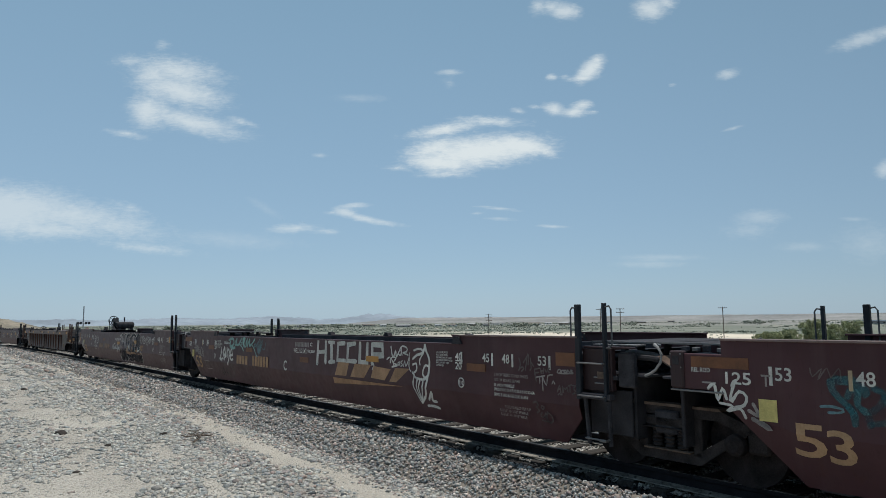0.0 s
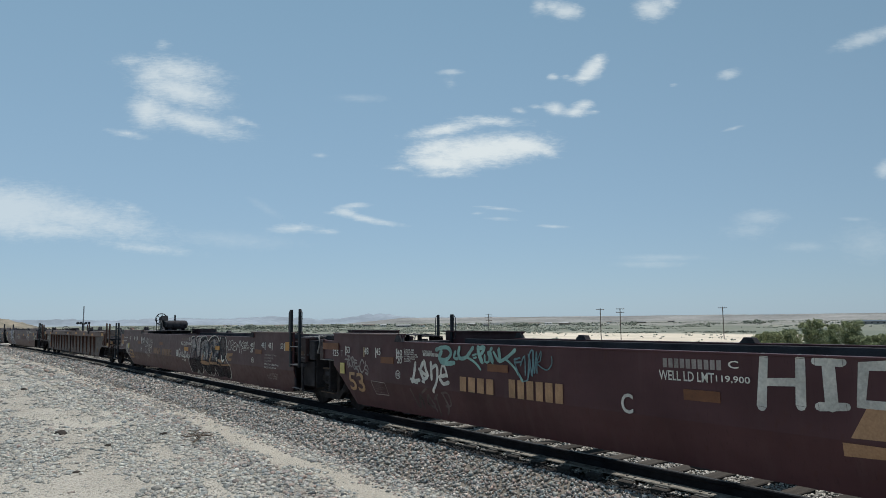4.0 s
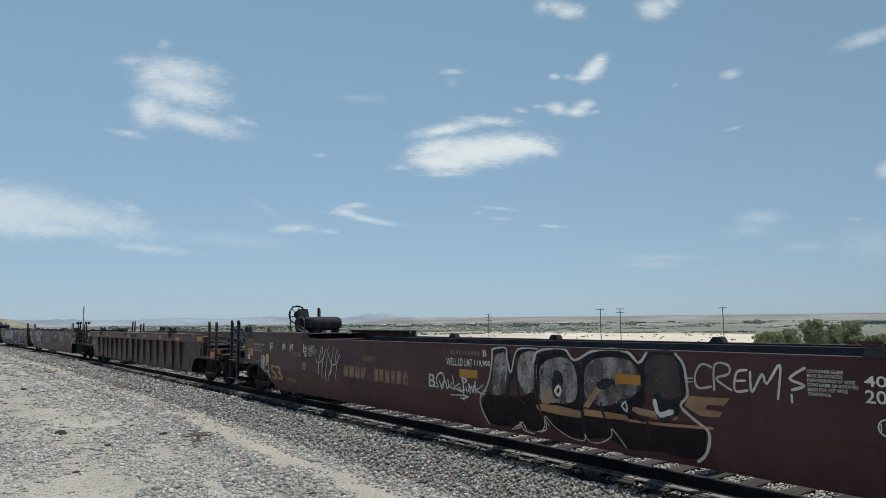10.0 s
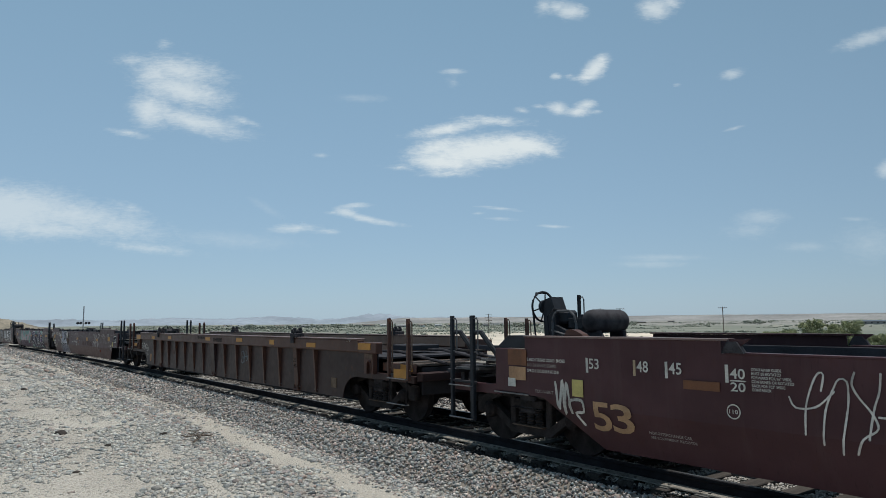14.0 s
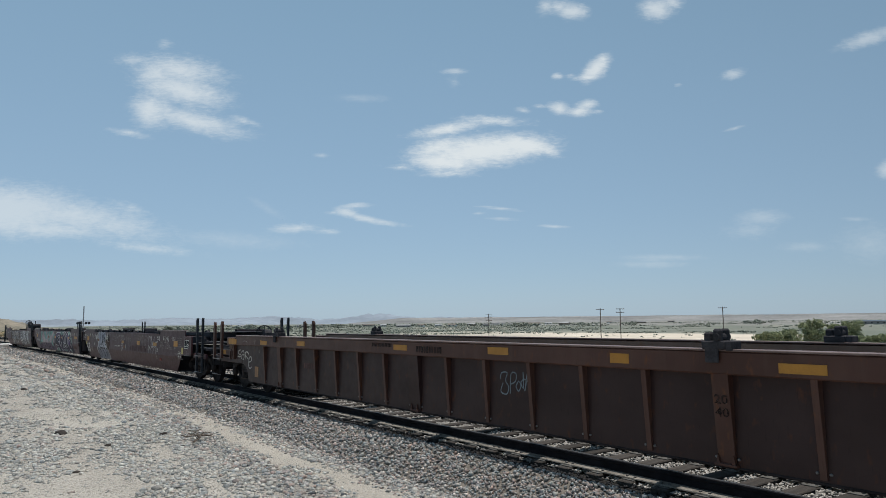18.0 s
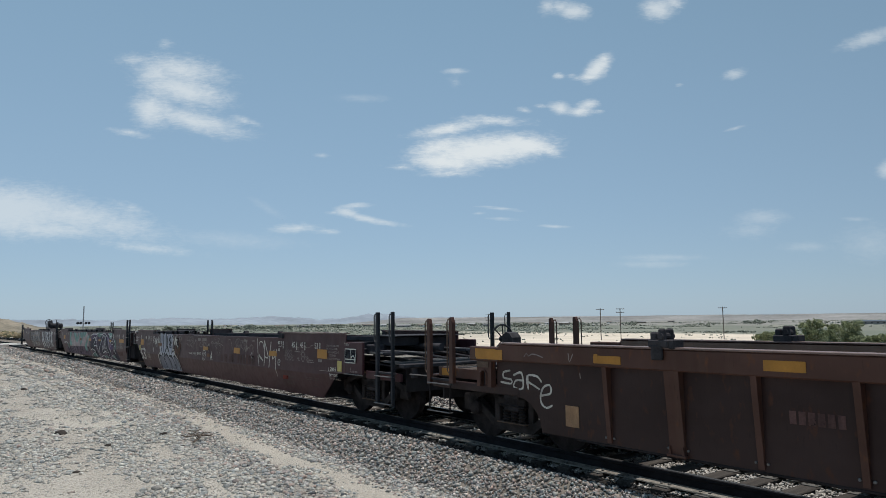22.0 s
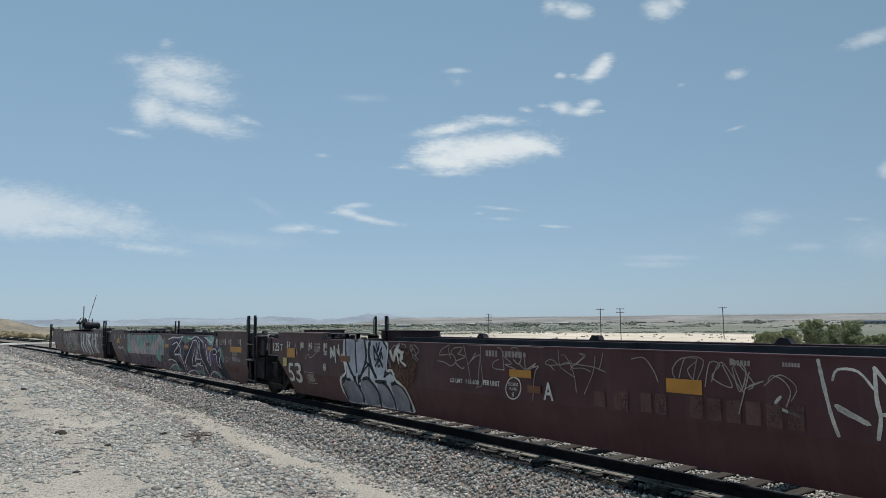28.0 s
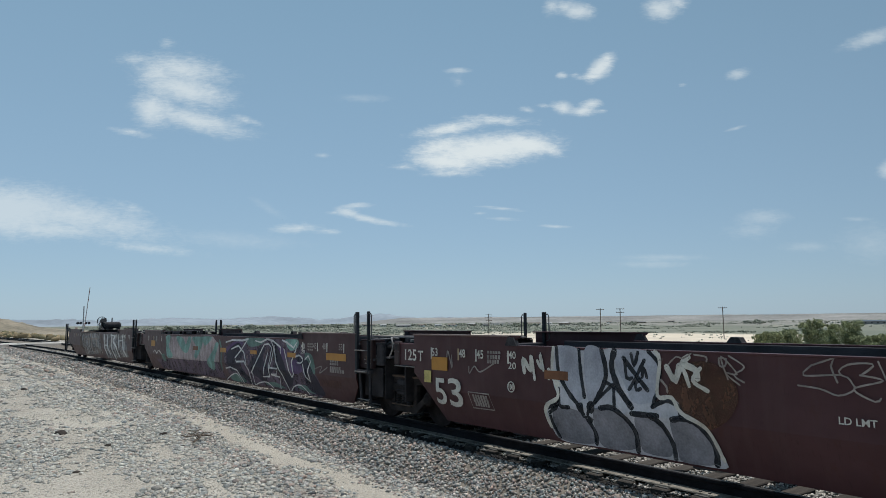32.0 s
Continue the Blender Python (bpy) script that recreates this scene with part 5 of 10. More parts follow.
TEALW = spray("thin_teal_mist", (0.05, 0.17, 0.19), 0.4, 0.75)
OUTL = spray("pale_outline", (0.56, 0.53, 0.48), 0.35)
BLACKS = spray("black", (0.018, 0.020, 0.025), 0.3)
RED2 = spray("dull_red", (0.20, 0.035, 0.02), 0.3)
SILV = spray("pale_silver", (0.52, 0.52, 0.56), 0.25)
SILV2 = spray("streaky_silver", (0.42, 0.43, 0.49), 0.3)
SLATE = spray("slate_grey", (0.21, 0.21, 0.24), 0.45)
VGREEN = spray("leaf_green", (0.13, 0.205, 0.18), 0.45)
VMAUVE = spray("dusty_mauve", (0.15, 0.11, 0.145), 0.4, 0.5)
VPURP = spray("purple", (0.12, 0.075, 0.16), 0.4)
VDARK = spray("dark_violet", (0.04, 0.035, 0.05), 0.4)
VWHITE = spray("dull_white", (0.66, 0.65, 0.64), 0.3, 0.2)
VWASH = spray("thin_white_wash", (0.42, 0.40, 0.39), 0.4, 0.85)
VPALE = spray("pale_pink_grey", (0.50, 0.41, 0.41), 0.35, 0.5)
VGREENL = spray("mint_green", (0.235, 0.40, 0.35), 0.4, 0.4)
RUSTW = spray("rubbed_rust_brown", (0.10, 0.05, 0.032), 0.5, 0.6)
VTAN = spray("washed_tan", (0.26, 0.20, 0.17), 0.5)
LAYER = {}


def layer(car):
    LAYER[car.name] = LAYER.get(car.name, 0) + 1
    return 0.003 + 0.00011 * LAYER[car.name]


def wrap(car, flat, faces, over):
    """Lays a flat (x, z) drawing on a car's side, bent at the fold. Gives vertices and faces."""
    bm = bmesh.new()
    vs = [bm.verts.new((x, 0, z)) for x, z in flat]
    for f in faces:
        try:
            bm.faces.new([vs[i] for i in f])
        except ValueError:
            pass
    if car is not RC and min(z for _, z in flat) < FOLD < max(z for _, z in flat):
        bmesh.ops.bisect_plane(bm, geom=bm.verts[:] + bm.edges[:] + bm.faces[:], plane_co=(0, 0, FOLD), plane_no=(0, 0, 1), dist=1e-5)
    bm.verts.index_update()
    out = []
    for v in bm.verts:
        x, z = v.co.x, v.co.z
        if car is RC:
            y = -(1.416 + (z - 0.3) * 0.0735) if abs(abs(x) - 6) < 0.1 and z < 1.3 else -1.5 if z > 1.315 or (z < 1.05 and abs(x) > 10.3) else (-1.393 if abs(x) < 9.2 else -1.483)
        else:
            y = side_y(z)
        out.append((x, y - over, z))
    f = [tuple(w.index for w in p.verts) for p in bm.faces]
    bm.free()
    return out, f


def curve_points(pts, closed=False):
    """A smooth line through points."""
    n = len(pts)
    out = []
    for i in range(n if closed else n - 1):
        p = [pts[(i + k) % n] if closed else pts[min(max(i + k, 0), n - 1)] for k in (-1, 0, 1, 2)]
        steps = max(2, min(8, int(math.dist(p[1], p[2]) / 0.05) + 1))
        for k in range(steps):
            t = k / steps
            out.append(tuple(0.5 * (2 * p[1][c] + (p[2][c] - p[0][c]) * t + (2 * p[0][c] - 5 * p[1][c] + 4 * p[2][c] - p[3][c]) * t * t + (3 * p[1][c] - p[0][c] - 3 * p[2][c] + p[3][c]) * t ** 3) for c in (0, 1)))
    return out if closed else out + [pts[-1]]


def paint(car, mat, flat, faces):
    v, f = wrap(car, flat, faces, layer(car))
    part("graffiti", Build().add(v, f), mat, car, mat.name.replace("spray_", "").replace("_", " ") + " spray paint" if mat.name.startswith("spray") else "")


def stroke(car, mat, width, pts, smooth=True):
    """A painted line of some width with rounded ends."""
    line = curve_points(pts) if smooth else list(pts)
    r, flat, faces = width / 2, [], []
    rng = random.Random(int(1000 * abs(pts[0][0] + pts[-1][1])))
    for i, (x, z) in enumerate(line):
        a, b = line[max(i - 1, 0)], line[min(i + 1, len(line) - 1)]
        dx, dz = b[0] - a[0], b[1] - a[1]
        d = math.hypot(dx, dz) or 1
        q = r * rng.uniform(0.82, 1.12)
        if not smooth and 0 < i < len(line) - 1:
            q *= 1.3
        flat += [(x - dz / d * q, z + dx / d * q), (x + dz / d * q, z - dx / d * q)]
    for i in range(len(line) - 1):
        faces.append((2 * i, 2 * i + 1, 2 * i + 3, 2 * i + 2))
    for end, nxt in ((0, 1), (len(line) - 1, len(line) - 2)):
        (x, z), (xn, zn) = line[end], line[nxt]
        ang = math.atan2(z - zn, x - xn)
        k = len(flat)
        flat += [(x + r * 0.95 * math.cos(ang + u), z + r * 0.95 * math.sin(ang + u)) for u in (-1.5, -0.75, 0, 0.75, 1.5)]
        faces.append(tuple(range(k, k + 5)))
    paint(car, mat, flat, faces)


def fill(car, mat, pts, smooth=True):
    """A painted area."""
    line = curve_points(pts, True) if smooth else list(pts)
    tris = tessellate([[Vector((x, z, 0)) for x, z in line]])
    paint(car, mat, line, [tuple(t) for t in tris])


def patch(car, mat, x0, x1, z0, z1, name="reflector"):
    """A thin sheet fixed to the side: a reflector strip or a card."""
    over = layer(car)
    y = side_y((z0 + z1) / 2) - over if car is not RC else ((-1.5 if z1 > 1.3 or x1 > 10.3 else -1.392) - over)
    k = 0.0 if z0 > FOLD else 0.5
    names = {"reflector": "yellow reflective strip" if mat is YELLOW else "dirty orange reflective strip", "card": "pale sheet-metal card"}
    part(name if name == "reflector" else "card_plate", Build().box(x0, x1, y - 0.002, y + 0.004, z0, z1), mat, car, names[name])


def bars(car, mat, x0, x1, z0, z1, count):
    """Lettering that cannot be made out: a row of short bars."""
    w = (x1 - x0) / count
    mid, tall = (z0 + z1) / 2, min(z1 - z0, 1.4 * w)
    z0, z1 = mid - tall / 2, mid + tall / 2
    over = layer(car)
    for k in range(count):
        a, c = x0 + w * k + w * 0.13, x0 + w * (k + 1) - w * 0.13
        v, f = wrap(car, [(a, z0), (c, z0), (c, z1), (a, z1)], [(0, 1, 2, 3)], over)
        part("stencil_bar", Build().add(v, f), mat, car)


WORDS = []


def letters(car, mat, x0, x1, z0, z1, text):
    WORDS.append((car, mat, x0, x1, z0, z1, text.replace("|", "\n").replace("'", '"')))


def mark_words():
    for car, x, z, text in MARKTEXTS:
        letters(car, GREYPAINT if car is V2 else WHITE, x + 0.012, x + 0.18, z, z + 0.135, text)


def cut_letters():
    """Turns the words into thin painted meshes on the car sides, each fitted to its field."""
    made = {}
    for text in sorted({w[6] for w in WORDS}):
        cu = bpy.data.curves.new("text", "FONT")
        cu.body, cu.size, cu.offset, cu.resolution_u = text, 1.0, 0.014, 3
        made[text] = bpy.data.objects.new("text", cu)
        scene.collection.objects.link(made[text])
    graph = bpy.context.evaluated_depsgraph_get()
    shapes = {}
    for text, ob in made.items():
        me = bpy.data.meshes.new_from_object(ob.evaluated_get(graph))
        v = np.array([q.co[:2] for q in me.vertices])
        lo, hi = v.min(0), v.max(0)
        shapes[text] = ((v - lo) / (hi - lo), [tuple(p.vertices) for p in me.polygons])
        bpy.data.meshes.remove(me)
        cu = ob.data
        bpy.data.objects.remove(ob)
        bpy.data.curves.remove(cu)
    for car, mat, x0, x1, z0, z1, text in WORDS:
        v, f = shapes[text]
        flat = [(x0 + (x1 - x0) * a, z0 + (z1 - z0) * b) for a, b in v]
        vv, ff = wrap(car, flat, f, layer(car))
        part("stencil", Build().add(vv, ff), mat, car)
        if text in ("110", "130"):
            cx, cz = (x0 + x1) / 2, (z0 + z1) / 2
            ring = [(cx + q * math.cos(a), cz + q * math.sin(a)) for a in (2 * math.pi * k / 24 for k in range(24)) for q in (0.066, 0.08)]
            vv, ff = wrap(car, ring, [(2 * k, 2 * k + 1, (2 * k + 3) % 48, (2 * k + 2) % 48) for k in range(24)], layer(car))
            part("stencil_ring", Build().add(vv, ff), mat, car)


letters(U0, BIGGOLD, -7.89, -7.58, 0.56, 0.89, "5")
letters(U0, BIGGOLD, -7.57, -7.32, 0.53, 0.86, "3")
letters(U0, WHITE, -8.58, -8.29, 1.22, 1.35, "125")
letters(U0, GREYPAINT, -8.18, -8.08, 1.22, 1.34, "T")
letters(U0, WHITE, -8.99, -8.76, 1.33, 1.38, "REL ROD")
stroke(U0, GREYPAINT, 0.02, [(-8.86, 1.22), (-8.70, 1.22)])
stroke(U0, WHITE, 0.035, [(-8.79, 1.16), (-8.72, 1.21), (-8.68, 1.04), (-8.62, 1.17), (-8.58, 1.06)])
stroke(U0, WHITE, 0.035, [(-8.51, 1.20), (-8.47, 1.27), (-8.53, 1.09), (-8.52, 1.04), (-8.43, 1.15), (-8.35, 1.10), (-8.38, 1.01), (-8.48, 0.98)])
stroke(U0, WHITE, 0.03, [(-8.66, 1.01), (-8.51, 0.99), (-8.58, 0.93), (-8.43, 0.97), (-8.37, 0.88)])
stroke(U0, GREYPAINT, 0.04, [(-8.33, 0.96), (-8.22, 0.91), (-8.28, 1.03)])
stroke(U0, GREYPAINT, 0.05, [(-8.29, 0.88), (-8.11, 0.79), (-8.22, 0.86)])
patch(U0, PALE, -8.22, -8.03, 0.87, 1.09, "card")
patch(U0, ORANGE, -8.99, -8.31, 1.38, 1.50)
stroke(U0, TEALW, 0.07, [(-7.50, 1.31), (-7.47, 1.21), (-7.37, 1.11), (-7.31, 1.04), (-7.30, 0.94)])
stroke(U0, TEALW, 0.06, [(-7.35, 1.18), (-7.33, 1.24), (-7.27, 1.23), (-7.27, 1.12), (-7.23, 1.07), (-7.16, 1.06), (-7.08, 1.12), (-7.03, 1.20)])
stroke(U0, TEALW, 0.07, [(-7.22, 1.07), (-7.18, 1.01), (-7.17, 0.94)])
stroke(U0, TEALW, 0.05, [(-7.17, 0.95), (-7.11, 0.96), (-7.03, 0.98)])
stroke(U0, TEAL, 0.025, [(-7.60, 1.07), (-7.51, 1.08), (-7.40, 1.06), (-7.42, 1.03), (-7.53, 1.02)])
stroke(U0, TEALW, 0.10, [(-7.44, 1.33), (-7.30, 1.32), (-7.20, 1.23)])
stroke(U0, TEALW, 0.06, [(-7.12, 1.27), (-7.05, 1.24), (-7.02, 1.15)])
stroke(U0, FAINT, 0.012, [(-7.68, 1.43), (-7.66, 1.35), (-7.57, 1.43), (-7.61, 1.32), (-7.52, 1.44), (-7.49, 1.35), (-7.41, 1.44), (-7.40, 1.33)])
stroke(U1, SILVER, 0.10, [(0.93, 1.52), (0.88, 1.02)], False)
stroke(U1, SILVER, 0.10, [(1.30, 1.52), (1.28, 1.06)], False)
stroke(U1, SILVER, 0.09, [(0.94, 1.27), (1.30, 1.29)], False)
stroke(U1, SILVER, 0.11, [(1.56, 1.51), (1.57, 1.08)], False)
stroke(U1, SILVER, 0.08, [(1.44, 1.50), (1.69, 1.50)], False)
stroke(U1, SILVER, 0.08, [(1.45, 1.07), (1.70, 1.09)], False)
stroke(U1, SILVER, 0.10, [(2.14, 1.49), (1.87, 1.47), (1.83, 1.13), (2.17, 1.12)], False)
stroke(U1, SILVER, 0.10, [(2.59, 1.49), (2.30, 1.46), (2.27, 1.13), (2.62, 1.13)], False)
stroke(U1, SILVER, 0.10, [(2.80, 1.50), (2.78, 1.13), (3.07, 1.12), (3.09, 1.49)], False)
stroke(U1, SILVER, 0.12, [(3.30, 1.49), (3.65, 1.50), (3.67, 1.29), (3.32, 1.27)], False)
stroke(U1, SILVER, 0.10, [(3.28, 1.49), (3.27, 1.12)], False)
stroke(U1, SILVER, 0.05, [(3.27, 1.14), (3.34, 1.08), (3.29, 1.01)])
letters(U1, WHITE, -0.91, -0.73, 0.78, 1.02, "C")
bars(U1, GREYPAINT, -0.30, 0.46, 1.36, 1.47, 10)
letters(U1, WHITE, 0.54, 0.66, 1.39, 1.47, "C")
letters(U1, WHITE, -0.34, 0.37, 1.22, 1.33, "WELL LD LMT")
letters(U1, WHITE, 0.39, 0.78, 1.23, 1.31, "119,900")
patch(U1, ORANGE, -0.03, 0.42, 1.01, 1.13)
patch(U1, ORANGE, 8.20, 8.55, 1.30, 1.48)
fill(U1, GOLD, [(1.72, 0.81), (2.23, 0.82), (2.34, 1.09), (1.87, 1.09)], False)
fill(U1, GOLD, [(2.40, 0.81), (2.96, 0.82), (3.23, 1.09), (2.58, 1.08)], False)
fill(U1, GOLD, [(3.22, 0.84), (3.73, 0.82), (3.95, 1.04), (3.33, 1.07)], False)
fill(U1, GOLD, [(3.90, 0.81), (4.13, 0.81), (4.59, 1.08), (4.11, 1.07)], False)
fill(U1, GOLD, [(1.64, 0.76), (4.35, 0.75), (3.99, 0.73), (1.63, 0.63)], False)
patch(U1, YELLOW, 3.04, 3.51, 1.15, 1.26)
stroke(U1, WHITE, 0.035, [(3.96, 1.46), (4.03, 1.26), (4.13, 1.39), (4.15, 1.28), (4.30, 1.45)])
stroke(U1, WHITE, 0.03, [(4.25, 1.39), (4.22, 1.33), (4.29, 1.31), (4.32, 1.40), (4.25, 1.39)])
stroke(U1, WHITE, 0.03, [(4.34, 1.31), (4.33, 1.47), (4.50, 1.45), (4.49, 1.38), (4.37, 1.36), (4.54, 1.32)])
stroke(U1, WHITE, 0.035, [(3.82, 1.22), (3.90, 1.26)])
stroke(U1, WHITE, 0.035, [(3.98, 1.24), (4.07, 1.11), (4.00, 1.09)])
stroke(U1, WHITE, 0.03, [(3.94, 1.16), (3.96, 1.25), (4.14, 1.26), (4.05, 1.17), (4.19, 1.12), (4.05, 1.10)])
stroke(U1, WHITE, 0.025, [(4.21, 1.17), (4.27, 1.19), (4.25, 1.13), (4.20, 1.14), (4.22, 1.18)])
stroke(U1, WHITE, 0.025, [(4.35, 1.21), (4.30, 1.18), (4.36, 1.14), (4.30, 1.11)])
stroke(U1, WHITE, 0.025, [(4.39, 1.11), (4.43, 1.22), (4.47, 1.12), (4.58, 1.29), (4.59, 1.37), (4.57, 1.11), (4.63, 1.04)])
stroke(U1, WHITE, 0.05, [(4.69, 1.26), (4.82, 1.33), (5.01, 1.38), (5.07, 1.52)])
stroke(U1, WHITE, 0.05, [(5.07, 1.52), (5.11, 1.41), (5.19, 1.29), (5.20, 1.17), (5.16, 0.99), (5.09, 0.82), (5.03, 0.64), (4.86, 0.50)])
stroke(U1, WHITE, 0.04, [(4.73, 1.41), (4.86, 1.44), (4.98, 1.43), (5.01, 1.38)])
stroke(U1, WHITE, 0.04, [(4.69, 1.16), (4.80, 1.18), (4.81, 1.07), (4.73, 1.02)])
stroke(U1, WHITE, 0.04, [(5.02, 1.09), (5.08, 1.16), (5.18, 1.14), (5.18, 1.02), (5.07, 0.95), (5.00, 1.01), (5.02, 1.09)])
stroke(U1, WHITE, 0.04, [(4.68, 1.02), (4.77, 0.94), (4.89, 0.92), (5.04, 0.92), (5.16, 0.99)])
stroke(U1, WHITE, 0.035, [(4.74, 0.98), (4.70, 0.80), (4.84, 0.52)])
stroke(U1, WHITE, 0.035, [(4.83, 0.92), (4.80, 0.74), (4.87, 0.55)])
stroke(U1, WHITE, 0.035, [(4.92, 0.91), (4.86, 0.74), (4.89, 0.55)])
stroke(U1, WHITE, 0.035, [(5.01, 0.91), (4.96, 0.73), (4.90, 0.54)])
stroke(U1, WHITE, 0.035, [(4.92, 1.17), (4.91, 1.25), (5.02, 1.37)])
stroke(U1, WHITE, 0.05, [(5.11, 0.58), (5.23, 0.72), (5.21, 0.57), (5.32, 0.56)])
stroke(U1, WHITE, 0.05, [(5.03, 0.46), (5.19, 0.47), (5.36, 0.45)])
letters(U1, WHITE, 5.42, 5.88, 1.17, 1.42, "CONTAINER GUIDE|MUST BE ROTATED|FORWARD FOR 96' WIDE|CONTAINER OR ROTATED|BACK FOR 102' WIDE|CONTAINER")
letters(U1, WHITE, 5.95, 6.13, 1.28, 1.41, "40")
stroke(U1, WHITE, 0.02, [(5.95, 1.28), (6.13, 1.28)], False)
letters(U1, WHITE, 5.95, 6.12, 1.14, 1.26, "20")
patch(U1, ORANGE, 6.24, 6.70, 1.13, 1.25)
letters(U1, WHITE, 6.06, 6.15, 0.90, 0.97, "110")
letters(U1, WHITE, -6.06, -5.88, 1.30, 1.41, "40")
stroke(U1, WHITE, 0.02, [(-6.07, 1.28), (-5.88, 1.28)], False)
letters(U1, WHITE, -6.06, -5.89, 1.16, 1.27, "20")
letters(U1, WHITE, -6.08, -5.98, 0.92, 0.99, "110")
letters(U1, WHITE, -5.81, -5.37, 1.20, 1.43, "CONTAINER GUIDE|MUST BE ROTATED|FORWARD FOR 96' WIDE|CONTAINER OR ROTATED|BACK FOR 102' WIDE|CONTAINER")
letters(U1, WHITE, -5.22, -4.93, 1.37, 1.42, "EXTERIOR PAINT")
bars(U1, WHITE, -5.23, -4.69, 1.32, 1.38, 14)
patch(U1, ORANGE, -6.66, -6.20, 1.14, 1.26)
stroke(U1, GREYPAINT, 0.015, [(-7.03, 0.78), (-6.52, 0.77), (-6.47, 0.54), (-6.95, 0.53), (-7.03, 0.78)], False)
letters(U1, FAINT, -6.93, -6.55, 0.565, 0.755, "CAR EQUIPPED WITH|NON-METALLIC|CTR PLT BOWL LINERS|ON INTERMEDIATE|TRUCKS|DO NOT LUBRICATE")
stroke(U1, CHALK, 0.070, [(-5.47, 1.19), (-5.50, 1.03), (-5.56, 0.86)])
stroke(U1, CHALK, 0.062, [(-5.61, 0.90), (-5.48, 0.88), (-5.34, 0.90)])
stroke(U1, CHALK, 0.055, [(-5.59, 0.87), (-5.41, 0.85)])
stroke(U1, CHALK, 0.070, [(-5.20, 1.23), (-5.31, 1.08), (-5.21, 0.93), (-5.09, 0.99), (-5.15, 1.10), (-5.19, 1.22)])
stroke(U1, CHALK, 0.062, [(-5.35, 1.09), (-5.21, 1.02), (-5.08, 0.99)])
stroke(U1, CHALK, 0.047, [(-5.25, 0.89), (-5.19, 0.87)])
stroke(U1, CHALK, 0.062, [(-4.99, 1.22), (-4.97, 0.94)])
stroke(U1, CHALK, 0.062, [(-4.98, 1.11), (-4.84, 1.18), (-4.80, 1.08), (-4.83, 0.89), (-4.94, 0.73)])
stroke(U1, CHALK, 0.047, [(-4.71, 1.00), (-4.67, 1.17), (-4.59, 1.16), (-4.52, 1.01)])
stroke(U1, CHALK, 0.070, [(-4.74, 0.99), (-4.54, 1.03)])
stroke(U1, CHALK, 0.070, [(-4.72, 0.95), (-4.63, 0.88), (-4.49, 0.91)])
stroke(U1, FAINT, 0.047, [(-5.66, 0.72), (-5.48, 0.41), (-5.39, 0.65), (-5.32, 0.40)])
stroke(U1, FAINT, 0.039, [(-5.31, 0.68), (-5.13, 0.77)])
stroke(U1, FAINT, 0.047, [(-5.14, 0.65), (-5.19, 0.51), (-5.00, 0.44), (-4.97, 0.39)])
stroke(U1, FAINT, 0.047, [(-5.12, 0.65), (-4.99, 0.48)])
stroke(U1, FAINT, 0.047, [(-4.90, 0.66), (-4.88, 0.34)])
stroke(U1, FAINT, 0.039, [(-4.96, 0.60), (-4.84, 0.69)])
stroke(U1, FAINT, 0.047, [(-4.69, 0.72), (-4.60, 0.51), (-4.67, 0.37)])
stroke(U1, FAINT, 0.039, [(-4.71, 0.72), (-4.54, 0.73), (-4.51, 0.54), (-4.67, 0.50)])
stroke(U1, GREYPAINT, 0.034, [(-8.10, 1.15), (-8.01, 1.16), (-7.90, 1.14)])
stroke(U1, GREYPAINT, 0.034, [(-8.02, 1.16), (-7.98, 1.09), (-7.95, 1.00)])
stroke(U1, GREYPAINT, 0.034, [(-7.96, 1.22), (-7.93, 1.12), (-7.91, 1.02)])
stroke(U1, GREYPAINT, 0.034, [(-7.99, 1.23), (-7.91, 1.23), (-7.87, 1.20), (-7.88, 1.15), (-7.93, 1.12), (-7.86, 1.04), (-7.81, 1.02)])
stroke(U1, GREYPAINT, 0.034, [(-7.82, 1.20), (-7.79, 1.11), (-7.78, 1.03)])
stroke(U1, GREYPAINT, 0.034, [(-7.80, 1.20), (-7.77, 1.10), (-7.73, 1.00)])
stroke(U1, GREYPAINT, 0.034, [(-7.79, 1.22), (-7.72, 1.18), (-7.71, 1.12), (-7.77, 1.09)])
stroke(U1, GREYPAINT, 0.034, [(-7.70, 1.16), (-7.60, 1.15)])
stroke(U1, GREYPAINT, 0.034, [(-7.69, 1.10), (-7.59, 1.10)])
stroke(U1, GREYPAINT, 0.034, [(-7.70, 1.16), (-7.68, 1.06), (-7.64, 1.02), (-7.51, 1.04)])
stroke(U1, GREYPAINT, 0.034, [(-7.70, 0.97), (-7.61, 0.99), (-7.53, 0.96), (-7.52, 0.91)])
stroke(U1, GREYPAINT, 0.034, [(-7.31, 1.11), (-7.34, 1.16), (-7.39, 1.17), (-7.45, 1.10), (-7.46, 1.00), (-7.40, 0.93), (-7.35, 0.93), (-7.30, 0.97)])
stroke(U1, GREYPAINT, 0.034, [(-7.24, 1.14), (-7.25, 1.09)])
stroke(U1, GREYPAINT, 0.034, [(-7.13, 1.00), (-7.16, 1.06), (-7.21, 1.07), (-7.26, 1.04), (-7.27, 1.00), (-7.19, 0.98), (-7.14, 0.95), (-7.14, 0.91), (-7.19, 0.90)])
stroke(U1, GREYPAINT, 0.034, [(-7.24, 0.92), (-7.18, 0.91), (-7.15, 0.89)])
stroke(U1, FAINT, 0.022, [(7.48, 1.22), (7.53, 1.25), (7.57, 1.23), (7.52, 1.19)])
stroke(U1, FAINT, 0.022, [(7.65, 1.44), (7.63, 1.34), (7.60, 1.21)])
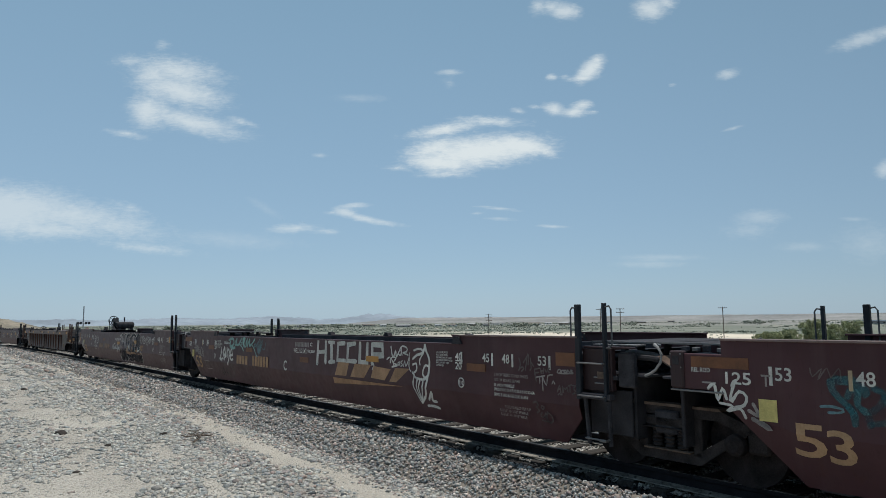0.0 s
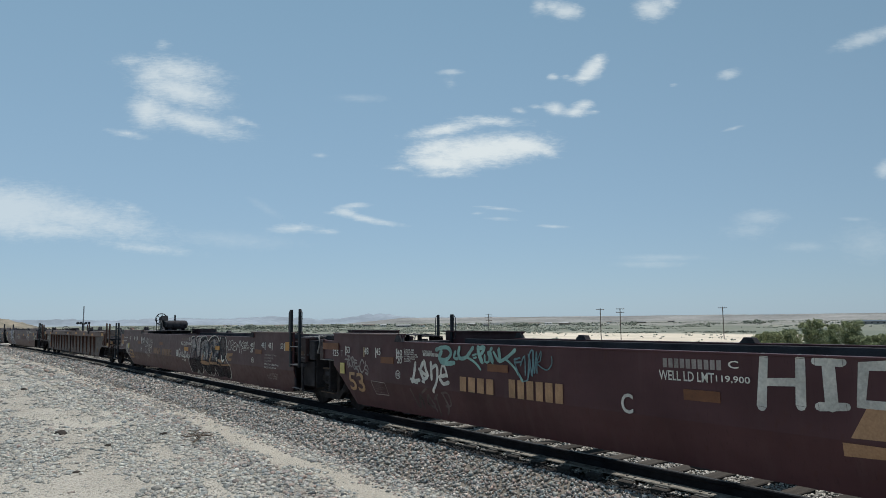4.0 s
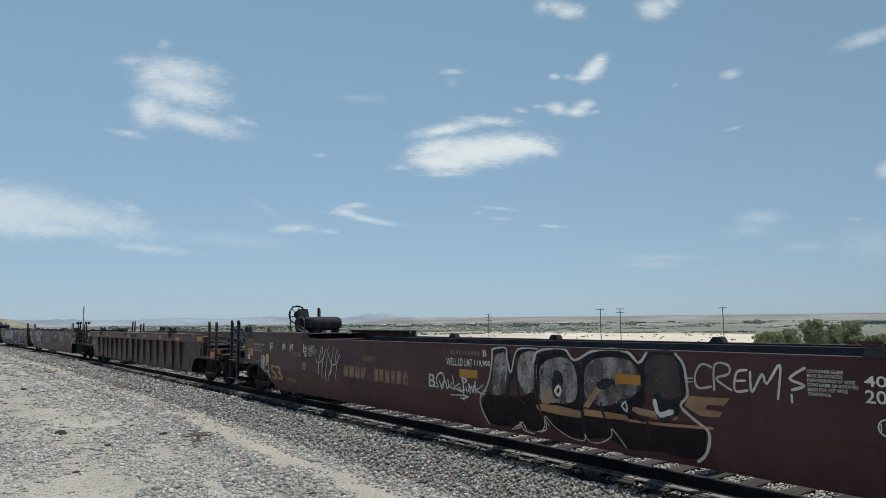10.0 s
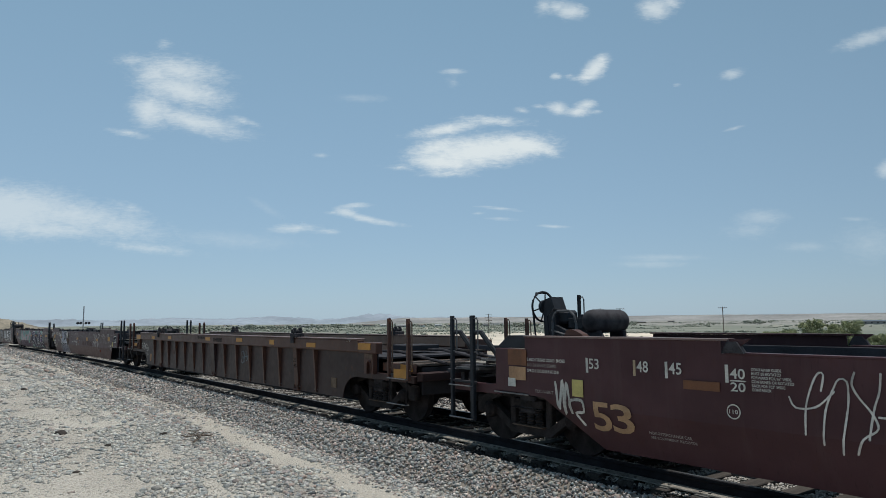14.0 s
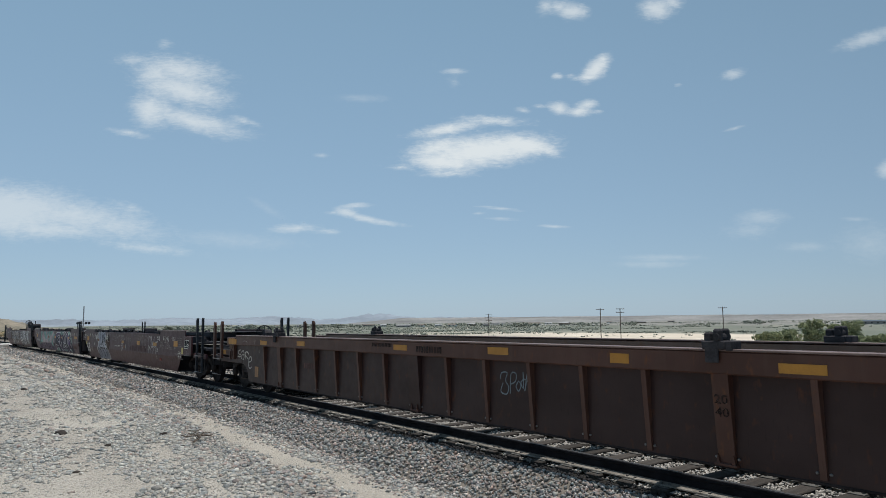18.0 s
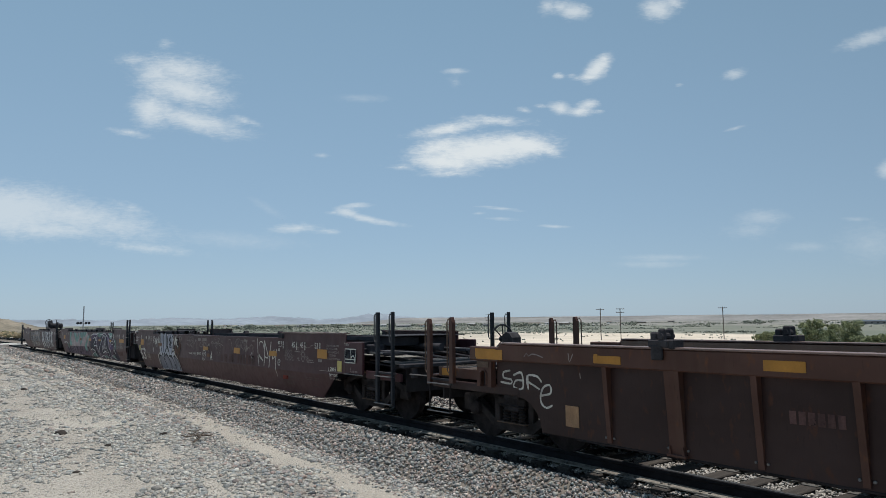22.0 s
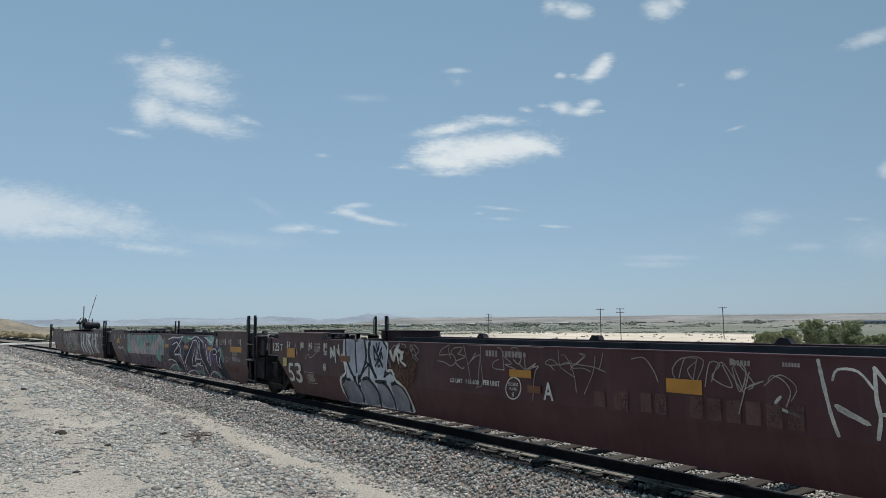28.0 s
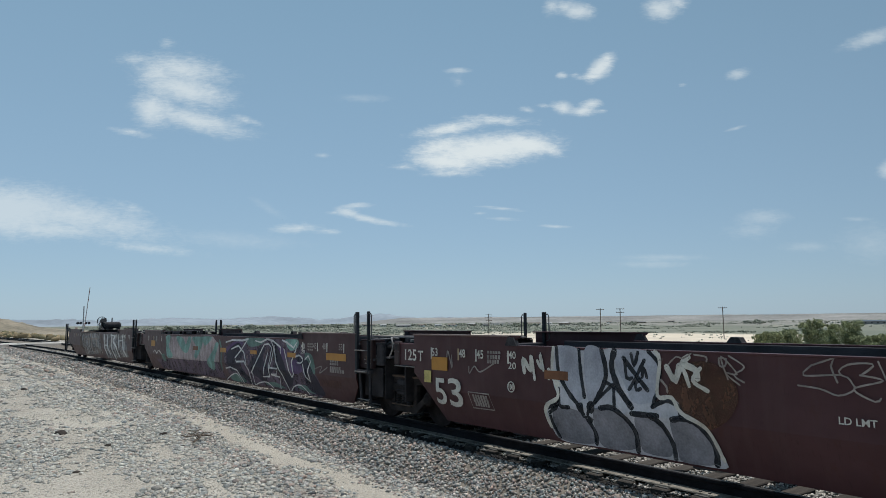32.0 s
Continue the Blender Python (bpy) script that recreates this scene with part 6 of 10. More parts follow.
stroke(U1, FAINT, 0.022, [(7.56, 1.31), (7.67, 1.43), (7.66, 1.29)])
stroke(U1, FAINT, 0.022, [(7.71, 1.38), (7.72, 1.24), (7.69, 1.21)])
stroke(U1, FAINT, 0.022, [(7.73, 1.32), (7.77, 1.27)])
stroke(U1, FAINT, 0.022, [(7.47, 1.37), (7.50, 1.29), (7.46, 1.20)])
stroke(U1, FAINT, 0.022, [(7.79, 1.23), (7.80, 1.13), (7.82, 1.07)])
stroke(U1, FAINT, 0.022, [(7.79, 1.23), (7.89, 1.25)])
stroke(U1, FAINT, 0.022, [(7.80, 1.18), (7.87, 1.19)])
stroke(U1, FAINT, 0.022, [(7.91, 1.24), (7.92, 1.18)])
stroke(U1, FAINT, 0.022, [(7.97, 1.25), (7.96, 1.18)])
stroke(U1, FAINT, 0.022, [(7.92, 1.21), (7.97, 1.22)])
stroke(U1, FAINT, 0.022, [(8.00, 1.24), (8.02, 1.20), (8.06, 1.25)])
stroke(U1, FAINT, 0.022, [(8.09, 1.26), (8.05, 1.22), (8.09, 1.20)])
stroke(U1, GREYPAINT, 0.02, [(7.82, 1.12), (7.99, 1.15)])
stroke(U1, GREYPAINT, 0.02, [(7.89, 1.13), (7.89, 1.04)])
stroke(U1, GREYPAINT, 0.02, [(7.94, 1.14), (7.95, 0.94)])
stroke(U1, GREYPAINT, 0.02, [(7.95, 1.13), (8.02, 1.02), (8.05, 1.15), (8.14, 1.17)])
stroke(U1, GREYPAINT, 0.02, [(8.13, 1.05), (8.15, 1.09), (8.18, 1.05)])
stroke(U1, GREYPAINT, 0.02, [(8.23, 1.21), (8.26, 1.25), (8.30, 1.24), (8.27, 1.20), (8.23, 1.21)])
stroke(U1, GREYPAINT, 0.02, [(8.31, 1.21), (8.32, 1.24), (8.35, 1.24)])
stroke(U1, GREYPAINT, 0.02, [(8.36, 1.23), (8.38, 1.25), (8.40, 1.22), (8.36, 1.21)])
stroke(U1, GREYPAINT, 0.02, [(8.41, 1.21), (8.42, 1.25)])
stroke(U1, GREYPAINT, 0.02, [(8.44, 1.24), (8.46, 1.22)])
stroke(U1, GREYPAINT, 0.02, [(8.48, 1.25), (8.51, 1.25), (8.48, 1.23), (8.52, 1.22)])
stroke(U1, GREYPAINT, 0.02, [(8.26, 1.20), (8.37, 1.20), (8.52, 1.21)])
stroke(U1, FAINT, 0.02, [(8.23, 0.95), (8.27, 1.04), (8.29, 0.94)])
stroke(U1, FAINT, 0.02, [(8.24, 0.98), (8.28, 0.99)])
stroke(U1, FAINT, 0.02, [(8.32, 1.03), (8.32, 0.95)])
stroke(U1, FAINT, 0.02, [(8.34, 0.95), (8.35, 1.01), (8.38, 0.99), (8.41, 1.03), (8.42, 0.96)])
stroke(U1, FAINT, 0.02, [(8.43, 1.04), (8.49, 1.06)])
stroke(U1, FAINT, 0.02, [(8.46, 1.05), (8.46, 0.96)])
stroke(U1, FAINT, 0.02, [(8.51, 1.05), (8.56, 1.05), (8.52, 1.01), (8.56, 0.98), (8.51, 0.94)])
stroke(U1, FAINT, 0.02, [(8.24, 0.91), (8.27, 0.93), (8.29, 0.91), (8.32, 0.93), (8.31, 0.91)])
stroke(U1, FAINT, 0.02, [(8.50, 0.94), (8.55, 0.95)])
letters(U1, BIGGOLD, -7.92, -7.64, 0.54, 0.91, "5")
letters(U1, BIGGOLD, -7.59, -7.30, 0.53, 0.91, "3")
bars(U1, GOLD, -4.20, -3.31, 0.80, 1.03, 4)
bars(U1, GOLD, -3.01, -1.87, 0.79, 1.06, 6)
patch(U1, ORANGE, -3.47, -3.00, 1.15, 1.26)
stroke(U1, TEAL2, 0.077, [(-4.67, 1.41), (-4.73, 1.30), (-4.58, 1.22), (-4.32, 1.24)])
stroke(U1, TEAL2, 0.070, [(-4.82, 1.44), (-4.66, 1.48), (-4.48, 1.48), (-4.40, 1.39), (-4.52, 1.29), (-4.70, 1.28)])
stroke(U1, TEAL2, 0.056, [(-4.28, 1.42), (-4.32, 1.33), (-4.23, 1.31)])
stroke(U1, TEAL2, 0.063, [(-4.17, 1.49), (-4.20, 1.40), (-4.15, 1.32), (-3.99, 1.35), (-3.82, 1.50)])
stroke(U1, TEAL2, 0.042, [(-4.18, 1.31), (-3.99, 1.34), (-3.77, 1.27), (-3.64, 1.17)])
stroke(U1, TEAL2, 0.035, [(-3.83, 1.38), (-3.74, 1.40)])
stroke(U1, TEAL2, 0.035, [(-3.80, 1.34), (-3.74, 1.35)])
stroke(U1, TEAL2, 0.070, [(-3.69, 1.51), (-3.67, 1.40), (-3.59, 1.28)])
stroke(U1, TEAL2, 0.063, [(-3.68, 1.49), (-3.53, 1.51), (-3.61, 1.41)])
stroke(U1, TEAL2, 0.042, [(-3.53, 1.39), (-3.52, 1.29), (-3.43, 1.30), (-3.42, 1.44)])
stroke(U1, TEAL2, 0.056, [(-3.38, 1.48), (-3.36, 1.50)])
stroke(U1, TEAL2, 0.063, [(-3.44, 1.43), (-3.34, 1.29), (-3.40, 1.44)])
stroke(U1, TEAL2, 0.056, [(-3.31, 1.44), (-3.19, 1.31), (-3.20, 1.51), (-3.16, 1.32)])
stroke(U1, TEAL2, 0.056, [(-3.17, 1.31), (-3.02, 1.37), (-2.83, 1.49)])
stroke(U1, TEAL2, 0.042, [(-3.04, 1.35), (-2.86, 1.24), (-2.68, 1.05)])
stroke(U1, TEAL, 0.030, [(-2.85, 1.35), (-2.73, 1.38)])
stroke(U1, TEAL, 0.030, [(-2.83, 1.31), (-2.71, 1.32)])
stroke(U1, TEAL, 0.024, [(-2.85, 1.32), (-2.74, 1.10)])
stroke(U1, TEAL, 0.024, [(-2.72, 1.27), (-2.63, 1.41), (-2.62, 1.14)])
stroke(U1, TEAL, 0.024, [(-2.55, 1.44), (-2.48, 1.15), (-2.53, 1.42), (-2.45, 1.49), (-2.47, 1.19)])
stroke(U1, TEAL, 0.024, [(-2.57, 1.06), (-2.53, 1.38), (-2.48, 1.13), (-2.45, 1.48), (-2.43, 1.17), (-2.38, 1.48), (-2.38, 1.18)])
stroke(U1, TEAL, 0.021, [(-2.40, 1.29), (-2.29, 1.49), (-2.31, 1.35), (-2.38, 1.32), (-2.26, 1.25), (-2.16, 1.24), (-2.08, 1.33), (-2.09, 1.42)])
stroke(U1, TEAL, 0.018, [(-2.67, 1.05), (-2.57, 1.08), (-2.52, 1.28)])
letters(U1, WHITE, -8.62, -8.365, 1.21, 1.345, "125")
letters(U1, GREYPAINT, -8.26, -8.16, 1.22, 1.34, "T")
patch(U1, PALE, -8.29, -8.10, 0.86, 1.08, "card")
patch(U1, ORANGE, -9.10, -8.37, 1.34, 1.48)
bars(U2, DULLGOLD, -4.16, -3.18, 0.81, 1.03, 4)
bars(U2, DULLGOLD, -2.93, -1.68, 0.78, 1.02, 6)
patch(U2, ORANGE, -3.31, -2.87, 1.15, 1.26)
bars(U2, FADEDWORD, -0.43, 0.34, 1.385, 1.445, 10)
letters(U2, WHITE, 0.43, 0.52, 1.37, 1.47, "B")
letters(U2, WHITE, -0.52, 0.17, 1.20, 1.32, "WELL LD LMT")
letters(U2, WHITE, 0.22, 0.61, 1.21, 1.31, "119,900")
letters(U2, WHITE, -1.03, -0.84, 0.81, 1.03, "B")
patch(U2, YELLOW, -0.18, 0.28, 1.02, 1.15)
stroke(U2, CHALK, 0.03, [(-0.77, 0.83), (-0.81, 0.89), (-0.82, 0.96), (-0.77, 1.03), (-0.69, 1.06), (-0.63, 1.04), (-0.60, 0.97), (-0.62, 0.90), (-0.67, 0.85)])
stroke(U2, CHALK, 0.03, [(-0.74, 0.93), (-0.70, 0.87), (-0.67, 0.80)])
stroke(U2, CHALK, 0.026, [(-0.67, 0.80), (-0.63, 0.83), (-0.61, 0.90), (-0.58, 0.94), (-0.55, 0.89), (-0.53, 0.82)])
stroke(U2, CHALK, 0.026, [(-0.53, 0.82), (-0.48, 0.83), (-0.49, 0.94), (-0.50, 0.96)])
stroke(U2, CHALK, 0.024, [(-0.49, 0.92), (-0.45, 0.84)])
stroke(U2, CHALK, 0.026, [(-0.34, 0.93), (-0.40, 0.90), (-0.42, 0.84), (-0.37, 0.82), (-0.32, 0.85)])
stroke(U2, CHALK, 0.026, [(-0.37, 1.03), (-0.34, 0.93), (-0.32, 0.81)])
stroke(U2, CHALK, 0.026, [(-0.19, 0.91), (-0.27, 0.87), (-0.32, 0.84), (-0.24, 0.82), (-0.13, 0.79)])
stroke(U2, CHALK, 0.02, [(-0.22, 0.84), (-0.16, 0.86)])
stroke(U2, CHALK, 0.02, [(-0.21, 0.81), (-0.15, 0.83)])
stroke(U2, CHALK, 0.035, [(-0.15, 1.03), (-0.10, 0.99), (-0.08, 0.87), (-0.08, 0.76)])
stroke(U2, CHALK, 0.032, [(-0.14, 1.03), (-0.05, 1.00), (0.02, 0.99), (-0.04, 0.94)])
stroke(U2, CHALK, 0.026, [(-0.12, 0.81), (-0.04, 0.83)])
stroke(U2, CHALK, 0.026, [(-0.01, 0.87), (0.01, 0.81), (0.05, 0.81), (0.06, 0.93)])
stroke(U2, CHALK, 0.026, [(0.07, 0.92), (0.09, 0.85), (0.10, 0.78)])
stroke(U2, CHALK, 0.026, [(0.09, 0.79), (0.12, 0.90), (0.15, 0.83), (0.18, 0.80), (0.17, 0.90)])
stroke(U2, CHALK, 0.032, [(0.22, 0.97), (0.22, 0.88), (0.23, 0.79)])
stroke(U2, CHALK, 0.028, [(0.41, 0.93), (0.33, 0.88), (0.24, 0.84), (0.33, 0.81), (0.42, 0.79), (0.45, 0.75)])
stroke(U2, CHALK, 0.024, [(0.19, 0.90), (0.24, 0.83)])
stroke(U2, CHALK, 0.02, [(0.41, 0.84), (0.50, 0.85)])
stroke(U2, CHALK, 0.02, [(0.42, 0.81), (0.50, 0.80)])
stroke(U2, CHALK, 0.024, [(-0.43, 0.72), (-0.38, 0.72), (-0.20, 0.73), (-0.06, 0.73), (0.03, 0.72)])
stroke(U2, CHALK, 0.022, [(0.03, 0.72), (-0.09, 0.69), (-0.20, 0.68)])
stroke(U2, CHALK, 0.018, [(-0.16, 0.68), (-0.10, 0.66)])
stroke(U2, CHALK, 0.018, [(-0.88, 0.82), (-0.80, 0.82), (-0.80, 0.79)])
fill(U2, MURK, [(0.33, 0.60), (0.51, 0.84), (0.62, 0.80), (0.94, 0.83), (1.23, 0.82), (1.56, 0.90), (1.59, 0.66), (1.67, 0.48), (1.53, 0.36), (1.16, 0.35), (0.91, 0.34), (0.44, 0.35)])
fill(U2, GREYB, [(0.71, 1.37), (0.81, 1.43), (0.97, 1.43), (1.01, 1.22), (0.94, 0.96), (0.78, 0.80), (0.65, 0.85), (0.66, 1.15)])
fill(U2, GREYB2, [(1.26, 1.40), (1.41, 1.48), (1.58, 1.47), (1.62, 1.25), (1.57, 1.01), (1.42, 0.88), (1.29, 0.95), (1.20, 1.15)])
stroke(U2, GREYB2, 0.05, [(0.75, 1.20), (0.96, 1.21), (0.92, 1.04)])
stroke(U2, GREYB, 0.06, [(1.29, 1.07), (1.52, 1.07), (1.38, 0.92)])
stroke(U2, BLACKS, 0.06, [(0.68, 1.44), (0.97, 1.47), (1.04, 1.30), (1.07, 1.05)])
stroke(U2, BLACKS, 0.055, [(1.07, 1.05), (1.16, 1.27), (1.19, 1.10), (1.23, 0.82), (1.32, 0.75)])
stroke(U2, BLACKS, 0.06, [(1.21, 1.41), (1.36, 1.49), (1.60, 1.50), (1.65, 1.25)])
stroke(U2, BLACKS, 0.045, [(1.06, 1.30), (1.02, 1.01), (0.93, 0.79)])
stroke(U2, OUTL, 0.032, [(0.65, 1.49), (0.63, 1.26), (0.53, 0.95), (0.32, 0.71), (0.31, 0.51), (0.39, 0.33)])
stroke(U2, OUTL, 0.029, [(0.65, 1.49), (0.95, 1.52), (0.99, 1.36), (1.06, 1.16), (1.15, 1.39), (1.23, 1.50), (1.46, 1.53), (1.62, 1.52)])
stroke(U2, OUTL, 0.020, [(0.91, 0.31), (1.10, 0.36), (1.13, 0.45), (1.17, 0.33), (1.39, 0.30)])
stroke(U2, OUTL, 0.020, [(1.53, 0.34), (1.64, 0.44), (1.68, 0.57), (1.73, 0.46)])
fill(U2, MURK, [(1.59, 0.99), (1.73, 0.69), (2.35, 0.68), (2.96, 0.71), (3.38, 0.72), (3.85, 0.74), (4.17, 0.73), (4.20, 0.63), (4.04, 0.35), (3.52, 0.35), (3.03, 0.32), (2.76, 0.41), (2.36, 0.36), (1.98, 0.36), (1.67, 0.56)])
fill(U2, MURK, [(1.62, 1.11), (1.65, 1.33), (1.92, 1.47), (2.23, 1.45), (2.41, 1.20), (2.45, 0.87), (2.40, 0.51), (1.99, 0.42), (1.70, 0.58)])
fill(U2, MURK, [(2.47, 1.13), (2.57, 1.39), (2.86, 1.50), (3.17, 1.51), (3.37, 1.38), (3.44, 1.16), (3.39, 0.85), (3.04, 0.65), (2.59, 0.74)])
fill(U2, FAINTB, [(3.44, 1.16), (3.46, 1.39), (3.62, 1.49), (3.87, 1.49), (3.95, 1.34), (3.94, 1.09), (3.71, 1.01), (3.48, 1.02)])
fill(U2, GREYB2, [(1.67, 0.96), (1.67, 1.23), (1.81, 1.36), (2.08, 1.42), (2.29, 1.35), (2.37, 1.12), (2.31, 0.86), (2.00, 0.80), (1.68, 0.81)])
fill(U2, GREYB, [(2.49, 0.98), (2.51, 1.27), (2.67, 1.41), (2.99, 1.45), (3.25, 1.41), (3.37, 1.28), (3.36, 1.08), (3.14, 0.93), (2.78, 0.83), (2.55, 0.88)])
stroke(U2, GOLD, 0.09, [(1.61, 0.71), (2.00, 0.70), (2.41, 0.68)], False)
stroke(U2, GOLD, 0.08, [(2.44, 0.72), (2.78, 0.72), (3.13, 0.72)], False)
stroke(U2, GOLD, 0.07, [(3.28, 0.83), (3.55, 0.80), (3.85, 0.80)], False)
stroke(U2, GOLD, 0.035, [(3.17, 0.69), (3.70, 0.70), (4.30, 0.73)], False)
fill(U2, GOLD, [(2.45, 0.79), (2.69, 1.07), (2.77, 1.03), (2.56, 0.79)], False)
fill(U2, GOLD, [(1.68, 0.77), (1.85, 0.99), (1.93, 0.94), (1.84, 0.77)], False)
stroke(U2, BLACKS, 0.06, [(1.59, 1.31), (1.74, 1.44), (2.08, 1.49), (2.33, 1.36), (2.43, 1.14), (2.43, 0.76), (2.37, 0.41)])
stroke(U2, BLACKS, 0.045, [(1.59, 1.31), (1.57, 0.95), (1.63, 0.69)])
stroke(U2, BLACKS, 0.06, [(2.43, 1.20), (2.55, 1.42), (2.91, 1.53), (3.21, 1.51), (3.39, 1.39), (3.44, 1.20), (3.36, 1.08)])
stroke(U2, BLACKS, 0.05, [(2.76, 0.86), (2.82, 0.62), (3.03, 0.36)])
stroke(U2, BLACKS, 0.045, [(3.28, 0.79), (3.34, 0.72), (3.44, 0.71), (3.41, 0.49)])
stroke(U2, BLACKS, 0.06, [(3.40, 1.33), (3.50, 1.47), (3.68, 1.53), (3.89, 1.50), (3.96, 1.31), (3.97, 1.06)])
fill(U2, BLACKS, [(1.90, 1.01), (1.94, 1.21), (2.03, 1.24), (2.12, 1.16), (2.10, 0.99), (2.01, 0.86), (1.93, 0.88)])
stroke(U2, WHITE, 0.04, [(1.96, 0.95), (2.02, 1.03), (2.07, 0.98), (2.02, 0.90), (1.97, 0.94)])
fill(U2, BLACKS, [(2.71, 1.11), (2.82, 1.18), (2.98, 1.17), (2.99, 1.12), (2.84, 1.05), (2.72, 1.05)])
fill(U2, BLACKS, [(3.03, 0.91), (3.16, 0.94), (3.35, 0.95), (3.24, 0.84), (3.34, 0.73), (3.22, 0.77), (3.07, 0.81)])
stroke(U2, WHITE, 0.025, [(3.09, 0.86), (3.15, 0.92), (3.17, 0.80), (3.10, 0.85)])
fill(U2, BLACKS, [(3.56, 1.00), (3.62, 1.07), (3.69, 1.01), (3.79, 0.99), (3.94, 1.05), (3.99, 1.00), (3.89, 0.84), (3.74, 0.74), (3.62, 0.76), (3.57, 0.87)])
stroke(U2, WHITE, 0.06, [(3.58, 0.96), (3.60, 0.87), (3.65, 0.81), (3.81, 0.86)])
stroke(U2, OUTL, 0.036, [(1.54, 1.32), (1.62, 1.47), (1.87, 1.53), (2.16, 1.53), (2.33, 1.39), (2.63, 1.51), (2.93, 1.55), (3.21, 1.52), (3.37, 1.40), (3.49, 1.52)])
stroke(U2, OUTL, 0.036, [(3.89, 1.52), (3.99, 1.40), (4.02, 1.19), (4.02, 1.05), (3.93, 0.94), (4.07, 0.82), (4.23, 0.71), (4.24, 0.60), (4.15, 0.42), (4.03, 0.32)])
stroke(U2, OUTL, 0.022, [(0.99, 0.35), (1.13, 0.41), (1.18, 0.45), (1.23, 0.35)])
stroke(U2, OUTL, 0.017, [(1.46, 0.34), (1.66, 0.40), (1.70, 0.59), (1.83, 0.46), (2.09, 0.34), (2.34, 0.33), (2.38, 0.43), (2.43, 0.33), (2.62, 0.34), (2.83, 0.45), (2.87, 0.55), (3.03, 0.33)])
fill(U2, GOLD, [(4.05, 1.06), (4.54, 1.07), (4.47, 0.99), (4.27, 0.98), (4.23, 0.93), (4.45, 0.92), (4.40, 0.86), (4.18, 0.85), (4.10, 0.88), (3.98, 0.95)], False)
patch(U2, YELLOW, 3.01, 3.39, 1.13, 1.25)
stroke(U2, CHALK, 0.027, [(4.34, 1.39), (4.22, 1.42), (4.13, 1.29), (4.16, 1.16), (4.32, 1.18)])
stroke(U2, CHALK, 0.027, [(4.36, 1.15), (4.38, 1.42), (4.54, 1.42), (4.54, 1.33), (4.39, 1.27), (4.56, 1.16)])
stroke(U2, CHALK, 0.027, [(4.74, 1.38), (4.63, 1.35), (4.60, 1.16), (4.74, 1.17)])
stroke(U2, CHALK, 0.025, [(4.61, 1.26), (4.72, 1.27)])
stroke(U2, CHALK, 0.027, [(4.78, 1.36), (4.79, 1.16), (4.91, 1.35), (4.95, 1.25), (5.10, 1.45), (5.06, 1.11)])
stroke(U2, CHALK, 0.030, [(5.34, 1.43), (5.19, 1.32), (5.33, 1.26), (5.21, 1.21)])
stroke(U2, CHALK, 0.025, [(5.20, 1.16), (5.20, 1.09)])
stroke(U2, CHALK, 0.017, [(4.02, 1.25), (4.10, 1.26)])
stroke(U2, CHALK, 0.017, [(4.03, 1.21), (4.10, 1.22)])
letters(U2, WHITE, 5.36, 5.82, 1.17, 1.42, "CONTAINER GUIDE|MUST BE ROTATED|FORWARD FOR 96' WIDE|CONTAINER OR ROTATED|BACK FOR 102' WIDE|CONTAINER")
letters(U2, WHITE, 5.87, 6.06, 1.29, 1.39, "40")
letters(U2, WHITE, 5.87, 6.05, 1.14, 1.26, "20")
letters(U2, WHITE, 5.98, 6.09, 0.90, 0.97, "110")
patch(U2, ORANGE, 6.19, 6.65, 1.12, 1.23)
patch(U2, YELLOW, 8.14, 8.53, 1.25, 1.46)
patch(U2, ORANGE, -9.62, -9.22, 1.27, 1.50)
patch(U2, GOLD, -9.60, -9.24, 1.06, 1.25)
patch(U2, WHITE, -9.62, -9.46, 0.96, 1.08, "card")
patch(U2, PALE, -8.34, -8.15, 0.91, 1.13, "card")
stroke(U2, CHALK, 0.04, [(-8.65, 1.07), (-8.59, 0.72), (-8.52, 1.11), (-8.49, 0.66), (-8.45, 1.08), (-8.37, 0.67), (-8.39, 0.84), (-8.18, 0.86), (-8.16, 0.72), (-8.30, 0.69), (-8.19, 0.55)])
patch(RC, YELLOW, 2.13, 2.60, 1.41, 1.52)
patch(RC, YELLOW, 4.52, 4.81, 1.38, 1.50)
stroke(RC, CHALKB, 0.02, [(2.29, 1.04), (2.32, 1.13), (2.45, 1.14), (2.41, 1.02), (2.48, 0.93), (2.43, 0.82), (2.30, 0.85), (2.35, 0.98)])
stroke(RC, CHALKB, 0.02, [(2.51, 0.84), (2.54, 1.13), (2.65, 1.13), (2.63, 1.02), (2.54, 0.98)])
stroke(RC, CHALKB, 0.02, [(2.64, 0.95), (2.70, 1.03), (2.75, 0.96), (2.69, 0.88), (2.64, 0.95)])
stroke(RC, CHALKB, 0.02, [(2.80, 1.16), (2.80, 0.93), (2.75, 1.02), (2.86, 1.06), (2.83, 0.90)])
stroke(RC, CHALKB, 0.02, [(2.97, 1.14), (2.88, 1.13), (2.89, 1.04), (3.01, 0.98), (3.00, 0.86), (2.92, 0.88)])
patch(RC, YELLOW, -0.59, -0.14, 1.40, 1.50)
patch(RC, YELLOW, -4.87, -4.44, 1.38, 1.49)
patch(RC, YELLOW, -7.15, -6.71, 1.36, 1.46)
patch(RC, YELLOW, -9.57, -8.95, 1.33, 1.48)
bars(RC, SOOTMARK, -1.37, -0.65, 1.45, 1.52, 14)
bars(RC, SOOTMARK, 0.15, 0.93, 1.38, 1.49, 10)
bars(RC, MUTED, -4.70, -4.14, 0.84, 1.01, 6)
stroke(RC, CHALK, 0.032, [(-8.90, 1.17), (-9.04, 1.14), (-9.04, 1.06), (-8.87, 1.04), (-8.87, 0.98), (-9.10, 0.99)])
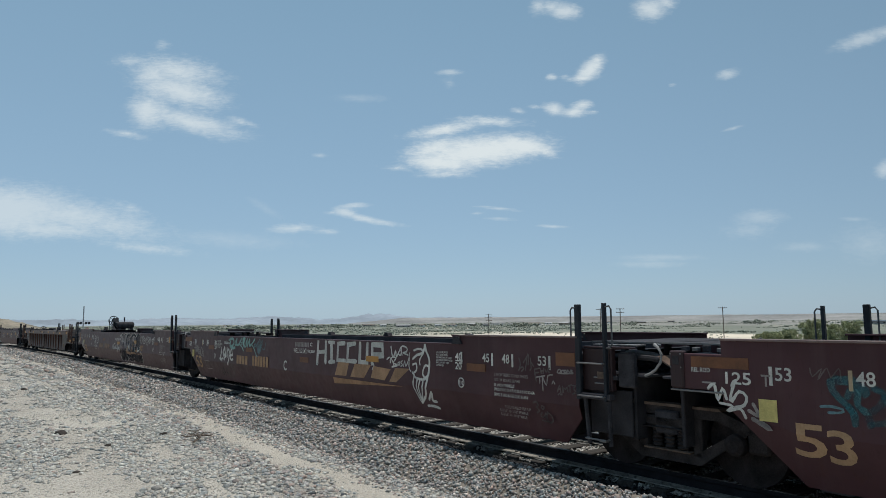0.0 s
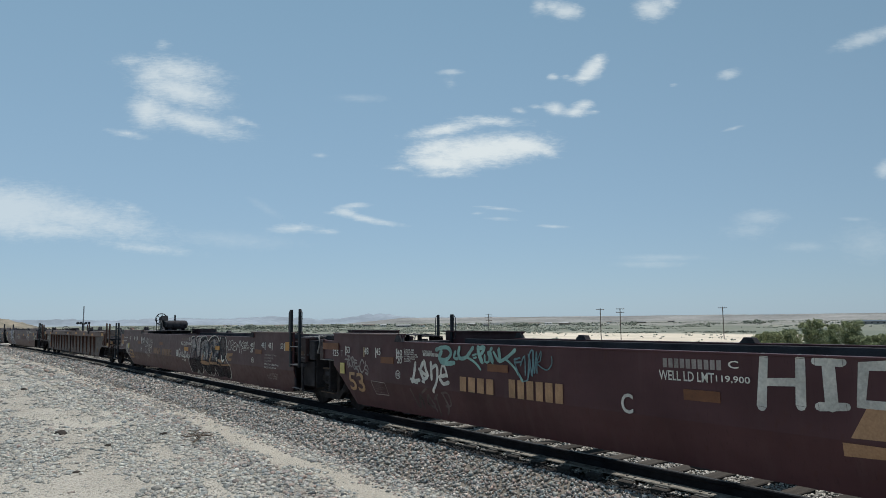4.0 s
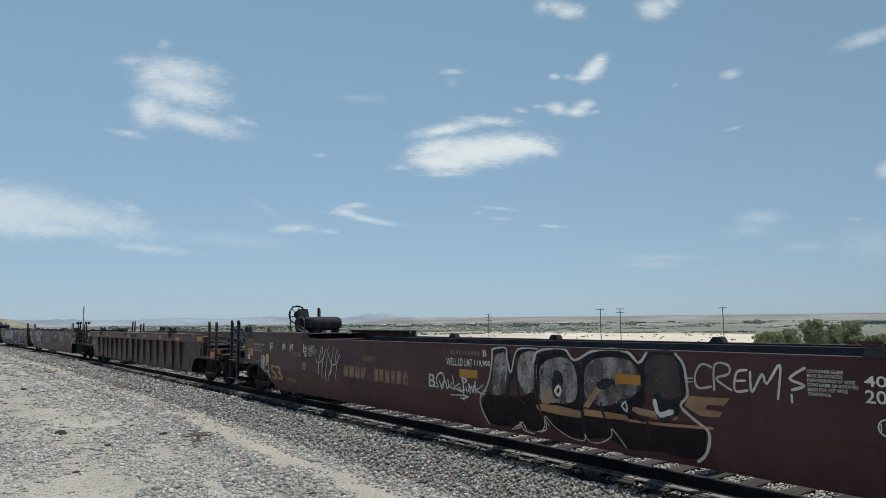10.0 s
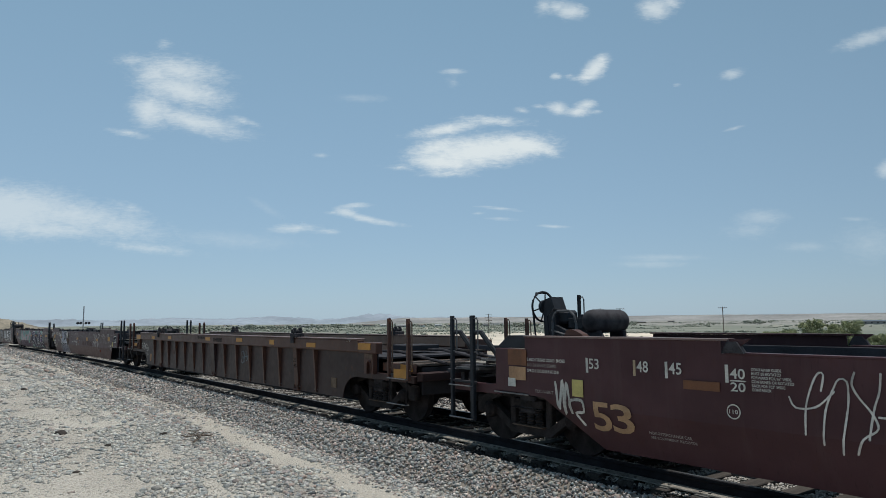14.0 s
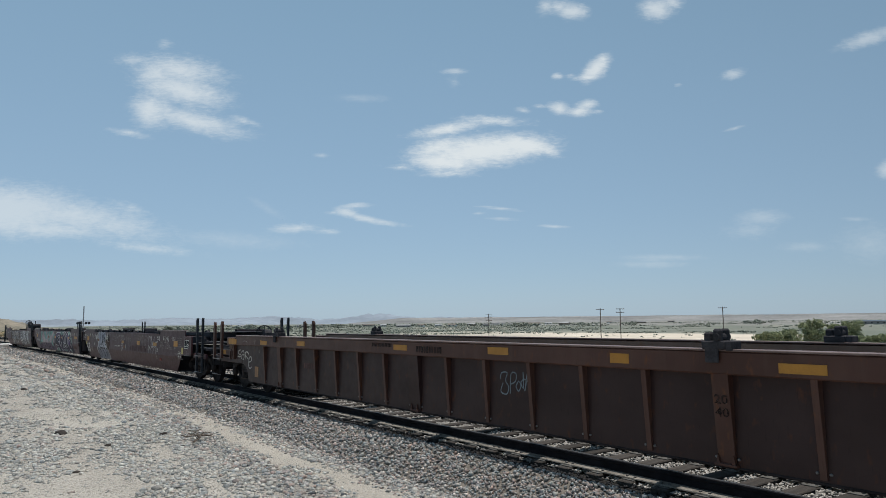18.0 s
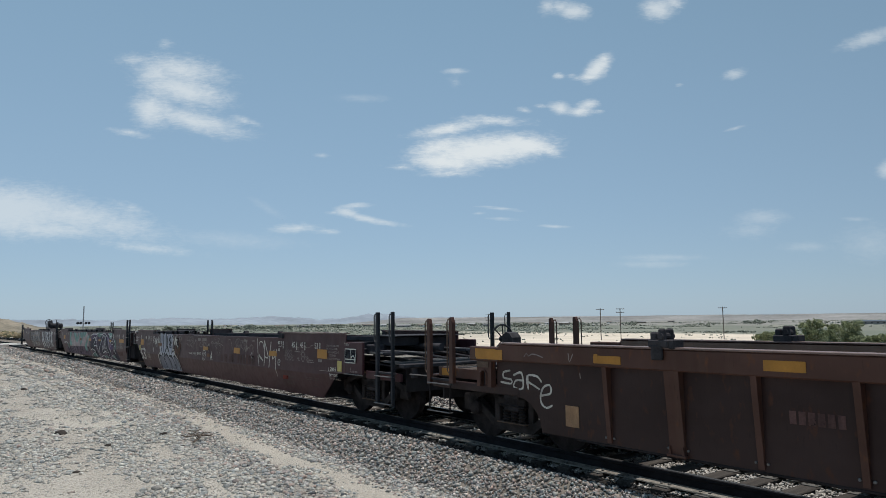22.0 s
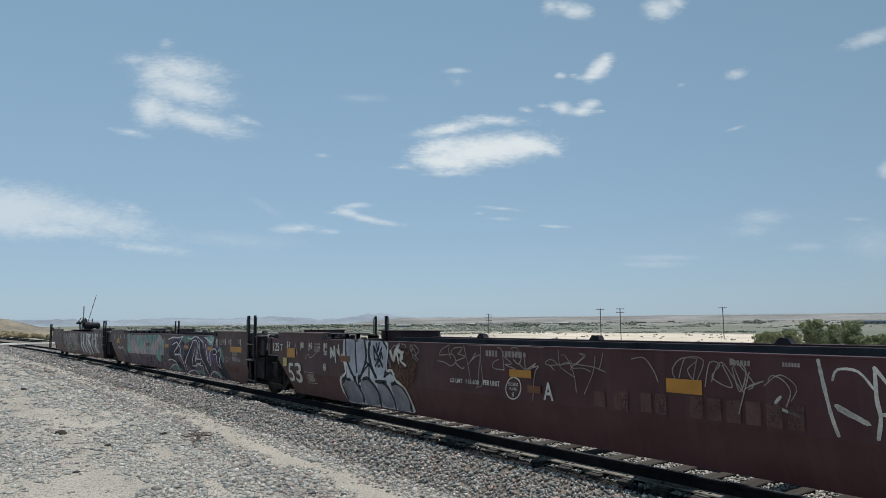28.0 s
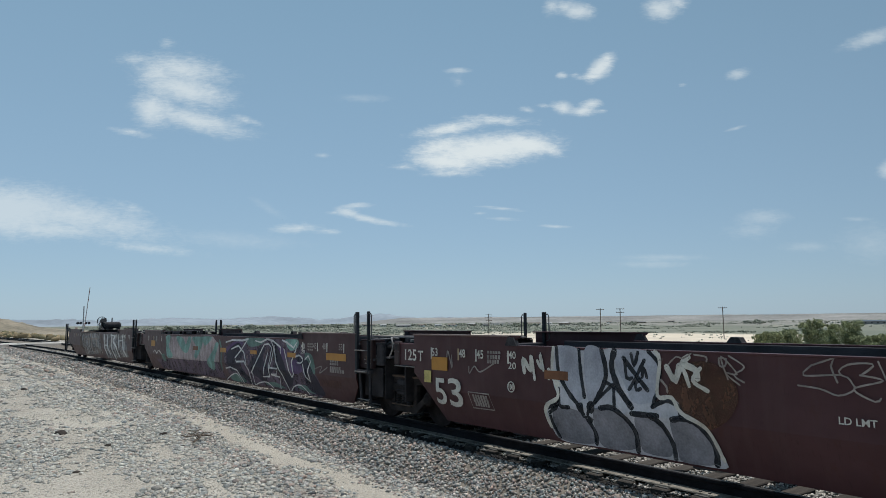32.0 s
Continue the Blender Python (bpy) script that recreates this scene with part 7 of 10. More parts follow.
stroke(RC, CHALK, 0.032, [(-8.81, 1.11), (-8.64, 1.15), (-8.62, 0.93), (-8.81, 0.93), (-8.77, 1.03), (-8.63, 1.04)])
stroke(RC, CHALK, 0.032, [(-8.51, 1.11), (-8.50, 0.93), (-8.52, 1.11), (-8.32, 1.12), (-8.23, 1.05)])
stroke(RC, CHALK, 0.032, [(-8.50, 1.03), (-8.27, 0.94)])
stroke(RC, CHALK, 0.032, [(-8.25, 0.85), (-8.05, 0.90), (-8.06, 1.01), (-8.19, 0.97), (-8.25, 0.83), (-8.22, 0.73), (-8.13, 0.69), (-8.03, 0.73)])
patch(RC, GOLD, -7.77, -7.53, 0.48, 0.76, "card")
patch(RC, YELLOW, -9.59, -9.11, 1.36, 1.49)
patch(RC, YELLOW, -7.14, -7.08, 1.37, 1.48)
stroke(RC, GREYPAINT, 0.015, [(-8.46, 1.40), (-8.41, 1.45), (-8.37, 1.41), (-8.30, 1.44), (-8.19, 1.43), (-8.08, 1.40)])
stroke(RC, GREYPAINT, 0.015, [(-7.59, 1.47), (-7.57, 1.36), (-7.51, 1.46)])
stroke(RC, GREYPAINT, 0.015, [(-7.49, 1.21), (-7.48, 1.14)])
patch(RC, YELLOW, 9.06, 9.55, 1.37, 1.50)
patch(RC, YELLOW, 10.40, 10.89, 0.89, 1.05)
patch(V1, YELLOW, 5.23, 5.70, 1.09, 1.22)
letters(V1, WHITE, 5.86, 5.95, 0.93, 0.98, "110")
stroke(V1, CHALK, 0.037, [(4.43, 1.51), (4.47, 1.25), (4.52, 0.99), (4.57, 0.82)])
stroke(V1, CHALK, 0.025, [(4.55, 1.33), (4.60, 1.43), (4.78, 1.42), (4.90, 1.27)])
stroke(V1, CHALK, 0.043, [(4.59, 1.06), (4.84, 0.95), (4.57, 1.09)])
stroke(V1, CHALK, 0.037, [(4.92, 1.46), (4.92, 1.18), (4.94, 1.02), (4.91, 0.83)])
stroke(V1, CHALK, 0.037, [(4.92, 1.46), (5.17, 1.07), (4.96, 1.05)])
stroke(V1, CHALK, 0.037, [(5.35, 1.44), (5.29, 1.16), (5.26, 0.98), (5.24, 0.80)])
stroke(V1, CHALK, 0.031, [(5.54, 1.25), (5.46, 1.02), (5.66, 1.11), (5.64, 0.95)])
stroke(V1, CHALK, 0.043, [(5.71, 1.26), (5.64, 1.01), (5.65, 0.77)])
stroke(V1, CHALK, 0.025, [(5.65, 0.77), (5.66, 0.60)])
stroke(V1, CHALK, 0.031, [(4.04, 1.13), (3.99, 1.04), (4.21, 0.96)])
patch(V1, RED2, 6.03, 6.31, 0.56, 0.70)
letters(V1, WHITE, 5.81, 5.95, 1.40, 1.475, "40")
letters(V1, WHITE, 5.82, 5.94, 1.225, 1.30, "20")
stroke(V1, WHITE, 0.012, [(5.81, 1.35), (5.96, 1.35)], False)
stroke(V1, WHITE, 0.02, [(5.985, 1.33), (5.985, 1.47)], False)
for row in range(6):
    bars(V1, FAINT, 6.09, 6.37 - 0.1 * (row == 5), 1.445 - 0.04 * row, 1.463 - 0.04 * row, 5)
letters(V1, FAINT, 6.78, 7.02, 1.385, 1.47, "REM")
stroke(V1, GREYPAINT, 0.014, [(6.79, 1.35), (7.0, 1.345)], False)
stroke(V1, GREYPAINT, 0.014, [(6.84, 1.31), (6.98, 1.305)], False)
letters(V1, FAINT, 7.24, 7.5, 1.385, 1.47, "THIR")
stroke(V1, GREYPAINT, 0.014, [(7.6, 1.39), (7.75, 1.41)], False)
stroke(V1, GREYPAINT, 0.012, [(7.35, 1.35), (7.6, 1.35)], False)
bars(V1, GREYPAINT, 6.76, 7.04, 1.235, 1.262, 4)
for q in range(3):
    stroke(V1, GREYPAINT, 0.014, [(6.24 + 0.13 * q, 1.13), (6.27 + 0.13 * q, 1.27), (6.36 + 0.13 * q, 1.24), (6.29 + 0.13 * q, 1.19), (6.38 + 0.13 * q, 1.14)])
    stroke(V1, GREYPAINT, 0.014, [(6.22 + 0.17 * q, 1.03), (6.27 + 0.17 * q, 1.1), (6.35 + 0.17 * q, 1.08), (6.31 + 0.17 * q, 1.03), (6.4 + 0.17 * q, 1.05)])
stroke(V1, GREYPAINT, 0.012, [(6.2, 1.13), (6.45, 1.12), (6.75, 1.14)])
stroke(V1, GREYPAINT, 0.018, [(7.13, 1.14), (7.16, 1.22), (7.24, 1.24), (7.31, 1.18), (7.31, 1.09), (7.25, 1.03), (7.17, 1.05), (7.13, 1.14)])
stroke(V1, GREYPAINT, 0.012, [(7.18, 1.12), (7.2, 1.16), (7.23, 1.13), (7.27, 1.16), (7.28, 1.1)])
for q in range(9):
    stroke(V1, GREYPAINT, 0.01, [(7.22 + 0.1 * math.cos(0.35 * q), 1.15 + 0.1 * math.sin(0.35 * q)), (7.22 + 0.15 * math.cos(0.35 * q), 1.15 + 0.14 * math.sin(0.35 * q))], False)
stroke(V1, GREYPAINT, 0.014, [(6.92, 1.08), (7.0, 1.12), (6.97, 1.03), (7.06, 1.05)])
stroke(V1, GREYPAINT, 0.014, [(7.38, 1.12), (7.48, 1.16), (7.44, 1.1), (7.53, 1.12)])
bars(V1, GREYPAINT, 7.38, 7.74, 1.06, 1.082, 5)
bars(V1, GREYPAINT, 7.42, 7.8, 1.015, 1.037, 5)
bars(V1, FAINT, 6.4, 6.7, 0.645, 0.66, 4)
bars(V1, FAINT, 6.4, 6.7, 0.605, 0.62, 4)
bars(V1, FAINT, 6.13, 6.6, 0.5, 0.515, 6)
bars(V1, FAINT, 6.15, 6.62, 0.455, 0.47, 6)
bars(V1, FAINT, 7.22, 8.0, 0.665, 0.682, 9)
bars(V1, FAINT, 7.24, 8.0, 0.62, 0.637, 9)
bars(V1, FAINT, 7.57, 8.02, 0.475, 0.49, 6)
letters(V1, GREYPAINT, 8.44, 8.99, 1.40, 1.443, "2 INCH H.F. COMP. SHOES")
letters(V1, GREYPAINT, 8.44, 8.93, 1.335, 1.378, "NO. 24 BRAKE BEAMS")
letters(V1, GREYPAINT, 8.44, 8.99, 1.262, 1.306, "8 OC D-5 4 IC D-5")
letters(V1, GREYPAINT, 8.58, 8.87, 1.192, 1.235, "TCC-III-60LT")
letters(V1, GREYPAINT, 8.44, 9.05, 1.122, 1.165, "SIDE BRG SET-UP HGT 5-1/16")
letters(V1, WHITE, 8.62, 8.87, 0.885, 0.965, "200-5")
letters(V1, WHITE, 8.53, 8.575, 0.88, 0.955, "L")
letters(V1, WHITE, 8.57, 8.94, 0.765, 0.828, "EMPTY LOAD")
letters(V1, GREYPAINT, 8.57, 9.07, 0.685, 0.745, "5/8' ADJ. BLOCK")
letters(V1, GREYPAINT, 9.55, 9.79, 0.89, 0.935, "JACK HERE")
stroke(V1, GREYPAINT, 0.01, [(9.49, 1.0), (9.49, 0.91)], False)
stroke(V1, GREYPAINT, 0.02, [(9.21, 1.485), (9.26, 1.485), (9.23, 1.43)])
stroke(V1, GREYPAINT, 0.02, [(9.33, 1.485), (9.285, 1.48), (9.32, 1.45), (9.28, 1.43)])
stroke(V1, GREYPAINT, 0.02, [(9.36, 1.49), (9.36, 1.43), (9.39, 1.45), (9.42, 1.48)])
stroke(V1, GREYPAINT, 0.012, [(2.88, 1.25), (2.98, 1.48), (3.20, 1.46), (3.11, 1.23)])
stroke(V1, GREYPAINT, 0.012, [(3.29, 1.24), (3.42, 1.45), (3.65, 1.15), (3.54, 1.49), (3.77, 1.25), (3.71, 1.18)])
stroke(V1, GREYPAINT, 0.012, [(3.88, 1.23), (4.05, 1.35), (4.21, 1.24), (4.15, 1.10)])
patch(V1, YELLOW, 7.97, 8.44, 1.13, 1.33)
patch(V1, GREYPAINT, 8.02, 8.19, 1.05, 1.11, "card")
patch(V1, PALE, 8.91, 9.10, 0.89, 1.11, "card")
stroke(V1, GREYPAINT, 0.012, [(8.07, 0.87), (9.10, 0.87)], False)
fill(V1, BLACKS, [(9.26, 1.10), (9.68, 1.10), (9.68, 1.36), (9.26, 1.36)])
stroke(V1, WHITE, 0.02, [(9.25, 1.37), (9.70, 1.37), (9.68, 1.09), (9.24, 1.09), (9.25, 1.37)], False)
stroke(V1, WHITE, 0.018, [(9.49, 1.37), (9.50, 1.16)], False)
stroke(V1, WHITE, 0.02, [(9.25, 1.16), (9.68, 1.16)], False)
stroke(V1, WHITE, 0.025, [(9.50, 1.19), (9.58, 1.24), (9.64, 1.20), (9.65, 1.11)])
stroke(V1, GREYPAINT, 0.012, [(0.92, 1.23), (0.83, 1.30), (0.76, 1.31), (0.76, 1.35), (0.84, 1.38), (0.93, 1.36), (0.98, 1.31)])
stroke(V1, GREYPAINT, 0.012, [(1.00, 1.52), (1.00, 1.40), (1.02, 1.30)])
stroke(V1, GREYPAINT, 0.012, [(0.85, 1.30), (1.04, 1.32), (1.23, 1.34), (1.41, 1.33), (1.63, 1.31), (1.81, 1.26)])
stroke(V1, GREYPAINT, 0.012, [(1.05, 1.44), (1.11, 1.45), (1.21, 1.34), (1.23, 1.27)])
stroke(V1, GREYPAINT, 0.012, [(1.03, 1.28), (1.16, 1.22), (1.29, 1.16)])
stroke(V1, GREYPAINT, 0.012, [(1.03, 1.30), (1.09, 1.34), (1.19, 1.35)])
stroke(V1, GREYPAINT, 0.012, [(1.23, 1.32), (1.27, 1.21), (1.29, 1.14), (1.31, 0.97)])
stroke(V1, GREYPAINT, 0.012, [(1.26, 1.31), (1.40, 1.40), (1.46, 1.45), (1.38, 1.48), (1.49, 1.46), (1.39, 1.38), (1.29, 1.32)])
stroke(V1, GREYPAINT, 0.012, [(1.22, 1.38), (1.26, 1.30), (1.21, 1.26)])
stroke(V1, GREYPAINT, 0.012, [(1.27, 1.28), (1.44, 1.29), (1.57, 1.25), (1.48, 1.28)])
stroke(V1, GREYPAINT, 0.012, [(1.65, 1.45), (1.61, 1.25), (1.45, 0.96)])
stroke(V1, GREYPAINT, 0.012, [(1.78, 1.49), (1.75, 1.38), (1.71, 1.28)])
patch(V1, YELLOW, 2.71, 3.17, 1.08, 1.24)
bars(V1, MUTED, 1.58, 1.83, 0.82, 1.01, 1)
bars(V1, MUTED, 1.90, 2.19, 0.81, 1.04, 1)
bars(V1, MUTED, 2.31, 2.73, 0.82, 1.05, 2)
bars(V1, MUTED, 2.98, 4.30, 0.82, 1.06, 6)
bars(V1, GREYPAINT, 3.51, 3.75, 1.42, 1.48, 6)
bars(V1, GREYPAINT, 4.08, 4.26, 1.43, 1.48, 6)
stroke(V1, GREYPAINT, 0.014, [(2.84, 1.23), (2.80, 1.34), (2.92, 1.47), (3.13, 1.47), (3.00, 1.35), (3.06, 1.24)])
stroke(V1, GREYPAINT, 0.014, [(3.12, 1.46), (3.06, 1.22)])
stroke(V1, GREYPAINT, 0.014, [(3.21, 1.18), (3.28, 1.44), (3.40, 1.42), (3.30, 1.28), (3.53, 1.19), (3.43, 1.42)])
stroke(V1, GREYPAINT, 0.014, [(3.52, 1.49), (3.68, 1.41), (3.68, 1.28), (3.61, 1.15), (3.54, 1.40)])
stroke(V1, GREYPAINT, 0.014, [(3.68, 1.19), (3.88, 1.28), (3.72, 1.22)])
stroke(V1, GREYPAINT, 0.014, [(3.59, 0.92), (3.73, 1.36)])
stroke(V1, GREYPAINT, 0.014, [(3.93, 1.29), (3.97, 1.34), (4.08, 1.30), (4.15, 1.19), (4.10, 1.04)])
stroke(V1, GREYPAINT, 0.014, [(2.23, 1.44), (2.41, 1.46), (2.54, 1.32), (2.60, 1.19)])
fill(V1, RUSTW, [(-2.86, 1.45), (-2.57, 1.37), (-2.45, 1.10), (-2.59, 0.83), (-2.90, 0.69), (-3.22, 0.76), (-3.34, 1.03), (-3.19, 1.34)])
fill(V1, SILV, [(-5.32, 0.53), (-5.36, 0.61), (-5.28, 0.72), (-5.11, 0.78), (-5.05, 0.87), (-5.16, 1.07), (-5.14, 1.54), (-4.73, 1.55), (-4.65, 1.52), (-4.29, 1.54), (-4.15, 1.56), (-4.05, 1.55), (-3.47, 1.54), (-3.40, 1.45), (-3.43, 1.16), (-3.50, 0.95), (-3.34, 1.01), (-3.18, 0.97), (-3.15, 0.85), (-3.00, 0.81), (-2.82, 0.67), (-2.72, 0.41), (-2.73, 0.29), (-3.22, 0.28), (-3.69, 0.28), (-4.38, 0.28), (-5.17, 0.28)])
fill(V1, SILV2, [(-5.04, 1.54), (-4.73, 1.55), (-4.68, 1.32), (-4.62, 1.02), (-4.60, 0.94), (-4.72, 0.84), (-4.87, 0.97), (-5.01, 1.22)])
fill(V1, SILV2, [(-4.57, 1.54), (-4.29, 1.54), (-4.25, 1.31), (-4.31, 1.07), (-4.44, 0.88), (-4.55, 0.92)])
fill(V1, SILV2, [(-4.03, 1.54), (-3.57, 1.54), (-3.45, 1.40), (-3.48, 1.13), (-3.55, 0.95), (-3.81, 0.92), (-3.95, 1.15), (-4.06, 1.35)])
fill(V1, SLATE, [(-5.24, 0.61), (-5.07, 0.74), (-4.80, 0.74), (-4.61, 0.66), (-4.53, 0.45), (-4.59, 0.31), (-5.17, 0.30)])
fill(V1, SLATE, [(-4.46, 0.76), (-4.22, 0.81), (-3.99, 0.73), (-3.89, 0.58), (-3.89, 0.35), (-4.38, 0.28), (-4.50, 0.43)])
fill(V1, SLATE, [(-3.82, 0.73), (-3.63, 0.78), (-3.43, 0.69), (-3.37, 0.48), (-3.42, 0.32), (-3.75, 0.31), (-3.82, 0.39)])
fill(V1, SLATE, [(-3.31, 0.75), (-3.11, 0.80), (-2.93, 0.71), (-2.82, 0.53), (-2.84, 0.32), (-3.25, 0.28), (-3.30, 0.39)])
stroke(V1, BLACKS, 0.07, [(-5.08, 1.54), (-5.05, 1.22), (-4.89, 0.97), (-4.70, 0.79), (-4.65, 0.67)])
stroke(V1, BLACKS, 0.06, [(-4.67, 1.53), (-4.65, 1.24), (-4.60, 0.92)])
stroke(V1, BLACKS, 0.07, [(-4.29, 1.54), (-4.23, 1.32), (-4.25, 1.14), (-4.42, 0.87)])
stroke(V1, BLACKS, 0.09, [(-4.08, 1.53), (-4.13, 1.32), (-4.02, 1.06), (-3.85, 0.86)])
stroke(V1, BLACKS, 0.05, [(-3.57, 1.54), (-3.42, 1.38), (-3.45, 1.13), (-3.54, 0.89)])
stroke(V1, BLACKS, 0.06, [(-5.06, 0.99), (-5.05, 0.77), (-4.89, 0.76)])
stroke(V1, BLACKS, 0.05, [(-4.27, 1.14), (-4.10, 1.08), (-3.86, 0.89)])
stroke(V1, BLACKS, 0.05, [(-4.12, 1.11), (-4.46, 0.84), (-4.58, 0.68), (-4.51, 0.63), (-4.56, 0.61)])
fill(V1, BLACKS, [(-4.74, 0.82), (-4.64, 0.84), (-4.63, 0.74), (-4.69, 0.70), (-4.74, 0.75)])
fill(V1, BLACKS, [(-4.56, 0.84), (-4.48, 0.88), (-4.43, 0.79), (-4.50, 0.71), (-4.56, 0.75)])
stroke(V1, BLACKS, 0.05, [(-4.11, 1.08), (-4.11, 0.82)])
stroke(V1, BLACKS, 0.07, [(-4.34, 0.80), (-4.15, 0.82), (-3.95, 0.70), (-3.85, 0.54), (-3.88, 0.31)])
stroke(V1, BLACKS, 0.07, [(-3.85, 0.78), (-3.48, 0.79)])
stroke(V1, BLACKS, 0.07, [(-3.60, 0.78), (-3.44, 0.69), (-3.34, 0.48), (-3.35, 0.31)])
stroke(V1, BLACKS, 0.06, [(-3.54, 0.89), (-3.35, 0.98), (-3.19, 0.93), (-3.16, 0.81)])
stroke(V1, BLACKS, 0.08, [(-3.28, 0.77), (-3.08, 0.80), (-2.90, 0.70), (-2.79, 0.51), (-2.82, 0.32)])
stroke(V1, BLACKS, 0.07, [(-4.60, 0.64), (-4.51, 0.46), (-4.54, 0.32)])
stroke(V1, BLACKS, 0.06, [(-5.28, 0.62), (-5.26, 0.48), (-5.19, 0.32)])
stroke(V1, BLACKS, 0.06, [(-5.30, 0.72), (-5.09, 0.77), (-5.28, 0.65)])
stroke(V1, BLACKS, 0.05, [(-3.92, 1.44), (-3.90, 1.21), (-3.82, 1.21)])
stroke(V1, BLACKS, 0.06, [(-3.94, 1.45), (-3.77, 1.26), (-3.60, 1.08)])
stroke(V1, BLACKS, 0.05, [(-3.63, 1.43), (-3.80, 1.16), (-3.87, 1.07)])
stroke(V1, BLACKS, 0.05, [(-3.82, 1.50), (-3.78, 1.36), (-3.72, 1.52)])
stroke(V1, BLACKS, 0.045, [(-3.67, 1.23), (-3.64, 1.34), (-3.60, 1.23)])
stroke(V1, BLACKS, 0.05, [(-3.71, 1.19), (-3.77, 1.15), (-3.76, 1.07), (-3.70, 1.09)])
stroke(V1, WHITE, 0.06, [(-5.14, 1.54), (-5.17, 1.21), (-5.07, 0.90), (-5.27, 0.77), (-5.36, 0.64), (-5.31, 0.45)])
stroke(V1, WHITE, 0.05, [(-3.47, 1.54), (-3.41, 1.43), (-3.46, 1.03), (-3.27, 1.02), (-3.15, 0.86), (-2.85, 0.71), (-2.72, 0.38)])
stroke(V1, WHITE, 0.07, [(-5.73, 1.18), (-5.75, 1.37), (-5.60, 1.21), (-5.59, 1.40)])
stroke(V1, WHITE, 0.05, [(-5.57, 1.40), (-5.52, 1.09)])
stroke(V1, WHITE, 0.05, [(-5.46, 1.35), (-5.38, 1.25), (-5.40, 1.45), (-5.34, 1.23)])
stroke(V1, WHITE, 0.06, [(-5.24, 1.24), (-5.16, 1.13), (-5.04, 1.05)])
stroke(V1, WHITE, 0.05, [(-5.24, 1.12), (-5.11, 1.22)])
stroke(V1, WHITE, 0.07, [(-3.32, 1.37), (-3.21, 1.22), (-3.15, 1.39)])
stroke(V1, WHITE, 0.05, [(-3.20, 1.20), (-3.11, 1.36), (-3.03, 1.17)])
stroke(V1, WHITE, 0.08, [(-3.03, 1.49), (-3.10, 1.42), (-2.94, 1.35), (-2.92, 1.26)])
stroke(V1, WHITE, 0.05, [(-2.88, 1.37), (-2.98, 1.23), (-2.80, 1.13)])
letters(V1, GREYPAINT, -3.43, -3.36, 1.43, 1.46, "UNIT")
letters(V1, WHITE, -6.06, -5.90, 1.36, 1.47, "40")
letters(V1, WHITE, -6.07, -5.90, 1.21, 1.31, "20")
letters(V1, WHITE, -6.06, -5.98, 0.92, 0.98, "110")
patch(V1, ORANGE, -5.32, -4.88, 1.11, 1.23)
stroke(V1, GREYPAINT, 0.02, [(-3.29, 1.40), (-3.18, 1.49), (-3.10, 1.47), (-2.99, 1.53)])
stroke(V1, GREYPAINT, 0.02, [(-2.95, 1.52), (-2.80, 1.50), (-2.80, 1.45)])
stroke(V1, GREYPAINT, 0.02, [(-2.65, 1.49), (-2.56, 1.49), (-2.58, 1.41), (-2.64, 1.41), (-2.65, 1.49)])
stroke(V1, GREYPAINT, 0.02, [(-2.53, 1.52), (-2.36, 1.41), (-2.48, 1.32), (-2.37, 1.25)])
stroke(V1, GREYPAINT, 0.03, [(-3.40, 1.21), (-3.33, 1.14), (-3.32, 1.08)])
letters(V1, WHITE, -8.88, -8.51, 1.23, 1.43, "125")
letters(V1, WHITE, -8.46, -8.30, 1.23, 1.41, "T")
patch(V1, YELLOW, -8.05, -7.60, 1.10, 1.32)
patch(V1, PALE, -8.27, -8.07, 0.88, 1.08, "card")
letters(V1, WHITE, -7.96, -7.66, 0.53, 0.97, "5")
letters(V1, WHITE, -7.59, -7.22, 0.52, 0.99, "3")
letters(V1, WHITE, -6.07, -5.96, 0.91, 0.99, "130")
stroke(V1, GREYPAINT, 0.015, [(-7.05, 0.80), (-6.54, 0.80), (-6.48, 0.56), (-7.00, 0.55), (-7.05, 0.80)], False)
bars(V1, GREYPAINT, -6.96, -6.58, 0.71, 0.77, 6)
bars(V1, GREYPAINT, -6.95, -6.57, 0.65, 0.71, 6)
bars(V1, GREYPAINT, -6.93, -6.57, 0.59, 0.65, 6)
stroke(V1, GREYPAINT, 0.03, [(-7.62, 1.22), (-7.58, 1.43), (-7.47, 1.16), (-7.48, 1.36)])
stroke(V1, GREYPAINT, 0.025, [(-7.02, 1.20), (-7.01, 1.09), (-6.88, 1.21), (-6.74, 1.13), (-6.41, 1.27)])
bars(V1, GREYPAINT, -6.57, -6.24, 1.42, 1.46, 5)
bars(V1, GREYPAINT, -6.57, -6.25, 1.34, 1.40, 5)
bars(V1, GREYPAINT, -6.57, -6.28, 1.27, 1.33, 5)
letters(V1, WHITE, 0.71, 0.90, 0.82, 1.07, "A")
fill(V2, VMAUVE, [(-6.94, 0.61), (-2.78, 0.73), (0.39, 0.77), (0.59, 0.31), (-1.73, 0.29), (-6.23, 0.28)], False)
fill(V2, VPALE, [(-5.57, 1.47), (-0.26, 1.53), (0.27, 1.30), (0.36, 0.78), (-1.77, 0.74), (-5.28, 0.70)], False)
fill(V2, VGREENL, [(-5.49, 1.45), (-4.88, 1.49), (-5.08, 1.12), (-4.56, 0.80), (-5.28, 0.74)])
fill(V2, VGREENL, [(-4.18, 1.47), (-3.39, 1.45), (-3.04, 1.23), (-2.75, 1.49), (-2.44, 1.43), (-2.81, 0.98), (-3.45, 1.03)])
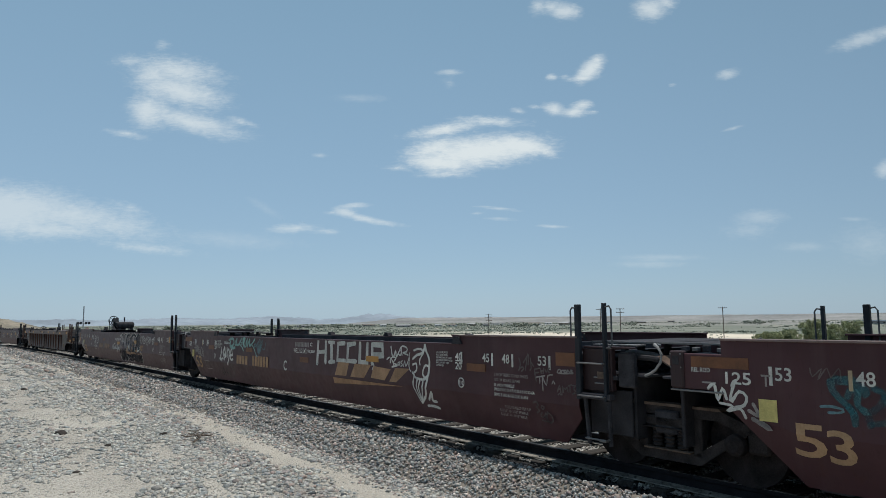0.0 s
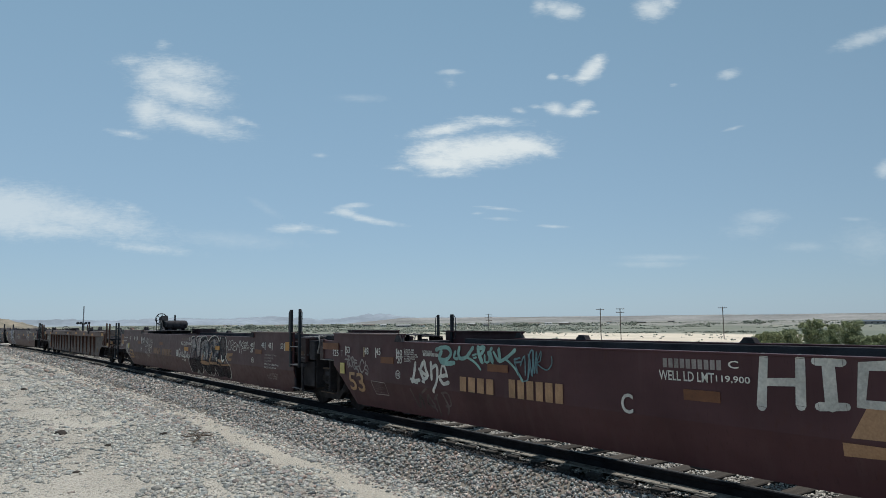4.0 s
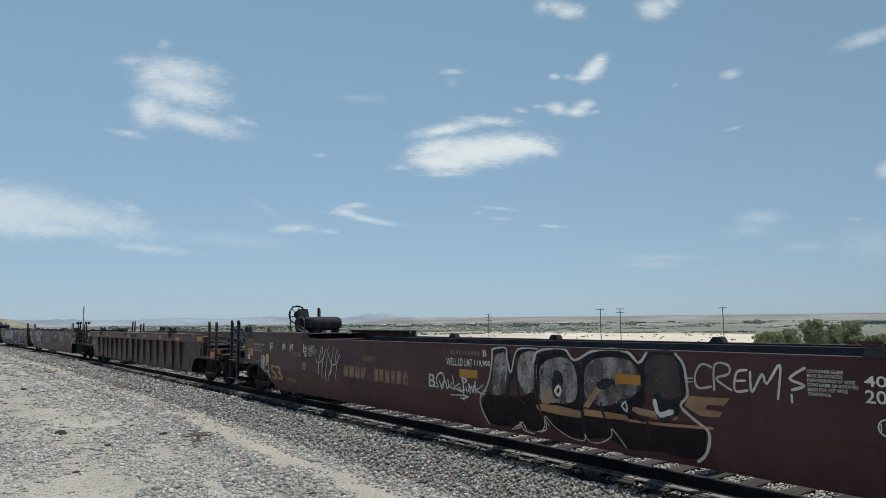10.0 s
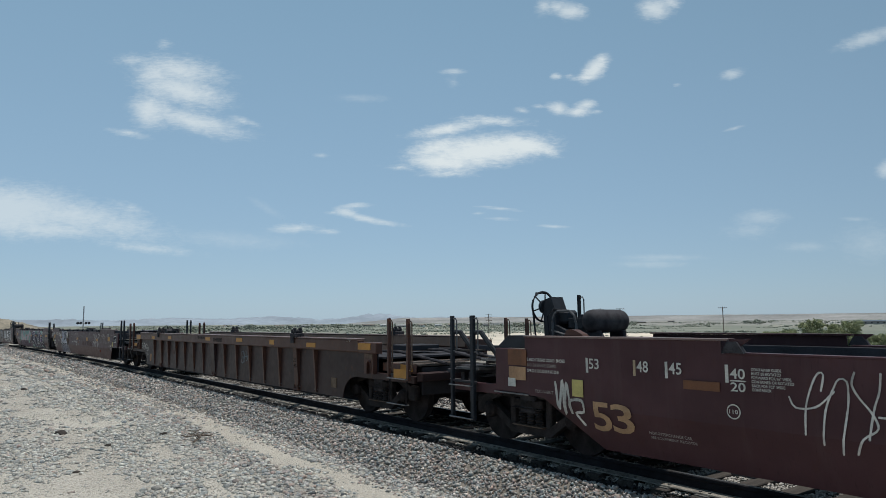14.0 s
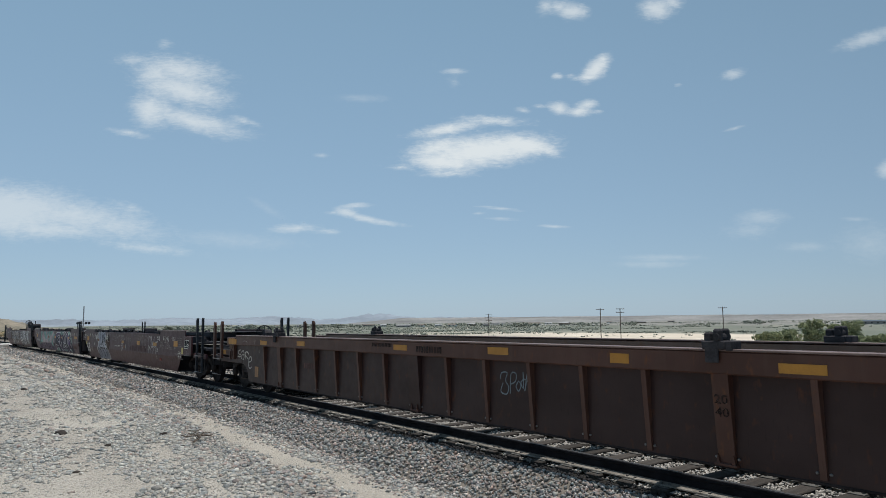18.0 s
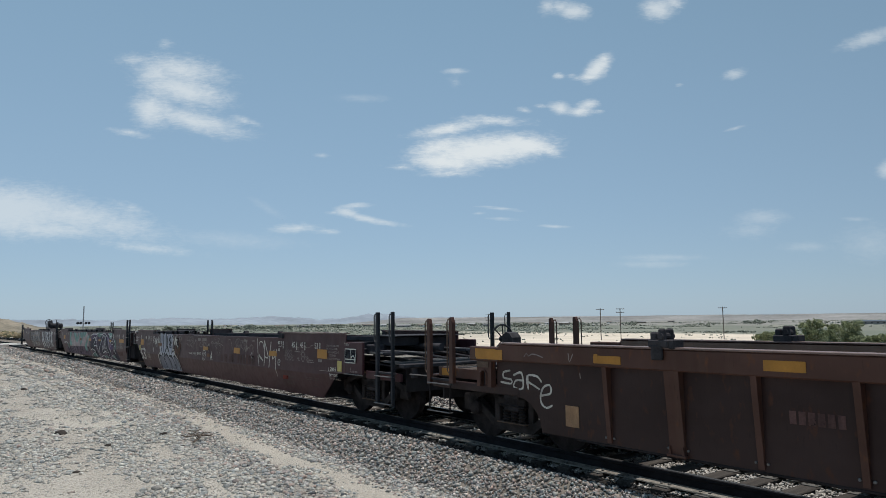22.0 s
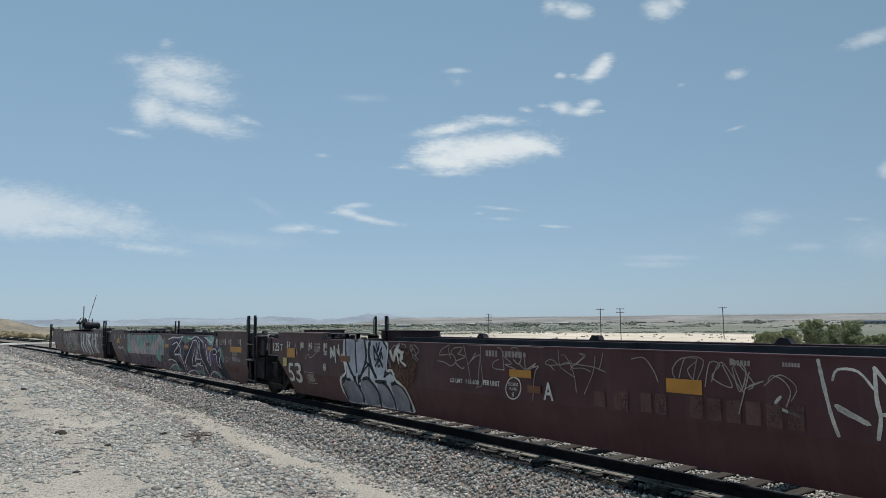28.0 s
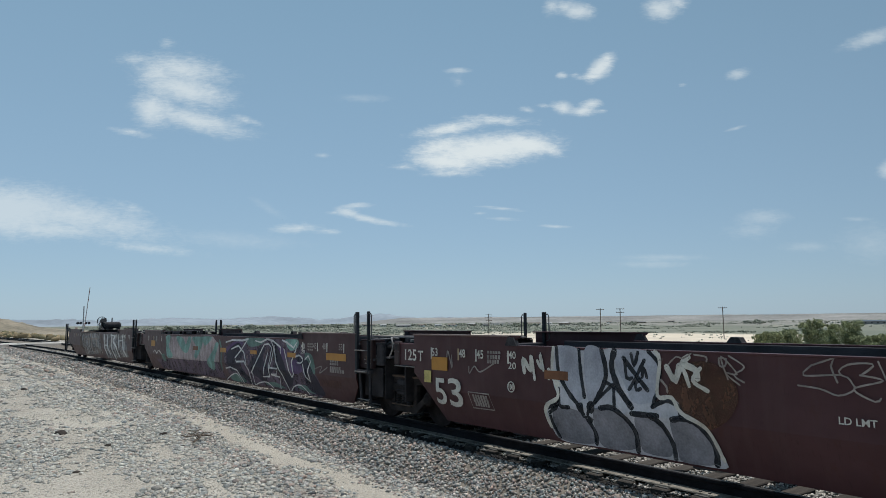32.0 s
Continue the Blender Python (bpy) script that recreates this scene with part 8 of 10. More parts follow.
fill(V2, VGREENL, [(-2.34, 1.46), (-1.45, 1.50), (-1.25, 1.32), (-1.78, 0.83), (-2.08, 0.88), (-1.91, 1.19)])
fill(V2, VGREENL, [(-1.45, 1.50), (-0.35, 1.51), (-0.96, 1.24), (-1.25, 1.38)])
fill(V2, VGREENL, [(-0.82, 0.72), (-0.23, 1.11), (0.01, 1.35), (0.27, 1.30), (-0.04, 0.89), (-0.18, 0.55), (-0.54, 0.53)])
stroke(V2, VGREEN, 0.10, [(0.35, 1.41), (0.53, 1.14), (0.49, 0.58)])
fill(V2, VGREEN, [(-6.04, 0.78), (-5.66, 0.83), (-5.56, 0.59), (-5.89, 0.58)])
fill(V2, VMAUVE, [(0.93, 1.25), (2.50, 1.50), (5.02, 1.51), (6.00, 1.42), (6.51, 1.08), (6.91, 0.31), (5.51, 0.29), (3.38, 0.28), (1.39, 0.30), (0.89, 0.65)])
fill(V2, VGREEN, [(2.49, 1.52), (3.83, 1.52), (3.58, 1.36), (2.79, 1.30)])
fill(V2, VGREENL, [(5.14, 1.53), (5.84, 1.52), (5.79, 1.32), (5.37, 1.27)])
fill(V2, VGREEN, [(6.21, 1.20), (6.60, 1.17), (6.76, 0.80), (6.42, 0.74)])
fill(V2, VGREEN, [(1.07, 0.42), (1.68, 0.50), (2.28, 0.31), (1.24, 0.28)])
fill(V2, VGREEN, [(3.63, 0.34), (4.25, 0.43), (4.84, 0.31)])
fill(V2, VGREEN, [(5.61, 0.39), (6.03, 0.48), (6.53, 0.30)])
fill(V2, VPURP, [(1.09, 1.26), (2.21, 1.47), (2.08, 1.18), (1.19, 0.99)])
fill(V2, VPURP, [(4.57, 1.34), (5.15, 1.26), (5.10, 1.03), (4.70, 1.11)])
fill(V2, VPURP, [(5.49, 1.00), (6.01, 1.07), (6.07, 0.79), (5.49, 0.73)])
fill(V2, VDARK, [(1.02, 1.07), (1.92, 1.38), (2.30, 1.13), (2.11, 0.76), (2.70, 0.38), (3.12, 0.28), (2.57, 0.28), (1.68, 0.58), (1.22, 0.56)])
fill(V2, VDARK, [(2.68, 0.74), (3.59, 1.32), (3.84, 1.27), (3.73, 0.98), (4.23, 0.81), (4.59, 0.82), (3.63, 0.44), (3.24, 0.47)])
fill(V2, VDARK, [(4.21, 1.33), (4.57, 1.39), (5.28, 0.72), (5.50, 0.60), (5.18, 0.36), (4.83, 0.56)])
fill(V2, VDARK, [(5.70, 1.10), (6.31, 1.08), (6.86, 0.56), (6.96, 0.30), (6.23, 0.39), (6.12, 0.85)])
stroke(V2, VWHITE, 0.038, [(0.91, 1.38), (1.47, 1.45), (2.27, 1.45), (2.69, 1.5)], False)
stroke(V2, VWHITE, 0.038, [(2.61, 1.47), (2.2, 1.21), (1.68, 0.95), (1.78, 0.85), (2.39, 0.88), (2.64, 0.66), (2.64, 0.27)], False)
stroke(V2, VWHITE, 0.038, [(1.39, 1.19), (1.93, 1.3), (2.37, 1.12), (2.56, 0.79)], False)
stroke(V2, VWHITE, 0.038, [(0.82, 0.62), (1.24, 0.67), (1.73, 0.6), (2.05, 0.27)], False)
stroke(V2, VWHITE, 0.038, [(2.79, 0.59), (3.14, 0.79), (3.8, 1.37), (4.1, 1.39), (4.29, 1.3), (4.09, 0.8), (4.04, 0.56), (3.58, 0.53), (3.83, 0.82), (4.04, 1.16)], False)
stroke(V2, VWHITE, 0.038, [(2.88, 0.59), (2.86, 0.27)], False)
stroke(V2, VWHITE, 0.038, [(3.18, 1.46), (3.57, 1.42), (4.02, 1.52), (4.39, 1.47), (4.85, 1.32), (4.85, 1.18)], False)
stroke(V2, VWHITE, 0.038, [(4.24, 1.47), (4.47, 1.27), (4.55, 0.97), (4.88, 0.65), (5.1, 0.27)], False)
stroke(V2, VWHITE, 0.038, [(4.46, 1.36), (4.27, 0.95), (4.08, 0.72)], False)
stroke(V2, VWHITE, 0.038, [(4.13, 0.79), (4.66, 0.79), (4.5, 0.64), (4.16, 0.62), (4.7, 0.58), (4.57, 0.29)], False)
stroke(V2, VWHITE, 0.038, [(4.94, 1.5), (5.21, 1.45), (5.61, 1.33), (5.82, 1.49), (5.73, 1.28), (5.49, 1.0), (5.58, 0.71), (5.43, 0.62), (5.33, 0.79), (5.05, 1.29)], False)
stroke(V2, VWHITE, 0.038, [(5.71, 1.12), (5.92, 1.16), (6.11, 1.08), (6.02, 0.99), (5.81, 0.99)], True)
stroke(V2, VWHITE, 0.038, [(6.23, 1.08), (6.4, 1.17), (6.52, 1.04), (6.38, 0.85), (6.41, 0.58), (6.23, 0.67), (6.11, 0.96)], False)
stroke(V2, VWHITE, 0.032, [(0.65, 0.27), (1.14, 0.43), (1.65, 0.5), (1.88, 0.27)], True)
stroke(V2, VWHITE, 0.032, [(2.9, 0.27), (3.3, 0.36), (3.78, 0.39), (4.11, 0.27)], True)
stroke(V2, VWHITE, 0.032, [(5.19, 0.27), (5.45, 0.41), (5.85, 0.45), (6.19, 0.27)], True)
patch(V2, ORANGE, -2.20, -1.70, 1.07, 1.20)
patch(V2, YELLOW, -7.56, -7.01, 1.08, 1.30)
patch(V2, YELLOW, 0.45, 0.93, 1.08, 1.21)
stroke(V2, CHALK, 0.05, [(-7.25, 0.85), (-6.99, 0.93), (-6.70, 0.83), (-6.45, 0.94), (-6.04, 0.82)])
patch(V2, YELLOW, 2.84, 3.30, 1.10, 1.20)
patch(V2, YELLOW, 5.26, 5.72, 1.10, 1.21)
patch(V2, YELLOW, 7.29, 8.18, 1.11, 1.26)
letters(V2, WHITE, 6.02, 6.22, 1.31, 1.45, "40")
letters(V2, WHITE, 6.03, 6.23, 1.21, 1.30, "20")
bars(V2, GREYPAINT, 6.35, 6.65, 1.42, 1.46, 3)
bars(V2, GREYPAINT, 6.35, 6.65, 1.36, 1.40, 3)
bars(V2, GREYPAINT, 6.36, 6.65, 1.29, 1.33, 3)
bars(V2, GREYPAINT, 7.46, 7.85, 1.07, 1.12, 5)
bars(V2, GREYPAINT, 7.46, 7.86, 1.01, 1.06, 5)
bars(V2, GREYPAINT, 7.46, 7.96, 0.92, 0.98, 6)
bars(V2, GREYPAINT, 7.46, 8.12, 0.85, 0.92, 6)
stroke(V2, GREYPAINT, 0.025, [(6.71, 0.88), (7.08, 0.96), (6.99, 0.81), (7.35, 0.95)])
bars(V2, MUTED, 6.86, 7.92, 0.58, 0.68, 10)
bars(V2, MUTED, 6.86, 7.88, 0.52, 0.61, 10)
fill(V3, FAINT2, [(-2.98, 1.46), (1.86, 1.52), (2.26, 0.74), (-2.48, 0.57)])
fill(V3, VWASH, [(-2.97, 1.44), (1.96, 1.50), (2.44, 0.51), (-1.87, 0.31)], False)
fill(V3, VWASH, [(2.70, 1.46), (7.42, 1.47), (7.84, 0.51), (3.38, 0.31)], False)
stroke(V3, VTAN, 0.16, [(-2.14, 1.42), (-1.91, 0.90), (-1.46, 0.39)])
stroke(V3, VTAN, 0.14, [(-1.07, 1.38), (-0.68, 0.82)])
stroke(V3, VTAN, 0.16, [(-0.16, 1.43), (0.06, 0.94), (0.57, 0.42)])
stroke(V3, VTAN, 0.14, [(0.94, 1.39), (1.29, 0.91), (1.70, 0.53)])
stroke(V3, VTAN, 0.06, [(-1.81, 1.16), (1.45, 1.22)])
stroke(V3, VTAN, 0.06, [(-2.24, 1.39), (-0.56, 1.42)])
stroke(V3, VWHITE, 0.16, [(3.02, 1.41), (3.11, 0.95), (3.52, 0.45)])
stroke(V3, VWHITE, 0.16, [(3.77, 1.38), (3.86, 0.92), (4.20, 0.52)])
stroke(V3, VWHITE, 0.06, [(3.12, 0.93), (3.85, 0.94)])
stroke(V3, VWHITE, 0.16, [(4.52, 1.43), (4.71, 0.89), (5.13, 0.37)])
stroke(V3, VWHITE, 0.05, [(4.43, 1.43), (5.34, 1.39)])
stroke(V3, VWHITE, 0.14, [(5.34, 1.39), (4.98, 1.16), (5.68, 0.87), (5.99, 0.44)])
stroke(V3, VWHITE, 0.14, [(6.04, 1.44), (6.06, 0.90)])
stroke(V3, VWHITE, 0.14, [(6.87, 1.45), (6.97, 0.90), (7.33, 0.53)])
stroke(V3, VWHITE, 0.05, [(6.09, 1.18), (6.92, 1.21)])
letters(U1, GREYPAINT, 6.92, 7.66, 1.091, 1.135, "2 INCH TREAD COND. SHOES")
letters(U1, GREYPAINT, 6.92, 7.49, 1.014, 1.058, "NO. 24 BRAKE BEAMS")
letters(U1, WHITE, 6.91, 7.37, 0.937, 0.981, "38 INCH WHEELS")
letters(U1, WHITE, 6.91, 7.79, 0.872, 0.916, "SPRG 7 OC D-5 7 IC D-6 5 IIC D-6A")
letters(U1, WHITE, 6.91, 7.65, 0.796, 0.840, "SPRG 2 OC B-353 2 IC B-354")
letters(U1, GREYPAINT, 7.11, 7.67, 0.624, 0.668, "TCC-IV-45LT SET-UP")
letters(U1, GREYPAINT, 6.98, 7.59, 0.563, 0.606, "5-1/16' +/- 1/16' FEMALE")
letters(U1, GREYPAINT, 6.98, 7.55, 0.501, 0.545, "5-3/16' +/- 1/16' MALE")
letters(U2, GREYPAINT, 6.86, 7.60, 1.087, 1.130, "2 INCH TREAD COND. SHOES")
letters(U2, GREYPAINT, 6.86, 7.43, 1.010, 1.053, "NO. 24 BRAKE BEAMS")
letters(U2, GREYPAINT, 6.86, 7.31, 0.936, 0.979, "38 INCH WHEELS")
letters(U2, WHITE, 6.86, 7.74, 0.849, 0.893, "SPRG 7 OC D-5 7 IC D-6 5 IIC D-6A")
letters(U2, WHITE, 6.85, 7.60, 0.773, 0.816, "SPRG 2 OC B-353 2 IC B-354")
letters(U2, GREYPAINT, 7.05, 7.61, 0.614, 0.657, "TCC-IV-45LT SET-UP")
letters(U2, GREYPAINT, 6.92, 7.54, 0.561, 0.604, "5-1/16' +/- 1/16' FEMALE")
letters(U2, GREYPAINT, 6.93, 7.50, 0.503, 0.546, "5-3/16' +/- 1/16' MALE")
letters(U2, WHITE, -9.20, -8.46, 1.341, 1.386, "2 INCH TREAD COND. SHOES")
letters(U2, GREYPAINT, -9.20, -8.63, 1.265, 1.310, "NO. 24 BRAKE BEAMS")
letters(U2, WHITE, -9.20, -8.58, 1.186, 1.231, "SPRG 6 OC D-5 4 IC D-5")
letters(U2, GREYPAINT, -9.05, -8.69, 0.905, 0.949, "TCC-IV-60LT")
letters(U2, GREYPAINT, -7.17, -6.59, 0.555, 0.592, "NON-INTERCHANGE CAR")
letters(U2, GREYPAINT, -7.16, -6.53, 0.500, 0.536, "SEE EQUIPMENT REGISTER")
stroke(U2, CHALK, 0.02, [(-5.43, 1.14), (-5.37, 1.04), (-5.18, 1.06), (-5.04, 1.18), (-5.00, 1.22)])
stroke(U2, CHALK, 0.02, [(-5.29, 0.79), (-5.27, 1.06), (-5.19, 1.30), (-5.13, 1.39), (-5.09, 1.37), (-5.12, 1.22)])
stroke(U2, CHALK, 0.02, [(-5.13, 0.71), (-5.09, 1.03), (-5.00, 1.26), (-4.95, 1.34), (-4.88, 1.32), (-4.88, 1.12), (-4.93, 0.86), (-4.97, 0.64)])
stroke(U2, CHALK, 0.02, [(-4.81, 1.41), (-4.84, 1.30), (-4.79, 1.19), (-4.69, 1.06), (-4.64, 0.95), (-4.66, 0.89), (-4.77, 0.81), (-4.84, 0.66)])
stroke(U2, CHALK, 0.02, [(-4.59, 1.41), (-4.61, 1.25), (-4.66, 1.10), (-4.70, 0.92), (-4.72, 0.81)])
stroke(U2, CHALK, 0.02, [(-4.63, 1.02), (-4.50, 1.03), (-4.39, 1.12), (-4.29, 1.24), (-4.32, 1.24)])
stroke(U2, CHALK, 0.018, [(-4.49, 1.08), (-4.46, 1.25), (-4.40, 1.34), (-4.36, 1.35), (-4.38, 1.24)])
stroke(U2, CHALK, 0.016, [(-4.34, 1.21), (-4.41, 1.05), (-4.45, 0.87), (-4.50, 0.68)])
stroke(U2, FAINT, 0.012, [(-3.68, 1.39), (-3.63, 1.39), (-3.66, 1.31)])
stroke(U2, FAINT, 0.012, [(-3.61, 1.37), (-3.64, 1.28)])
stroke(U2, FAINT, 0.012, [(-3.61, 1.32), (-3.58, 1.31), (-3.61, 1.27), (-3.56, 1.28)])
letters(U2, BIGGOLD, -8.02, -7.72, 0.498, 0.874, "5")
letters(U2, BIGGOLD, -7.71, -7.37, 0.506, 0.871, "3")
letters(U2, WHITE, -6.05, -5.88, 1.280, 1.390, "40")
letters(U2, WHITE, -6.05, -5.88, 1.147, 1.244, "20")
stroke(U2, WHITE, 0.014, [(-6.05, 1.26), (-5.88, 1.26)], False)
letters(U2, WHITE, -5.81, -5.37, 1.166, 1.403, "CONTAINER GUIDE|MUST BE ROTATED|FORWARD FOR 96' WIDE|CONTAINER OR ROTATED|BACK FOR 102' WIDE|CONTAINER")
letters(U2, WHITE, -6.08, -5.98, 0.913, 0.957, "110")
patch(U2, ORANGE, -6.63, -6.18, 1.13, 1.23)
stroke(V1, GREYPAINT, 0.012, [(-0.97, 1.54), (-0.05, 1.55), (0.73, 1.54)], False)
stroke(V1, GREYPAINT, 0.018, [(-1.67, 1.46), (-1.56, 1.50), (-1.46, 1.53), (-1.49, 1.46), (-1.44, 1.31)])
stroke(V1, GREYPAINT, 0.018, [(-1.67, 1.46), (-1.75, 1.36), (-1.40, 1.38), (-1.31, 1.31), (-1.30, 1.25), (-1.44, 1.19), (-1.60, 1.24), (-1.81, 1.26)])
stroke(V1, GREYPAINT, 0.018, [(-1.40, 1.38), (-1.42, 1.42), (-1.34, 1.48), (-1.18, 1.50), (-1.12, 1.48), (-1.23, 1.39)])
stroke(V1, GREYPAINT, 0.018, [(-1.24, 1.39), (-1.05, 1.35), (-1.30, 1.26), (-1.13, 1.16), (-1.08, 1.19)])
stroke(V1, GREYPAINT, 0.016, [(-1.08, 1.52), (-0.98, 1.23), (-0.92, 1.01)])
stroke(V1, GREYPAINT, 0.018, [(-0.78, 1.42), (-0.98, 1.22), (-0.88, 1.31), (-0.68, 1.39), (-0.70, 1.19), (-0.74, 0.93), (-0.77, 0.88)])
stroke(V1, GREYPAINT, 0.018, [(-0.66, 1.52), (-0.65, 1.26), (-0.62, 0.95), (-0.77, 0.89)])
stroke(V1, GREYPAINT, 0.018, [(-0.25, 1.51), (-0.16, 1.49), (-0.11, 1.19)])
stroke(V1, GREYPAINT, 0.018, [(-0.11, 1.19), (-0.33, 1.20), (-0.38, 1.24), (-0.34, 1.30), (-0.23, 1.34)])
stroke(V1, GREYPAINT, 0.018, [(0.04, 1.51), (0.13, 1.53), (0.21, 1.50), (0.18, 1.41)])
stroke(V1, GREYPAINT, 0.018, [(-0.14, 1.40), (0.06, 1.29), (-0.09, 1.27), (0.13, 1.22)])
stroke(V1, GREYPAINT, 0.018, [(0.10, 1.41), (0.27, 1.46), (0.27, 1.38), (0.21, 1.29), (0.10, 1.35)])
stroke(V1, GREYPAINT, 0.018, [(0.34, 1.38), (0.37, 1.23), (0.57, 1.32), (0.50, 1.26)])
stroke(V1, GREYPAINT, 0.018, [(0.23, 1.29), (0.37, 1.22), (0.62, 1.28), (0.54, 1.17), (0.49, 0.79)])
stroke(V1, GREYPAINT, 0.018, [(-2.55, 1.27), (-2.62, 1.51), (-2.44, 1.33), (-2.58, 1.34), (-2.42, 1.22)])
letters(V1, WHITE, -1.45, -1.12, 0.928, 0.996, "LD LMT")
letters(V1, WHITE, -1.03, -0.70, 0.921, 1.001, "115,600")
letters(V1, WHITE, -0.60, -0.21, 0.937, 1.015, "PER UNIT")
letters(V1, WHITE, -0.02, 0.19, 0.968, 1.017, "EXCEEDS")
letters(V1, WHITE, 0.01, 0.16, 0.906, 0.946, "PLATE")
letters(V1, WHITE, 0.06, 0.10, 0.808, 0.880, "H")
stroke(V1, WHITE, 0.02, [(0.10, 1.10), (0.21, 1.06), (0.25, 0.95), (0.19, 0.83), (0.08, 0.78), (-0.03, 0.81), (-0.08, 0.92), (-0.01, 1.05), (0.10, 1.10)])
bars(V1, GREYPAINT, -0.54, -0.25, 1.38, 1.47, 4)
bars(V1, GREYPAINT, -0.16, 0.27, 1.38, 1.47, 6)
bars(V1, GREYPAINT, 0.31, 0.37, 1.39, 1.46, 1)
patch(V1, YELLOW, 0.01, 0.47, 1.10, 1.21)
patch(V1, ORANGE, 0.39, 0.65, 0.90, 1.00)
stroke(U1, FAINT, 0.028, [(7.75, 0.76), (7.81, 0.78), (7.84, 0.74), (7.80, 0.70), (7.84, 0.66), (7.78, 0.62)])
stroke(U1, FAINT, 0.022, [(7.91, 0.73), (7.95, 0.72), (7.92, 0.68), (7.89, 0.70), (7.91, 0.73)])
stroke(U1, FAINT, 0.026, [(7.88, 0.63), (7.84, 0.58), (7.91, 0.57), (7.95, 0.63)])
stroke(U1, FAINT, 0.022, [(7.85, 0.52), (7.97, 0.51)])
stroke(U1, FAINT, 0.026, [(7.99, 0.65), (8.06, 0.60), (8.06, 0.53), (7.99, 0.50), (7.95, 0.56), (7.99, 0.65)])
letters(RC, SOOTMARK, 5.92, 6.08, 1.0, 1.1, "20")
letters(RC, SOOTMARK, 5.92, 6.08, 0.86, 0.96, "40")
mark_words()
cut_letters()


# ---- distance ----
def far_pt(az, dist):
    return dist * math.cos(radians(az)), dist * math.sin(radians(az))


HILL = material("dry_tan_hillside", (0.165, 0.165, 0.16), 0.95, 0, 0.2, 0.006, 0.05, 0, second=(0.33, 0.322, 0.305), stretch=(0.6, 0.6, 9))
# blue-grey base: the distance haze is put into the colour
FARHILL = material("haze_blue_range", (0.242, 0.281, 0.324), 0.95, 0, 0.25, 0.003, 0.03, 0)


def ridge(name, label, dist, az0, az1, height, mat, seed, depth=500, peaks=(), rough=0.34, ripple=0.15):
    """A long range of hills seen from afar, with sloping front and uneven crest."""
    bd, n = Build(), 160
    rows = (0.0, 0.25, 0.5, 0.75, 1.0, 1.3)
    v = []
    for i in range(n + 1):
        az = az0 + (az1 - az0) * i / n
        fade = min(1, i / 12, (n - i) / 12)
        h = height * (0.72 + rough * noise.noise((az * 0.25, seed, 0)) + 0.35 * rough * noise.noise((az * 1.3, seed, 4)))
        for paz, width, extra in peaks:
            h += extra * math.exp(-((az - paz) / width) ** 2)
        h *= fade
        for k, u in enumerate(rows):
            lift = (3 * min(u, 1) ** 2 - 2 * min(u, 1) ** 3) if u <= 1 else 0.8
            bump = 1 + ripple * noise.noise((az * 3, u * 4, seed))
            x, y = far_pt(az, dist + depth * u)
            v.append((x, y, -6 + (h + 4) * lift * bump))
    w = len(rows)
    bd.add(v, [(i * w + k, (i + 1) * w + k, (i + 1) * w + k + 1, i * w + k + 1) for i in range(n) for k in range(w - 1)])
    ob = new(name, bd.mesh(name, mat, True))
    return tagged(ob, label, "hills", kind="structure")


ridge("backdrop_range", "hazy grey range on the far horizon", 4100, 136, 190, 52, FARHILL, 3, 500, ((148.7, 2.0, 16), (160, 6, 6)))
ridge("backdrop_mesa", "long low tan desert mesa beyond the plain", 3300, 92, 152, 38, HILL, 8, 450, rough=0.07, ripple=0.05)
SCRUBHILL = material("scrub_dotted_hillside", (0.13, 0.12, 0.085), 0.95, 0, 0.3, 0.05, 0.35, 0, second=(0.33, 0.28, 0.21))
ridge("backdrop_hill", "tan desert hill dotted with scrub beyond the road crossing", 620, 172.4, 215, 3, SCRUBHILL, 5, 160, ((178.6, 3.0, 13),))

SKYCLOUD = []


